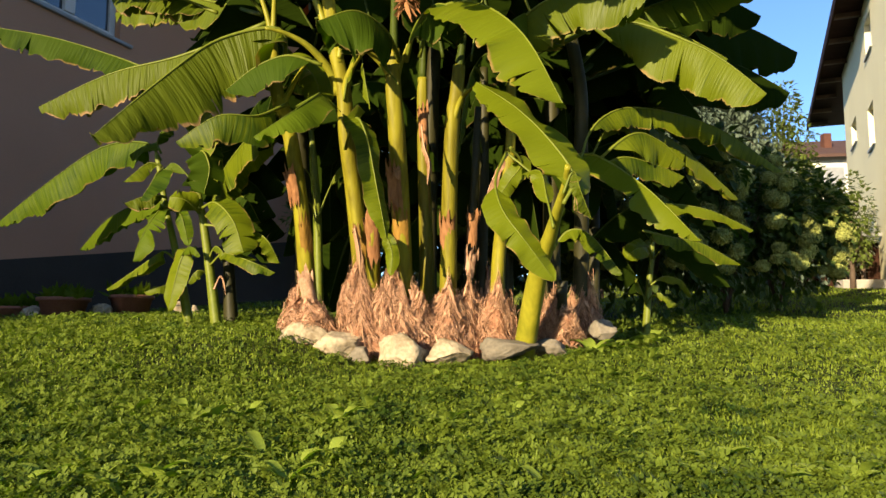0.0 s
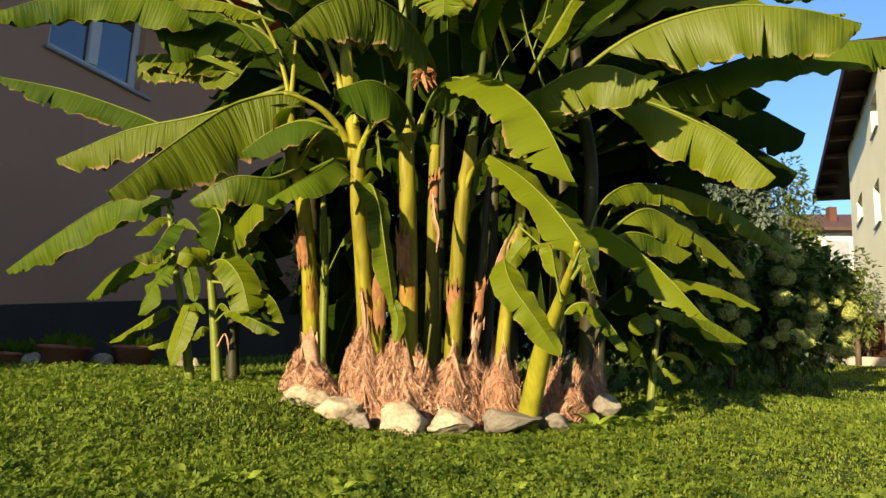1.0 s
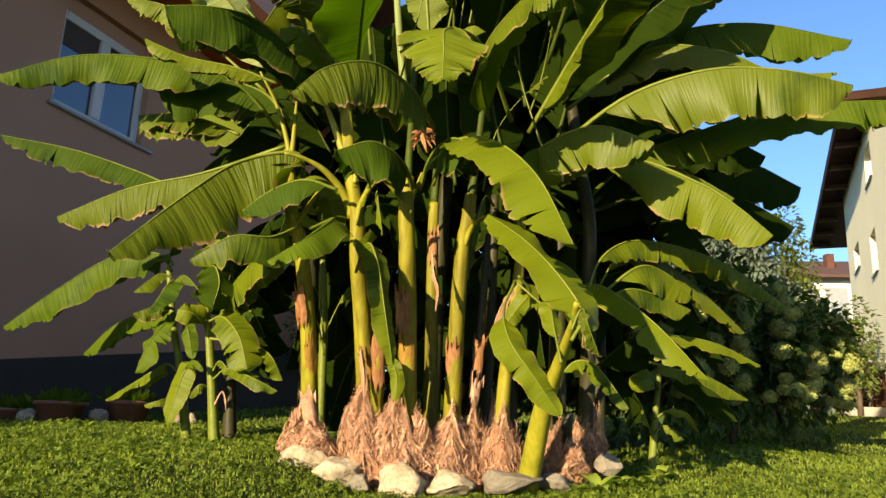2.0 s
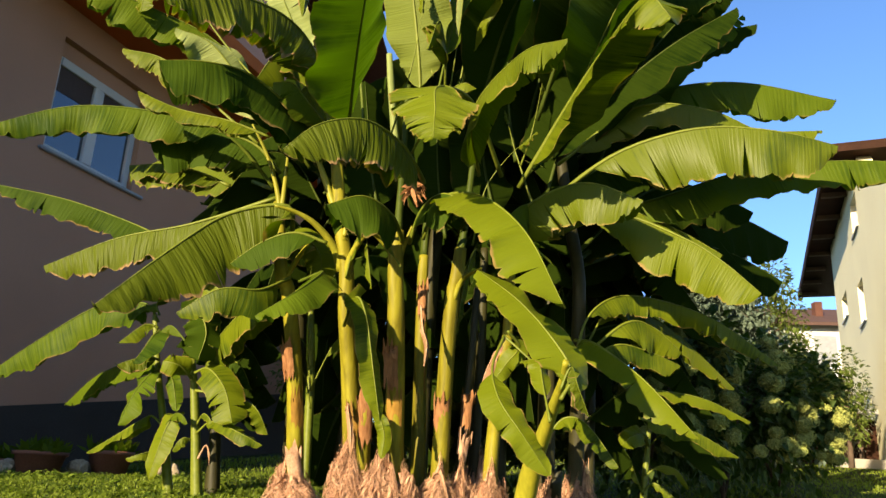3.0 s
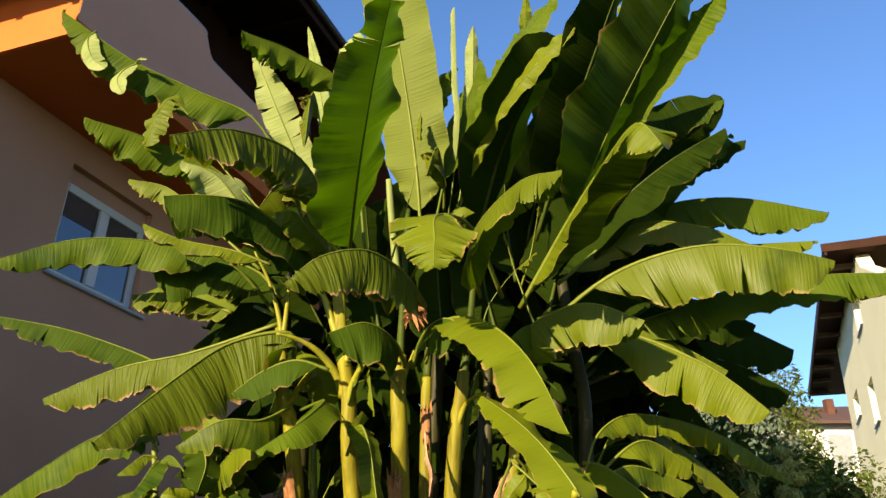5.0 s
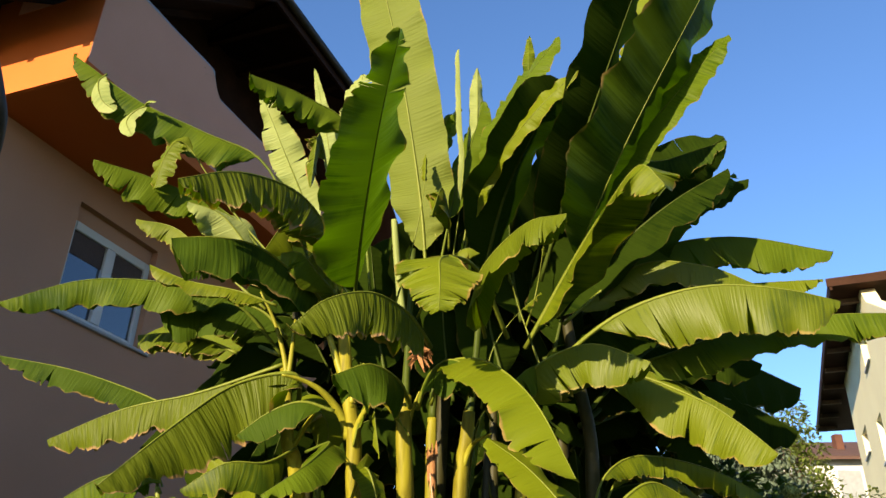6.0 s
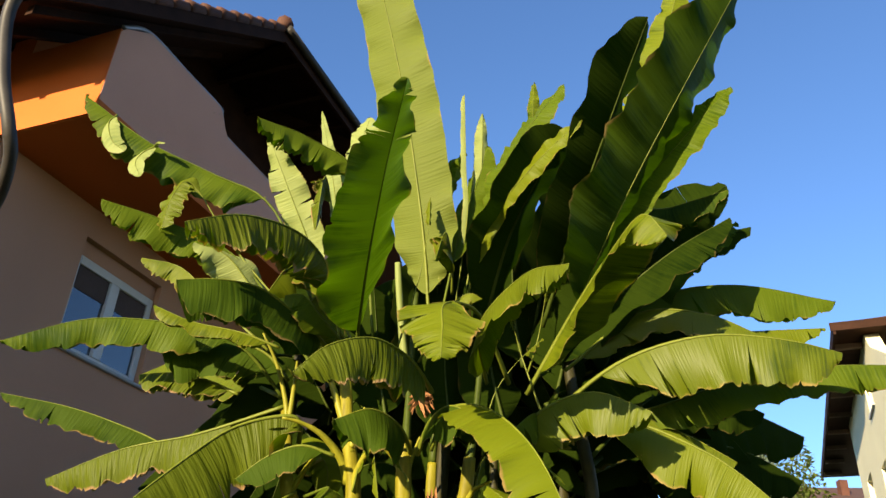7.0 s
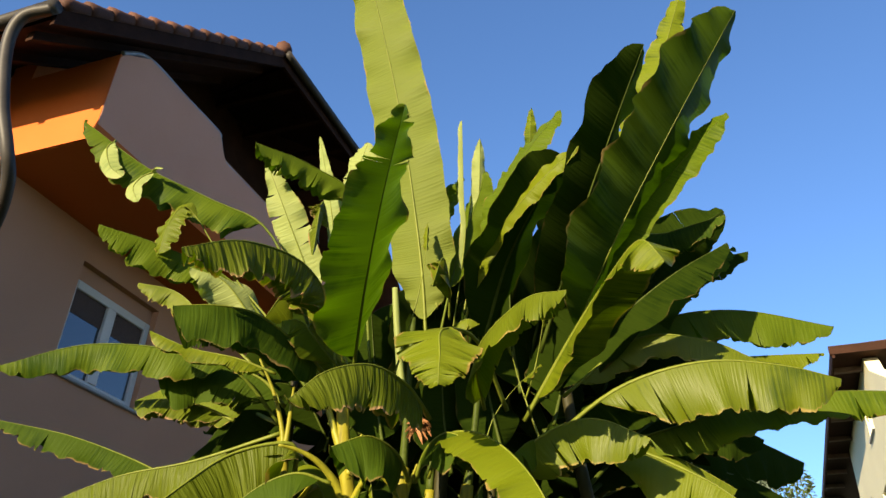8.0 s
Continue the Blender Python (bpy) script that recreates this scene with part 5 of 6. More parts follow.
leaf(plant, [(-1.92, 5.50, 1.07), (-1.83, 5.40, 1.02), (-1.79, 5.38, 0.92), (-1.76, 5.38, 0.80)], 0.06, torn=1, petiole=.1, mat=LEAF_BLUE, fold=(15, 25), face=(0, -1, .2))
leaf(plant, [(-2.02, 5.50, 1.48), (-2.05, 5.50, 1.56), (-2.02, 5.50, 1.65), (-1.95, 5.50, 1.70)], 0.09, torn=1, petiole=.1, mat=LEAF_BLUE)

plant = thing("banana_plant", (-1.56, 5.45, 0.24), "young banana plant with a slim green stem and torn leaves", "banana plant", "banana plants in the clump")
pseudostem(plant, [(-1.56, 5.45, 0.19), (-1.62, 5.45, 0.58), (-1.68, 5.45, 0.94), (-1.72, 5.45, 1.14), (-1.78, 5.45, 1.43)], .029, .02, RIB)
leaf(plant, [(-1.76, 5.40, 1.40), (-1.72, 5.30, 1.48), (-1.68, 5.25, 1.57), (-1.58, 5.20, 1.68)], 0.18, torn=1, petiole=.06, blunt=.9, fold=(15, 25), face=(-.2, -.9, .4))
leaf(plant, [(-1.74, 5.40, 1.35), (-1.65, 5.25, 1.44), (-1.58, 5.20, 1.31), (-1.61, 5.20, 1.13)], 0.15, torn=1, petiole=.12, mat=LEAF_HALF_SHADE, blunt=.9, fold=(15, 25), face=(.5, -.8, .2))
leaf(plant, [(-1.70, 5.40, 1.03), (-1.74, 5.30, 1.09), (-1.79, 5.25, 1.11), (-1.86, 5.25, 1.12)], 0.1, torn=1, petiole=.08, blunt=.9, fold=(15, 25), face=(-.2, -.9, .4))
leaf(plant, [(-1.68, 5.40, 1.07), (-1.56, 5.30, 1.09), (-1.41, 5.20, 0.95), (-1.32, 5.15, 0.73)], 0.145, torn=2, petiole=.12, blunt=.9, fold=(18, 28), face=(.1, -.9, .5), ripple=.016)
leaf(plant, [(-1.66, 5.40, 0.95), (-1.38, 5.35, 0.92), (-1.21, 5.30, 0.84), (-1.11, 5.30, 0.67)], 0.085, torn=2, petiole=.4, fold=(40, 50))
leaf(plant, [(-1.61, 5.40, 0.67), (-1.49, 5.30, 0.74), (-1.30, 5.20, 0.68), (-1.12, 5.20, 0.60)], 0.075, torn=2, petiole=.2, fold=(30, 40), face=(.2, -.7, .7))
leaf(plant, [(-1.73, 5.45, 1.19), (-1.63, 5.50, 1.29), (-1.56, 5.50, 1.37), (-1.51, 5.50, 1.29)], 0.07, torn=1, petiole=.3)
leaf(plant, [(-1.62, 5.40, 0.72), (-1.57, 5.35, 0.79), (-1.51, 5.30, 0.76), (-1.47, 5.30, 0.70)], 0.05, torn=1, petiole=.2)
leaf(plant, [(-1.58, 5.40, 0.50), (-1.54, 5.40, 0.59), (-1.51, 5.40, 0.54), (-1.50, 5.40, 0.46)], 0.022, torn=0, mat=LEAF_DRY)
leaf(plant, [(-1.79, 5.50, 1.28), (-1.88, 5.50, 1.38), (-1.94, 5.50, 1.41), (-2.00, 5.50, 1.36)], 0.07, torn=1, petiole=.15, mat=LEAF_BLUE)

plant = thing("banana_plant", (-1.53, 5.7, 0.27), "small banana sucker in the grass", "banana plant", "banana plants in the clump")
pseudostem(plant, [(-1.53, 5.7, 0.22), (-1.56, 5.7, 0.6), (-1.58, 5.7, 0.85), (-1.61, 5.7, 1.1)], .04, .03, STEM_OLD_SHADE)
leaf(plant, [(-1.65, 5.70, 1.15), (-1.54, 5.70, 1.33), (-1.39, 5.70, 1.29), (-1.23, 5.70, 1.06)], 0.22, torn=2, mat=LEAF_SHADE, petiole=.05, blunt=.9)
leaf(plant, [(-1.68, 5.70, 1.24), (-1.57, 5.75, 1.48), (-1.38, 5.80, 1.49), (-1.17, 5.80, 1.28)], 0.22, torn=2, mat=LEAF_SHADE, petiole=.05, blunt=.9)
leaf(plant, [(-1.64, 5.70, 1.03), (-1.50, 5.75, 1.12), (-1.34, 5.80, 1.10), (-1.18, 5.80, 0.94)], 0.17, torn=2, mat=LEAF_SHADE, petiole=.05, blunt=.9)
leaf(plant, [(-1.67, 5.75, 1.16), (-1.77, 5.80, 1.34), (-1.72, 5.80, 1.52), (-1.55, 5.80, 1.60)], 0.2, torn=2, mat=LEAF_SHADE, petiole=.05, blunt=.9)
leaf(plant, [(-1.63, 5.70, 0.99), (-1.53, 5.60, 1.02), (-1.43, 5.55, 0.94), (-1.35, 5.50, 0.77)], 0.15, torn=2, mat=LEAF_SHADE, petiole=.05, blunt=.9)
leaf(plant, [(-1.62, 5.70, 0.91), (-1.47, 5.75, 0.93), (-1.35, 5.80, 0.84), (-1.22, 5.80, 0.77)], 0.1, torn=2, mat=LEAF_SHADE, petiole=.05, blunt=.9)
leaf(plant, [(-1.62, 5.65, 1.11), (-1.50, 5.60, 1.19), (-1.41, 5.60, 1.15), (-1.32, 5.60, 0.99)], 0.13, torn=2, mat=LEAF_HALF_SHADE, petiole=.1)

plant = thing("banana_plant", (1.48, 5.77, 0.17), "small banana sucker beside the flowering shrubs", "banana plant", "banana plants in the clump")
pseudostem(plant, [(1.48, 5.77, 0.12), (1.52, 5.77, 0.55), (1.54, 5.77, 0.71), (1.56, 5.77, 0.92)], .022, .016, RIB)
leaf(plant, [(1.55, 5.75, 0.75), (1.47, 5.6, 0.82), (1.36, 5.5, 0.79), (1.29, 5.5, 0.73)], .09, torn=0, fold=(20,30), face=(0,-1,.3))
leaf(plant, [(1.55, 5.75, 0.75), (1.58, 5.7, 0.79), (1.6, 5.65, 0.82), (1.63, 5.6, 0.83)], .015, torn=0, petiole=.7)
leaf(plant, [(1.49, 5.75, 0.42), (1.55, 5.7, 0.49), (1.62, 5.65, 0.46), (1.68, 5.6, 0.39)], .06, torn=0)
leaf(plant, [(1.49, 5.75, 0.42), (1.44, 5.7, 0.52), (1.42, 5.7, 0.58), (1.41, 5.7, 0.62)], .03, torn=0)
leaf(plant, [(1.51, 5.75, 0.54), (1.61, 5.7, 0.61), (1.72, 5.65, 0.58), (1.78, 5.6, 0.46)], .05, torn=1)

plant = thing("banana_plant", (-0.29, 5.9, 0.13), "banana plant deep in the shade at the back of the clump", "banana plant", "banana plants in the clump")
pseudostem(plant, [(-0.29, 5.9, 0.08), (-0.34, 5.9, 1.69), (-0.43, 5.9, 2.61), (-0.44, 5.8, 3.57)], .04, .03, STEM_OLD_SHADE)
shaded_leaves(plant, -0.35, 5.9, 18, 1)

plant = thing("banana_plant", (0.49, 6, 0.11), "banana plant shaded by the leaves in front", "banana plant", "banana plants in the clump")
pseudostem(plant, [(0.49, 6, 0.06), (0.5, 6, 1.74), (0.52, 6, 2.67), (0.51, 5.9, 3.96)], .04, .03, STEM_OLD_SHADE)
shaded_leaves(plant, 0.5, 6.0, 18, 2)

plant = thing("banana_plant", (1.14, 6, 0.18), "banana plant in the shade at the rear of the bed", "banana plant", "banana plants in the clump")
pseudostem(plant, [(1.14, 6, 0.13), (1.19, 6, 1.75), (1.24, 6, 2.45), (1.2, 5.9, 3.46)], .04, .03, STEM_OLD_SHADE)
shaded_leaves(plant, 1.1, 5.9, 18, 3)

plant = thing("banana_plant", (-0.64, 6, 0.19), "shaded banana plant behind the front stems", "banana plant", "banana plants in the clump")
pseudostem(plant, [(-0.64, 6, 0.14), (-0.77, 6, 1.71), (-0.97, 6, 2.4), (-1.09, 5.9, 3.32)], .055, .04, STEM_OLD_SHADE)
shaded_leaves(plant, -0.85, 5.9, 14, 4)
# Low filler leaves in the shade-darkened colour, behind the front stems.
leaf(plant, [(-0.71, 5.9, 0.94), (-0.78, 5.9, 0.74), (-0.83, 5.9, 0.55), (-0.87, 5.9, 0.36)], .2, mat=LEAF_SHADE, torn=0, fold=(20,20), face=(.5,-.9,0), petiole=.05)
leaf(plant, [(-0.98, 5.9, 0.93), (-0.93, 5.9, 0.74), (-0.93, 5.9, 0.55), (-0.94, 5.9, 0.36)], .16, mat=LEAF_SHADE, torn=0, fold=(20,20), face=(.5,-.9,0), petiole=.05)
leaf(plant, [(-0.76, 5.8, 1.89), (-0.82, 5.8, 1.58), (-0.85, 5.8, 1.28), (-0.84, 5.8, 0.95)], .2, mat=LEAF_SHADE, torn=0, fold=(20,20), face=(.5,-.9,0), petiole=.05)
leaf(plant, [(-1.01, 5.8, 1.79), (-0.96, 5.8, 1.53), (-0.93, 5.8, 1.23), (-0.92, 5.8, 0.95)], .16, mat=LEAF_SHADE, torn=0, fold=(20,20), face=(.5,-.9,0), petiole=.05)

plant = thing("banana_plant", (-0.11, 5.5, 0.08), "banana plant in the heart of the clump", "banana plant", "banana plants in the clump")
pseudostem(plant, [(-0.11, 5.5, 0.03), (-0.09, 5.4, 1.57), (-0.06, 5.3, 2.16), (-0, 5.2, 3.03)], .05, .04, STEM_OLD_SHADE)
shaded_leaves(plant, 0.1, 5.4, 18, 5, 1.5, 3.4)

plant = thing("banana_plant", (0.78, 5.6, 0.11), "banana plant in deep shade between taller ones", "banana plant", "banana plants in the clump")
pseudostem(plant, [(0.78, 5.6, 0.06), (0.78, 5.5, 1.61), (0.79, 5.4, 2.22), (0.73, 5.3, 3.13)], .05, .04, STEM_OLD_SHADE)
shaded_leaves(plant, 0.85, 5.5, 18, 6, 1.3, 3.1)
# Filler leaves, mostly in the darkened leaf colours, close gaps in the clump.
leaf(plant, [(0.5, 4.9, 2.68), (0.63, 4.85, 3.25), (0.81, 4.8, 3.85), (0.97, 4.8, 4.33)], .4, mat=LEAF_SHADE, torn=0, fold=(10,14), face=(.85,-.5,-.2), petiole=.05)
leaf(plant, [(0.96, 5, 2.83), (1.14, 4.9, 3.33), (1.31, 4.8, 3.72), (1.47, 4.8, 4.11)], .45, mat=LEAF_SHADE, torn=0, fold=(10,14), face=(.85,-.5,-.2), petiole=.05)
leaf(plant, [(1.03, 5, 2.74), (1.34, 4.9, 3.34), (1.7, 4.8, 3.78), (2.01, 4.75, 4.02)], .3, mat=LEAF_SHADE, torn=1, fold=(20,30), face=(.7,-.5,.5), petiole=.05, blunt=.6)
leaf(plant, [(1.1, 4.9, 2.79), (1.39, 4.8, 3.19), (1.72, 4.7, 3.49), (2, 4.65, 3.62)], .2, mat=LEAF_HALF_SHADE, torn=2, fold=(30,40), face=(.2,-.6,.7), petiole=.05)
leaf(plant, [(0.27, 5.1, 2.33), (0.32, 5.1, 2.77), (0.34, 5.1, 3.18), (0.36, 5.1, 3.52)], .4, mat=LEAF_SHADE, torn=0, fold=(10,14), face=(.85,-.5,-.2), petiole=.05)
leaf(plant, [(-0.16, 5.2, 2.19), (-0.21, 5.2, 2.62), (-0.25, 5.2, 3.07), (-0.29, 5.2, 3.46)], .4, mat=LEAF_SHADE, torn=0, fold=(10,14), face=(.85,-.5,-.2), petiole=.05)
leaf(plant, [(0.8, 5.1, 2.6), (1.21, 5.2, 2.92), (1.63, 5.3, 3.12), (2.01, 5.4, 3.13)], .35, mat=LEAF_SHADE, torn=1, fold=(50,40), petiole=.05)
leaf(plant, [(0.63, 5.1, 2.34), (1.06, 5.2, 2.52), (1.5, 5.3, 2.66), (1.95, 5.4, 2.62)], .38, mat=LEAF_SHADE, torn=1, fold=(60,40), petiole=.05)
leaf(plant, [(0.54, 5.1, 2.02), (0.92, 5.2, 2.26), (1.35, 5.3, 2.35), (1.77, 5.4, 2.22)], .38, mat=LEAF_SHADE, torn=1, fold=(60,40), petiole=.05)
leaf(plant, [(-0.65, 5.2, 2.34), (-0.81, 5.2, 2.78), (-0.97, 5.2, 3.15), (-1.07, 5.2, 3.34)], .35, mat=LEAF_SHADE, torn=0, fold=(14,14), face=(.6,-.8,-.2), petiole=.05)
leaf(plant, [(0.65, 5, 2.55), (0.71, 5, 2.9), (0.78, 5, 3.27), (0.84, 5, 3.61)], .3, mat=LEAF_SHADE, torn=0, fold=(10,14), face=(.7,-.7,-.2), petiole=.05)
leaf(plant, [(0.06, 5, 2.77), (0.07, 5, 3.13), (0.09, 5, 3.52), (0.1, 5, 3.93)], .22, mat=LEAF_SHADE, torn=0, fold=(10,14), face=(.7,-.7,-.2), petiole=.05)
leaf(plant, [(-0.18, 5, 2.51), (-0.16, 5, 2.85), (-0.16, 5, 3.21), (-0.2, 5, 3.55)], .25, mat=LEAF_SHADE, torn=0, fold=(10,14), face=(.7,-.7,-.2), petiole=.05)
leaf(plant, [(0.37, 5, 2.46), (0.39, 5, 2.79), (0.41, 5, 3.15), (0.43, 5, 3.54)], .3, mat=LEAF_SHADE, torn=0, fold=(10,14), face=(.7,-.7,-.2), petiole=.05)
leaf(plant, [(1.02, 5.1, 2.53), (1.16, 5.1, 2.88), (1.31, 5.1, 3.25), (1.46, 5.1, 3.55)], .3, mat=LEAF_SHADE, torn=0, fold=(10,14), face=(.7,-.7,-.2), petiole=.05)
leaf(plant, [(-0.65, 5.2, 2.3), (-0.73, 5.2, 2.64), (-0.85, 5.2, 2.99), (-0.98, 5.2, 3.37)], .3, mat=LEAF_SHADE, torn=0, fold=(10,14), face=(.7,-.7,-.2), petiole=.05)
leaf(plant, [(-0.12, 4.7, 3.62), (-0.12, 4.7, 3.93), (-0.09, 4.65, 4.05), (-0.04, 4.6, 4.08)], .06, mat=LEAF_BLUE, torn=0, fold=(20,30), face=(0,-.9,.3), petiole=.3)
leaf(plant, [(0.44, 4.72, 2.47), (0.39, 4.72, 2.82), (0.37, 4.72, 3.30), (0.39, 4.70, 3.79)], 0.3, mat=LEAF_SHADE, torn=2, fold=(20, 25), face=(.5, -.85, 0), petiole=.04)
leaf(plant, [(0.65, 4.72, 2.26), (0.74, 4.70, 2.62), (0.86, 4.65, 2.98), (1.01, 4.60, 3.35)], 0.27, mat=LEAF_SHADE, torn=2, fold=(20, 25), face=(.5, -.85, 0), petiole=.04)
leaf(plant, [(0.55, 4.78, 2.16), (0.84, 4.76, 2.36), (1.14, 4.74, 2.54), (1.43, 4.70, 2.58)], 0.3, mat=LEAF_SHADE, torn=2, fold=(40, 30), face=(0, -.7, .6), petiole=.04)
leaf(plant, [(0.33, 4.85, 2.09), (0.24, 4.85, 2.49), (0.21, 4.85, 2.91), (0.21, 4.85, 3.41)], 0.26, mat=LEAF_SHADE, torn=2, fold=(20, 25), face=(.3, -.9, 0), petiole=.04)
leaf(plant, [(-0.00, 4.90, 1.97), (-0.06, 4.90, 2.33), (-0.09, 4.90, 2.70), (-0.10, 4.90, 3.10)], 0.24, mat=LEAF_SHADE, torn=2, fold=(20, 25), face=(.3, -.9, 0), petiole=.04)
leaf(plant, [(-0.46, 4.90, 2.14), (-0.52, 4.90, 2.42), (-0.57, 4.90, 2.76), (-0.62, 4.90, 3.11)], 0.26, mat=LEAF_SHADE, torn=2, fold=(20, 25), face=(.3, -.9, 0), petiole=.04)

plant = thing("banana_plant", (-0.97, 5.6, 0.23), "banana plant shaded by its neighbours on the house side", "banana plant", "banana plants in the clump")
pseudostem(plant, [(-0.97, 5.6, 0.18), (-1.03, 5.5, 1.58), (-1.2, 5.4, 2.18), (-1.15, 5.3, 3.02)], .05, .04, STEM_OLD_SHADE)
shaded_leaves(plant, -0.9, 5.3, 14, 7, 1.6, 3.0)

# ---- stones round the bed ----
def stone(at, size, seed, mat, label):
    rnd = random.Random(seed)
    bm = bmesh.new()
    bmesh.ops.create_icosphere(bm, subdivisions=4, radius=1)
    cuts = [(Vector((rnd.gauss(0, 1), rnd.gauss(0, 1), rnd.gauss(0, 0.8))).normalized(), rnd.uniform(0.48, 0.78)) for _ in range(17)]
    turn = Matrix.Rotation(rnd.uniform(0, 6.28), 3, "Z")
    for v in bm.verts:
        p = v.co.copy()
        for n, d in cuts:
            if p.dot(n) > d:
                p -= n * (p.dot(n) - d)
        p *= 1 + 0.14 * noise.noise(p * 1.4 + Vector((seed, 0, 0))) + 0.07 * noise.noise(p * 5 + Vector((0, seed, 0))) - 0.10 * abs(noise.noise(p * 2.7 + Vector((0, 0, seed)))) + 0.04 * noise.noise(p * 13) + 0.02 * noise.noise(p * 29)
        p = turn @ p
        v.co = Vector((p.x * size[0], p.y * size[1], p.z * size[2] * 0.85))
    for v in bm.verts:
        v.co += Vector(at)
    ob = part("stone", smooth(bm), mat)
    return tagged(ob, label, "stone", "stones round the bed")


stone((-1.01, 5.15, 0.22), (0.095, 0.07, 0.105), 20, ROCK, "pale rough limestone at the edge of the banana bed")
stone((-0.83, 4.93, 0.18), (0.185, 0.13, 0.14), 21, ROCK, "pale rough limestone at the edge of the banana bed")
stone((-0.63, 4.76, 0.13), (0.2, 0.14, 0.165), 22, ROCK, "pale rough limestone at the edge of the banana bed")
stone((-0.49, 4.64, 0.07), (0.108, 0.078, 0.068), 23, ROCK_GREY, "flat grey-brown stone at the edge of the banana bed")
stone((-0.21, 4.58, 0.07), (0.215, 0.15, 0.16), 33, ROCK, "pale rough limestone at the edge of the banana bed")
stone((0.05, 4.62, 0.08), (0.174, 0.126, 0.131), 25, ROCK, "pale rough limestone at the edge of the banana bed")
stone((0.35, 4.72, 0.1), (0.245, 0.178, 0.125), 26, ROCK_GREY, "flat grey-brown stone at the edge of the banana bed")
stone((0.66, 4.84, 0.11), (0.143, 0.104, 0.085), 27, ROCK_GREY, "flat grey-brown stone at the edge of the banana bed")
stone((1.02, 4.98, 0.2), (0.123, 0.089, 0.105), 28, ROCK_GREY, "flat grey-brown stone at the edge of the banana bed")
stone((-0.98, 5.75, 0.17), (0.13, 0.15, 0.11), 41, ROCK_GREY, "flat grey-brown stone at the edge of the banana bed")
stone((1.08, 5.6, 0.15), (0.13, 0.15, 0.11), 42, ROCK_GREY, "flat grey-brown stone at the edge of the banana bed")


# ---- pots and rocks along the house ----
def flower_pot(at, r, h, seed):
    p = thing("flower_pot", at, "terracotta pot with a low green plant by the wall", "flower pot", "pots along the house")
    bm = bmesh.new()
    prof = [(0.0, 0.0), (0.68, 0.0), (0.9, 0.86), (1.0, 0.86), (1.0, 1.0), (0.88, 1.0), (0.84, 0.88), (0.0, 0.86)]
    loops = [[bm.verts.new(Vector(at) + Vector((max(a, 0.001) * r * math.cos(t), max(a, 0.001) * r * math.sin(t), b * h))) for t in (2 * math.pi * k / 20 for k in range(20))] for a, b in prof]
    for l0, l1 in zip(loops, loops[1:]):
        for k in range(20):
            bm.faces.new((l0[k - 1], l0[k], l1[k], l1[k - 1]))
    part("pot", smooth(bm), TERRACOTTA, p)
    rnd = random.Random(seed)
    bm = bmesh.new()
    for _ in range(120):
        c = Vector(at) + Vector((rnd.uniform(-1, 1) * r * 0.8, rnd.uniform(-1, 1) * r * 0.8, h * 0.9))
        d = Vector((rnd.uniform(-1, 1), rnd.uniform(-1, 1), rnd.uniform(0.4, 1.4))).normalized() * rnd.uniform(0.08, 0.2)
        s = d.orthogonal().normalized() * 0.02
        bm.faces.new([bm.verts.new(q) for q in (c, c + d * 0.5 + s, c + d, c + d * 0.5 - s)])
    part("potted_plant", bm, LEAF_BLUE, p, "low green foliage")


flower_pot((-3.58, 7.4, 0.295), 0.24, 0.25, 1)
flower_pot((-3.12, 7.85, 0.32), 0.22, 0.27, 2)
flower_pot((-4.15, 7.6, 0.25), 0.2, 0.22, 3)
for i, (x, y, s) in enumerate(((-3.35, 7.75, 0.12), (-3.28, 7.6, 0.13), (-3.4, 7.58, 0.08), (-3.9, 7.4, 0.11), (-3.82, 7.28, 0.08), (-2.7, 8.1, 0.12), (-2.6, 8.2, 0.09))):
    stone((x, y, ground_z(x, y) + s * 0.7), (s, s, s * 1.1), 60 + i, ROCK, "pale rough rock by the house wall")


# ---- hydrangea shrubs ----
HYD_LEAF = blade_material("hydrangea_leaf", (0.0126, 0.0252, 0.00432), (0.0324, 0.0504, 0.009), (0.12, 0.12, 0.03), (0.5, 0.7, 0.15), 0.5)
HYD_BLOOM = surface("hydrangea_bloom", (0.11, 0.135, 0.032), (0.36, 0.37, 0.11), 18, 120, 0.8, 0.5, 0.1, 0.25)
BARK = surface("bark", (0.042, 0.027, 0.018), (0.096, 0.066, 0.045), 8, 60, 0.9, 0.6)


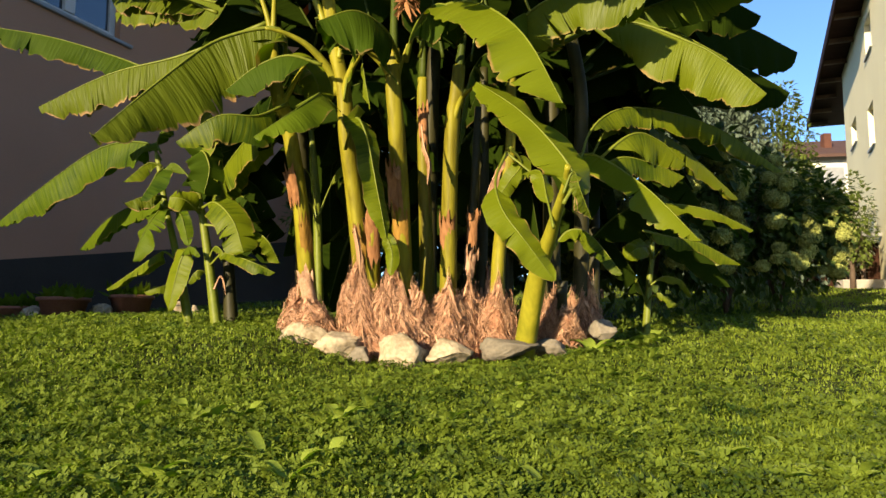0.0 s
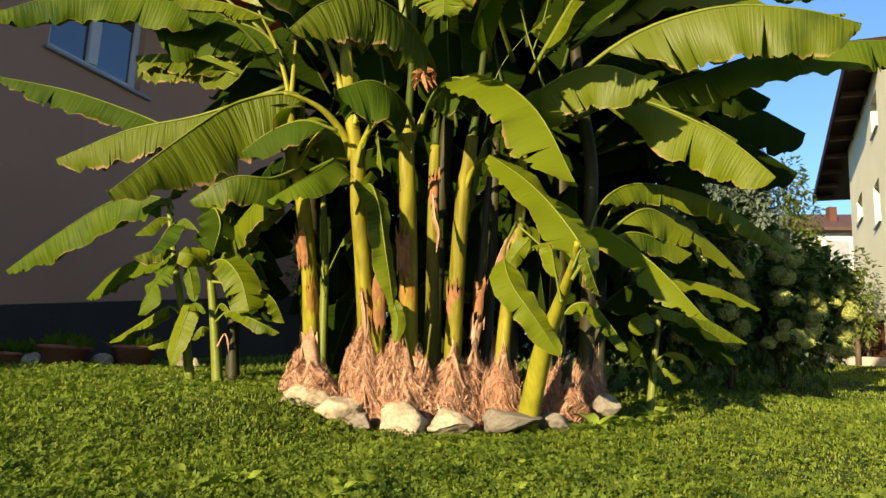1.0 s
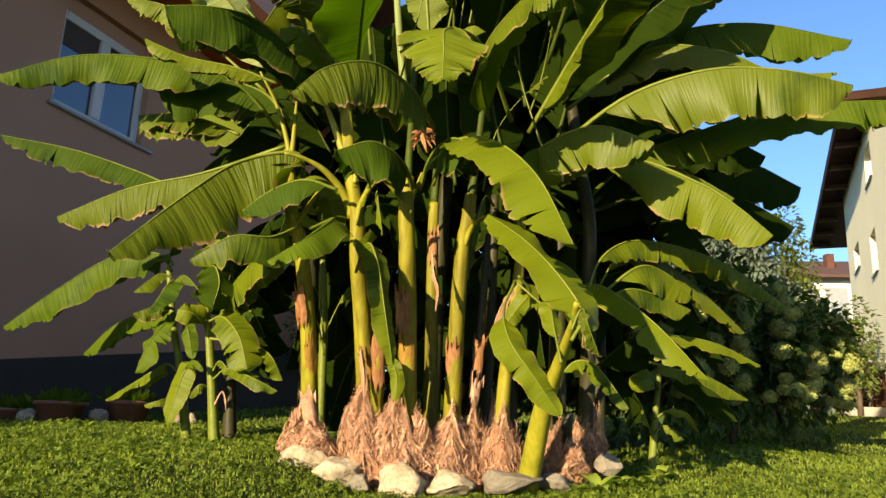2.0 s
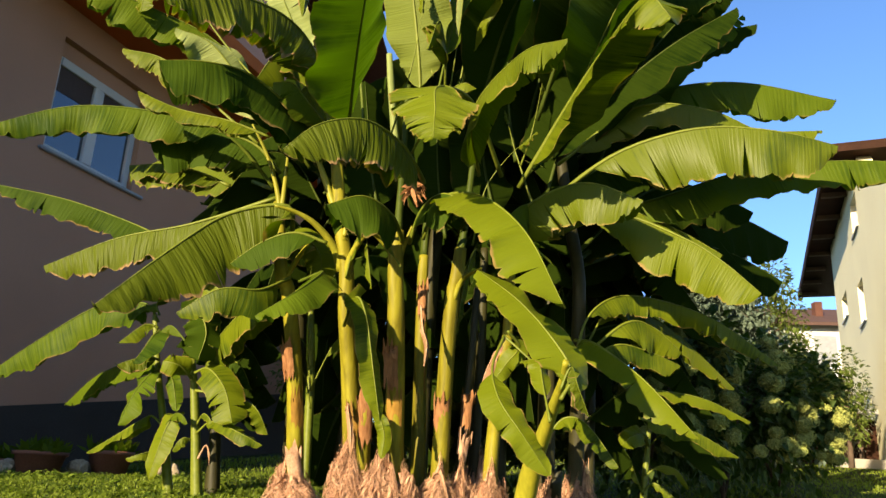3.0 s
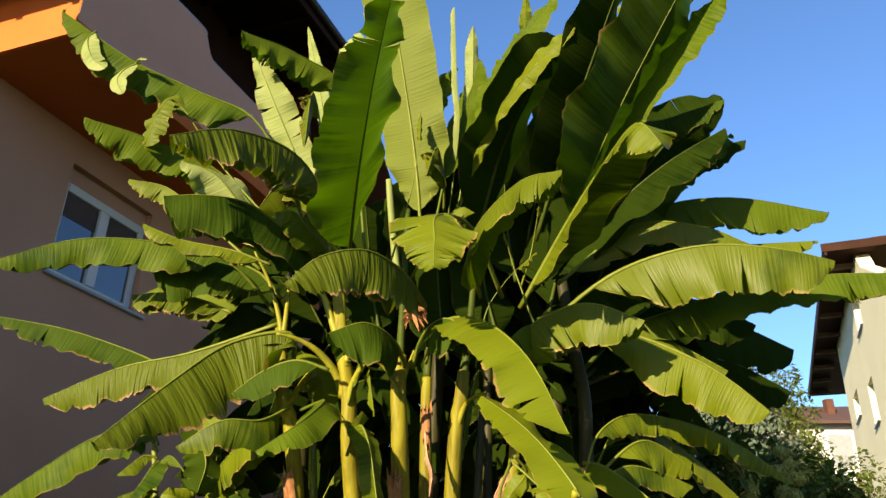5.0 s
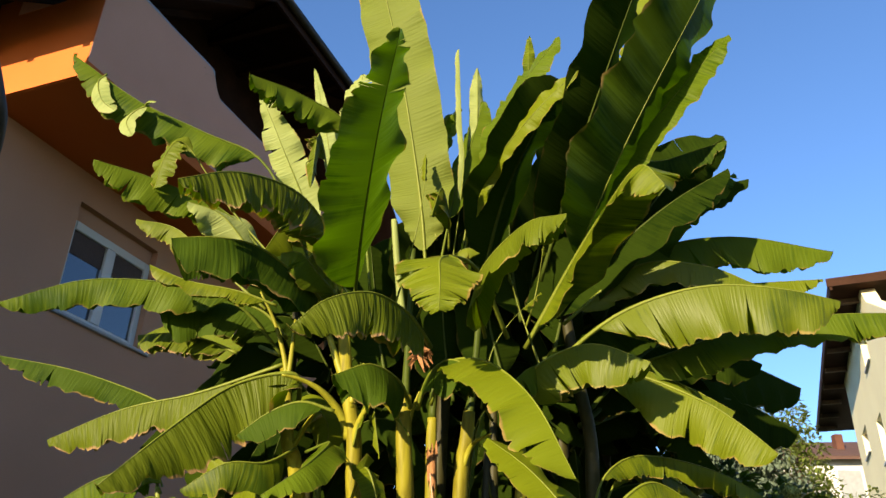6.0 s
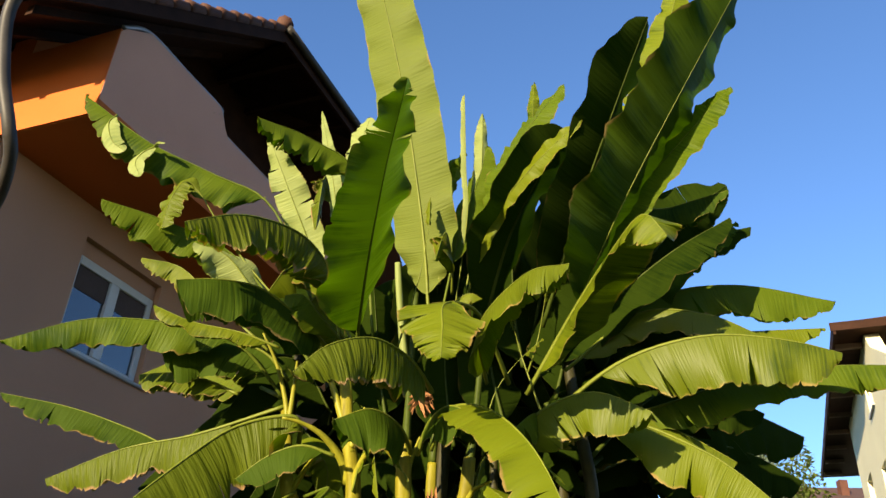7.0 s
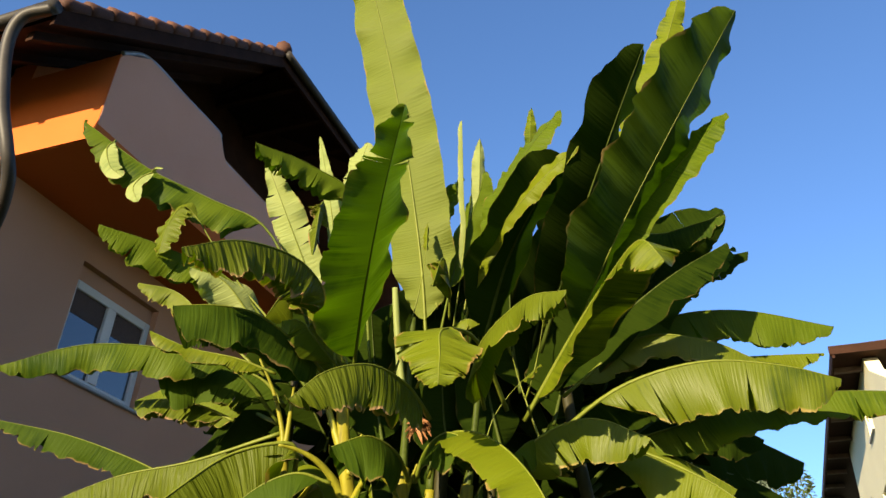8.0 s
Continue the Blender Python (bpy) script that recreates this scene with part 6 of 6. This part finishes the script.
def foliage(bm, rnd, centre, size, count, length, droop=0.3):
    """Pointed leaves in a cloud, each a folded blade of four faces."""
    uvl = bm.loops.layers.uv.get("blade") or bm.loops.layers.uv.new("blade")
    for _ in range(count):
        d = Vector((rnd.gauss(0, 1), rnd.gauss(0, 1), rnd.gauss(0, 1))).normalized()
        c = Vector(centre) + Vector((d.x * size[0], d.y * size[1], d.z * size[2])) * rnd.uniform(0.55, 1.05)
        aim = (d + Vector((rnd.uniform(-0.7, 0.7), rnd.uniform(-0.7, 0.7), rnd.uniform(-0.6, 0.5) - droop))).normalized()
        up = (Vector((0, 0, 1)) + d * 0.6 + Vector((rnd.uniform(-0.4, 0.4), rnd.uniform(-0.4, 0.4), 0))).normalized()
        s = aim.cross(up).normalized()
        n = s.cross(aim)
        ln = length * rnd.uniform(0.6, 1.2)
        w = ln * 0.3
        v = [bm.verts.new(q) for q in (c, c + aim * ln * 0.45 + s * w + n * w * 0.3, c + aim * ln - n * ln * 0.12, c + aim * ln * 0.45 - s * w + n * w * 0.3, c + aim * ln * 0.5)]
        for q in ((0, 1, 4), (1, 2, 4), (2, 3, 4), (3, 0, 4)):
            f = bm.faces.new([v[i] for i in q])
            for loop, i in zip(f.loops, q):
                loop[uvl].uv = ((0, 0), (0.4, 0.8), (1, 0), (0.4, -0.8), (0.5, 0))[i]


def bloom(bush, at, r, seed):
    """A round flower head of many small florets."""
    rnd = random.Random(seed)
    bm = bmesh.new()
    for k in range(150):
        z = 1 - 2 * (k + 0.5) / 150
        a = k * 2.39996 + rnd.uniform(-0.25, 0.25)
        z = min(max(z + rnd.uniform(-0.09, 0.09), -0.999), 0.999)
        d = Vector((math.sqrt(1 - z * z) * math.cos(a), math.sqrt(1 - z * z) * math.sin(a), z))
        c = Vector(at) + Vector((d.x, d.y, d.z * 0.85)) * r * rnd.uniform(0.84, 1.12)
        s = (d.orthogonal() + d * rnd.uniform(-0.4, 0.4)).normalized() * r * 0.14
        t = d.cross(s)
        v = [bm.verts.new(q) for q in (c + s, c + t, c - s, c - t, c - d * 0.012)]
        for i in range(4):
            bm.faces.new((v[i], v[(i + 1) % 4], v[4]))
    bmesh.ops.create_icosphere(bm, subdivisions=1, radius=r * 0.88, matrix=Matrix.Translation(at))
    part("flower_head", bm, HYD_BLOOM, bush, "greenish-cream round flower head")


def hydrangea(x, y, size, seed, label):
    rnd = random.Random(seed)
    base = ground_z(x, y)
    bush = thing("hydrangea_bush", (x, y, base), label, "shrub", "flowering shrubs behind the bananas")
    bm = bmesh.new()
    for k in range(9):
        a = rnd.uniform(0, 6.28)
        q = Vector((x, y, base - 0.03))
        tube(bm, [q, q + Vector((math.cos(a) * 0.2, math.sin(a) * 0.2, size[2] * 0.8)), q + Vector((math.cos(a) * size[0] * 0.7, math.sin(a) * size[1] * 0.7, size[2] * 1.6))], [0.014, 0.006], 5, 5)
    tagged(part("branch", bm, BARK, bush), kind="stuff")
    bm = bmesh.new()
    clumps = [(Vector((x, y, base + size[2])), size)]
    for k in range(12):
        a, e = rnd.uniform(0, 6.28), rnd.uniform(-0.5, 1.0)
        clumps.append((Vector((x + math.cos(a) * size[0] * 0.7, y + math.sin(a) * size[1] * 0.7, base + size[2] * (1 + 0.6 * e))), (size[0] * 0.42, size[1] * 0.42, size[2] * 0.38)))
    foliage(bm, rnd, *clumps[0], 900, 0.13)
    for c, s in clumps[1:]:
        foliage(bm, rnd, c, s, 230, 0.13)
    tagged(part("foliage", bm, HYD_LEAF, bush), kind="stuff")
    for k in range(78):
        a, e = rnd.uniform(3.0, 7.2), rnd.uniform(-0.55, 0.95)
        c = Vector((x + math.cos(a) * size[0] * 1.02 * math.cos(e), y + math.sin(a) * size[1] * 1.02 * math.cos(e), base + size[2] * (1 + 0.98 * math.sin(e))))
        bloom(bush, c, rnd.uniform(0.065, 0.105), seed * 100 + k)


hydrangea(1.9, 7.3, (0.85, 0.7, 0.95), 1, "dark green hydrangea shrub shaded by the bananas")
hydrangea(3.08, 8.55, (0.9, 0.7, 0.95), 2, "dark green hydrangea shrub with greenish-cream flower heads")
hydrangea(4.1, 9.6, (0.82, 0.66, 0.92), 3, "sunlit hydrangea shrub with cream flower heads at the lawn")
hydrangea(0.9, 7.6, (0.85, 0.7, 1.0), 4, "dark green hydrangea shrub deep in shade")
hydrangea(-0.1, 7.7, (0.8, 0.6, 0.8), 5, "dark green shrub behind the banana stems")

# ---- trees and shrubs further off ----
CONIFER = blade_material("spruce_needles", (0.0315, 0.0476, 0.0336), (0.0735, 0.098, 0.07), (0.1, 0.1, 0.06), (0.2, 0.25, 0.15), 0.6)
BUSH = blade_material("garden_leaf", (0.0234, 0.039, 0.00728), (0.0624, 0.0832, 0.0156), (0.14, 0.13, 0.03), (0.5, 0.6, 0.15), 0.5)
BUSH_GREY = blade_material("silvery_leaf", (0.084, 0.09, 0.066), (0.192, 0.198, 0.15), (0.2, 0.18, 0.1), (0.3, 0.3, 0.2), 0.6)


def conifer(x, y, height, spread, seed):
    rnd = random.Random(seed)
    base = ground_z(x, y)
    tree = thing("spruce_tree", (x, y, base), "grey-green weeping spruce behind the shrubs", "tree")
    part("trunk", tube(bmesh.new(), [(x, y, base - 0.1), (x + 0.05, y, base + height * 0.5), (x, y, base + height)], [0.16, 0.1, 0.02], 10, 8), BARK, tree)
    bm, limbs = bmesh.new(), bmesh.new()
    for k in range(80):
        h = (k + 0.5) / 80
        a = k * 2.4
        r = spread * (1 - h) ** 0.8 * rnd.uniform(0.75, 1.1) + 0.12
        q = Vector((x, y, base + 0.3 + h * (height - 0.35)))
        d = Vector((math.cos(a), math.sin(a), -0.12))
        tube(limbs, [q, q + d * r * 0.6 + Vector((0, 0, 0.05)), q + d * r - Vector((0, 0, 0.12 * r))], [0.015, 0.004], 3, 4)
        for j in range(7):
            s = 0.25 + 0.75 * j / 6
            foliage(bm, rnd, q + d * r * s - Vector((0, 0, 0.1 * s)), (0.15, 0.15, 0.18), 42, 0.13, 0.9)
    tagged(part("limb", limbs, BARK, tree), kind="stuff")
    tagged(part("crown", bm, CONIFER, tree), kind="stuff")


def leafy(x, y, height, radius, seed, mat, label, count=2600, length=0.12, name="shrub", trunk=0.3):
    rnd = random.Random(seed)
    base = ground_z(x, y)
    tree = thing(name, (x, y, base), label, name.replace("_", " "))
    limbs, bm = bmesh.new(), bmesh.new()
    p = Vector((x, y, base - 0.05))
    tube(limbs, [p, p + Vector((0.03, 0, height * 0.5)), p + Vector((0, 0.05, height * 0.9))], [0.05 + 0.02 * radius, 0.02], 8, 7)
    for k in range(16):
        a, h = k * 2.4, trunk + (1 - trunk) * (k + 0.5) / 16
        r = radius * math.sin(math.pi * (0.15 + 0.8 * (h - trunk) / (1 - trunk))) * rnd.uniform(0.6, 1)
        e = p + Vector((math.cos(a) * r * 0.8, math.sin(a) * r * 0.8, height * h))
        tube(limbs, [p + Vector((0, 0, height * h * 0.6)), (p + Vector((0, 0, height * h * 0.75)) + e) / 2, e], [0.016, 0.005], 4, 5)
        foliage(bm, rnd, e, (radius * 0.42, radius * 0.42, height * 0.14), count // 16, length)
    tagged(part("limb", limbs, BARK, tree), kind="stuff")
    tagged(part("crown", bm, mat, tree), kind="stuff")


conifer(5.85, 15.6, 5.2, 1.5, 3)
conifer(4.9, 15.2, 4.2, 1.3, 4)
leafy(7.35, 16.5, 4.1, 0.7, 5, BUSH, "leafy green shrub before the neighbouring houses", 3200)
leafy(8.1, 17.2, 2.75, 0.7, 7, BUSH, "sunlit green garden shrub beside the terrace", 1500)
leafy(8.75, 16.7, 2.3, 0.6, 8, BUSH, "green garden shrub near the terrace rail", 1300)
leafy(9.3, 17.9, 1.7, 0.6, 9, BUSH_GREY, "silvery-leaved shrub over the terrace rail", 1500, 0.09)
leafy(10.3, 18.2, 1.9, 0.7, 10, BUSH_GREY, "silvery-leaved shrub beside the cream house", 1500, 0.09)
leafy(-1.6, 12.5, 2.6, 1.1, 13, BUSH, "dark green shrub beside the apricot house")
leafy(0.4, 13.0, 3.2, 1.3, 14, BUSH, "dark green shrub behind the banana clump")
leafy(2.6, 13.0, 3.2, 1.3, 15, BUSH, "dark green shrub behind the flower heads")

# terrace of the cream house
terrace = thing("terrace", (10, 18, 1.3), "raised garden terrace with a grey rail and concrete kerb", "terrace")
part("kerb", box(bmesh.new(), (8.6, 16.8, 1.0), (12.5, 17.2, 1.42)), CONCRETE, terrace, "pale concrete kerb")
bm = box(bmesh.new(), (8.0, 17.3, 2.42), (13, 17.42, 2.52))
bmesh.ops.bevel(bm, geom=bm.edges[:], offset=0.015, segments=1, affect="EDGES")
part("rail", bm, ZINC, terrace, "grey metal rail")
for x in (8.2, 9.35, 10.5):
    part("post", tube(bmesh.new(), [(x, 17.36, 1.1), (x, 17.36, 1.8), (x, 17.36, 2.43)], [0.05, 0.05], 3, 8), DARKWOOD, terrace)
part("back_board", box(bmesh.new(), (8.1, 17.9, 1.1), (13, 17.95, 2.35)), TIMBER, terrace, "dark timber boards")

# ---- grass and clover ----
GRASS = blade_material("grass_blade", (0.031, 0.056, 0.0051), (0.099, 0.129, 0.013), (0.2, 0.17, 0.04), (0.5, 0.65, 0.1), 0.5)
CLOVER = blade_material("clover_leaf", (0.012, 0.026, 0.0024), (0.070, 0.095, 0.0098), (0.12, 0.15, 0.03), (0.5, 0.65, 0.1), 0.5)
gen = np.random.default_rng(4)


def heights(x, y):
    return np.array([ground_z(a, b) for a, b in zip(x, y)])


def in_bed(x, y):
    return ((x - 0.08) / 0.93) ** 2 + ((y - 5.5) / 0.82) ** 2 < 1


def patchy(x, y):
    return 0.5 + 0.25 * np.sin(2.1 * x + 1.3 * np.sin(1.7 * y)) + 0.25 * np.sin(2.7 * y + 1.9 * np.sin(1.4 * x))


def sheet_mesh(name, verts, faces, uvs, mat, label, category):
    me = bpy.data.meshes.new(name)
    me.from_pydata(verts.tolist(), [], faces.tolist())
    layer = me.uv_layers.new(name="blade")
    layer.data.foreach_set("uv", uvs[faces.ravel()].astype(np.float32).ravel())
    me.materials.append(mat)
    return tagged(new(name, me), label, category, kind="stuff")


def spread(count, y0, y1):
    """Places on the lawn, denser towards the eye."""
    y = y0 * (y1 / y0) ** gen.random(count)
    x = (gen.random(count) - 0.5) * (1.35 * y + 0.8) * (1 + 0.55 * gen.random(count) ** 4)
    y = y - 0.9 * gen.random(count) ** 5
    return on_lawn(x, y)


def on_lawn(x, y):
    keep = ~in_bed(x, y) & (x > -4.1 + 0.37 * (y - 7.9))
    return x[keep], y[keep]


def around(count):
    """Places on the wider lawn beside and behind the eye, thinning outwards."""
    r, a = 1.0 + 10.0 * gen.random(count) ** 0.8, gen.random(count) * 6.283
    x, y = 0.3 + r * np.cos(a), 1.5 + r * np.sin(a)
    keep = (np.abs(x) > 0.675 * y + 0.4) | (y < 1.9)
    return on_lawn(x[keep], y[keep])


def grass(places, tall):
    x, y = places
    n = len(x)
    z = heights(x, y)
    a, lean = gen.random(n) * 6.283, 0.15 + 0.9 * gen.random(n)
    h = tall * (0.4 + 0.9 * gen.random(n)) * (0.7 + 0.6 * patchy(x, y))
    w = (0.0016 + 0.0022 * gen.random(n)) * (1 + 0.12 * np.hypot(x, y))
    cx, cy = np.cos(a), np.sin(a)
    dx, dy = np.cos(a + 1.57), np.sin(a + 1.57)
    low = np.stack([x, y, z - 0.005], 1)
    mid = low + np.stack([dx * h * lean * 0.35, dy * h * lean * 0.35, h * 0.6], 1)
    top = low + np.stack([dx * h * lean, dy * h * lean, h * (1.0 - 0.25 * lean)], 1)
    s = np.stack([cx * w, cy * w, 0 * w], 1)
    verts = np.stack([low - s, low + s, mid + s * 0.8, mid - s * 0.8, top], 1).reshape(-1, 3)
    i = 5 * np.arange(n)[:, None]
    faces = np.concatenate([i + [0, 1, 2], i + [0, 2, 3], i + [3, 2, 4]], 1).reshape(-1, 3)
    u = gen.random(n)[:, None] * 3
    uvs = np.stack([np.repeat(u, 5, 1), np.tile([0.0, 0.0, 0.3, 0.3, 0.6], (n, 1))], 2).reshape(-1, 2)
    sheet_mesh("grass", verts, faces, uvs, GRASS, "short green grass blades of the lawn", "grass")


def clover(count, y0, y1, size):
    x, y = spread(count, y0, y1)
    keep = gen.random(len(x)) < np.clip(1.25 * patchy(x, y) + 0.25 - 0.10 * x, 0.12, 1)
    x, y = x[keep], y[keep]
    n = len(x)
    z = heights(x, y) + 0.008 + 0.035 * gen.random(n) * patchy(x * 1.7, y * 1.3) + 0.045 * patchy(x * 8.3, y * 7.1) * patchy(y * 5.7, x * 6.1)
    a0 = gen.random(n) * 6.283
    tx, ty = 0.5 * gen.normal(size=n), 0.5 * gen.normal(size=n) + 0.15
    r = size * (0.55 + 0.7 * gen.random(n))
    out, uv, fs = [], [], []
    for k in range(3):
        a = a0 + 2.094 * k
        d, s = (np.cos(a), np.sin(a)), (-np.sin(a), np.cos(a))

        def at(f, g, up):
            px, py = d[0] * r * f + s[0] * r * g, d[1] * r * f + s[1] * r * g
            return np.stack([x + px, y + py, z + px * tx + py * ty + up * r], 1)
        out.append(np.stack([at(0, 0, 0), at(0.6, 0.52, 0.16), at(1.0, 0.22, 0.05), at(0.9, 0, 0.0), at(1.0, -0.22, 0.05), at(0.6, -0.52, 0.16)], 1))
    verts = np.concatenate(out, 1).reshape(-1, 3)
    i = 18 * np.arange(n)[:, None]
    tri = [[6 * k + q for q in f] for k in range(3) for f in ((0, 3, 1), (1, 3, 2), (0, 5, 3), (3, 5, 4))]
    faces = np.concatenate([i + f for f in tri], 1).reshape(-1, 3)
    u = gen.random(n)[:, None] * 3
    uvs = np.stack([np.repeat(u, 18, 1), np.tile([0.0, 0.5, 0.6, 0.2, 0.6, 0.5] * 3, (n, 1))], 2).reshape(-1, 2)
    sheet_mesh("clover", verts, faces, uvs, CLOVER, "patches of green clover in the lawn", "clover")


grass(spread(115000, 1.9, 6.5), 0.036)
grass(spread(70000, 6.0, 20.0), 0.045)
grass(around(120000), 0.045)
clover(84000, 1.9, 9.5, 0.0138)


WEED = blade_material("weed_leaf", (0.07, 0.11, 0.01), (0.15, 0.19, 0.025), (0.16, 0.15, 0.04), (0.5, 0.7, 0.12), 0.5)


def weed(x, y, size, seed):
    """A flat rosette of broad lawn-weed leaves."""
    rnd = random.Random(seed)
    bm = bmesh.new()
    uvl = bm.loops.layers.uv.new("blade")
    z = ground_z(x, y) + 0.005
    crown = bm.verts.new((x, y, z - 0.004))
    for k in range(rnd.randint(4, 8)):
        a, ln = k * 2.4 + rnd.uniform(-0.3, 0.3), size * rnd.uniform(0.6, 1.1)
        d = Vector((math.cos(a), math.sin(a), 0))
        s = Vector((-d.y, d.x, 0))
        up = rnd.uniform(0.35, 1.1)
        rows = []
        for i in range(6):
            t = i / 5
            c = Vector((x, y, z)) + d * ln * t * (1 - 0.2 * up) + Vector((0, 0, ln * (up * t - 0.55 * t * t)))
            w = ln * 0.2 * math.sin(math.pi * (0.08 + 0.88 * t)) * (1 + 0.2 * math.sin(9 * t + k))
            rows.append([(t, v, bm.verts.new(c + s * w * v + Vector((0, 0, abs(v) * w * 0.35)))) for v in (-1, 0, 1)])
        for j in range(2):
            bm.faces.new((crown, rows[0][j][2], rows[0][j + 1][2]))
        for r0, r1 in zip(rows, rows[1:]):
            for j in range(2):
                q = (r0[j], r0[j + 1], r1[j + 1], r1[j])
                f = bm.faces.new([e[2] for e in q])
                f.smooth = True
                for loop, e in zip(f.loops, q):
                    loop[uvl].uv = (e[0] + seed, e[1] * 0.6)
    tagged(part("lawn_weed", bm, WEED), "broad-leaved green weed growing in the lawn", "weed", "weeds in the lawn")


rnd = random.Random(8)
for k in range(230):
    y = 2.1 * (7.0 / 2.1) ** (rnd.random() ** 1.4)
    x = rnd.uniform(-0.55, 0.55) * y
    if ((x - 0.08) / 0.95) ** 2 + ((y - 5.5) / 0.9) ** 2 > 1:
        weed(x, y, rnd.choice((0.05, 0.06, 0.07, 0.09, 0.12)), k)
for k, (x, y) in enumerate(((1.08, 4.95), (1.25, 5.1), (1.42, 5.35), (0.92, 4.85), (-1.03, 3.2), (-0.88, 3.0))):
    weed(x, y, 0.2 if k < 4 else 0.14, 100 + k)
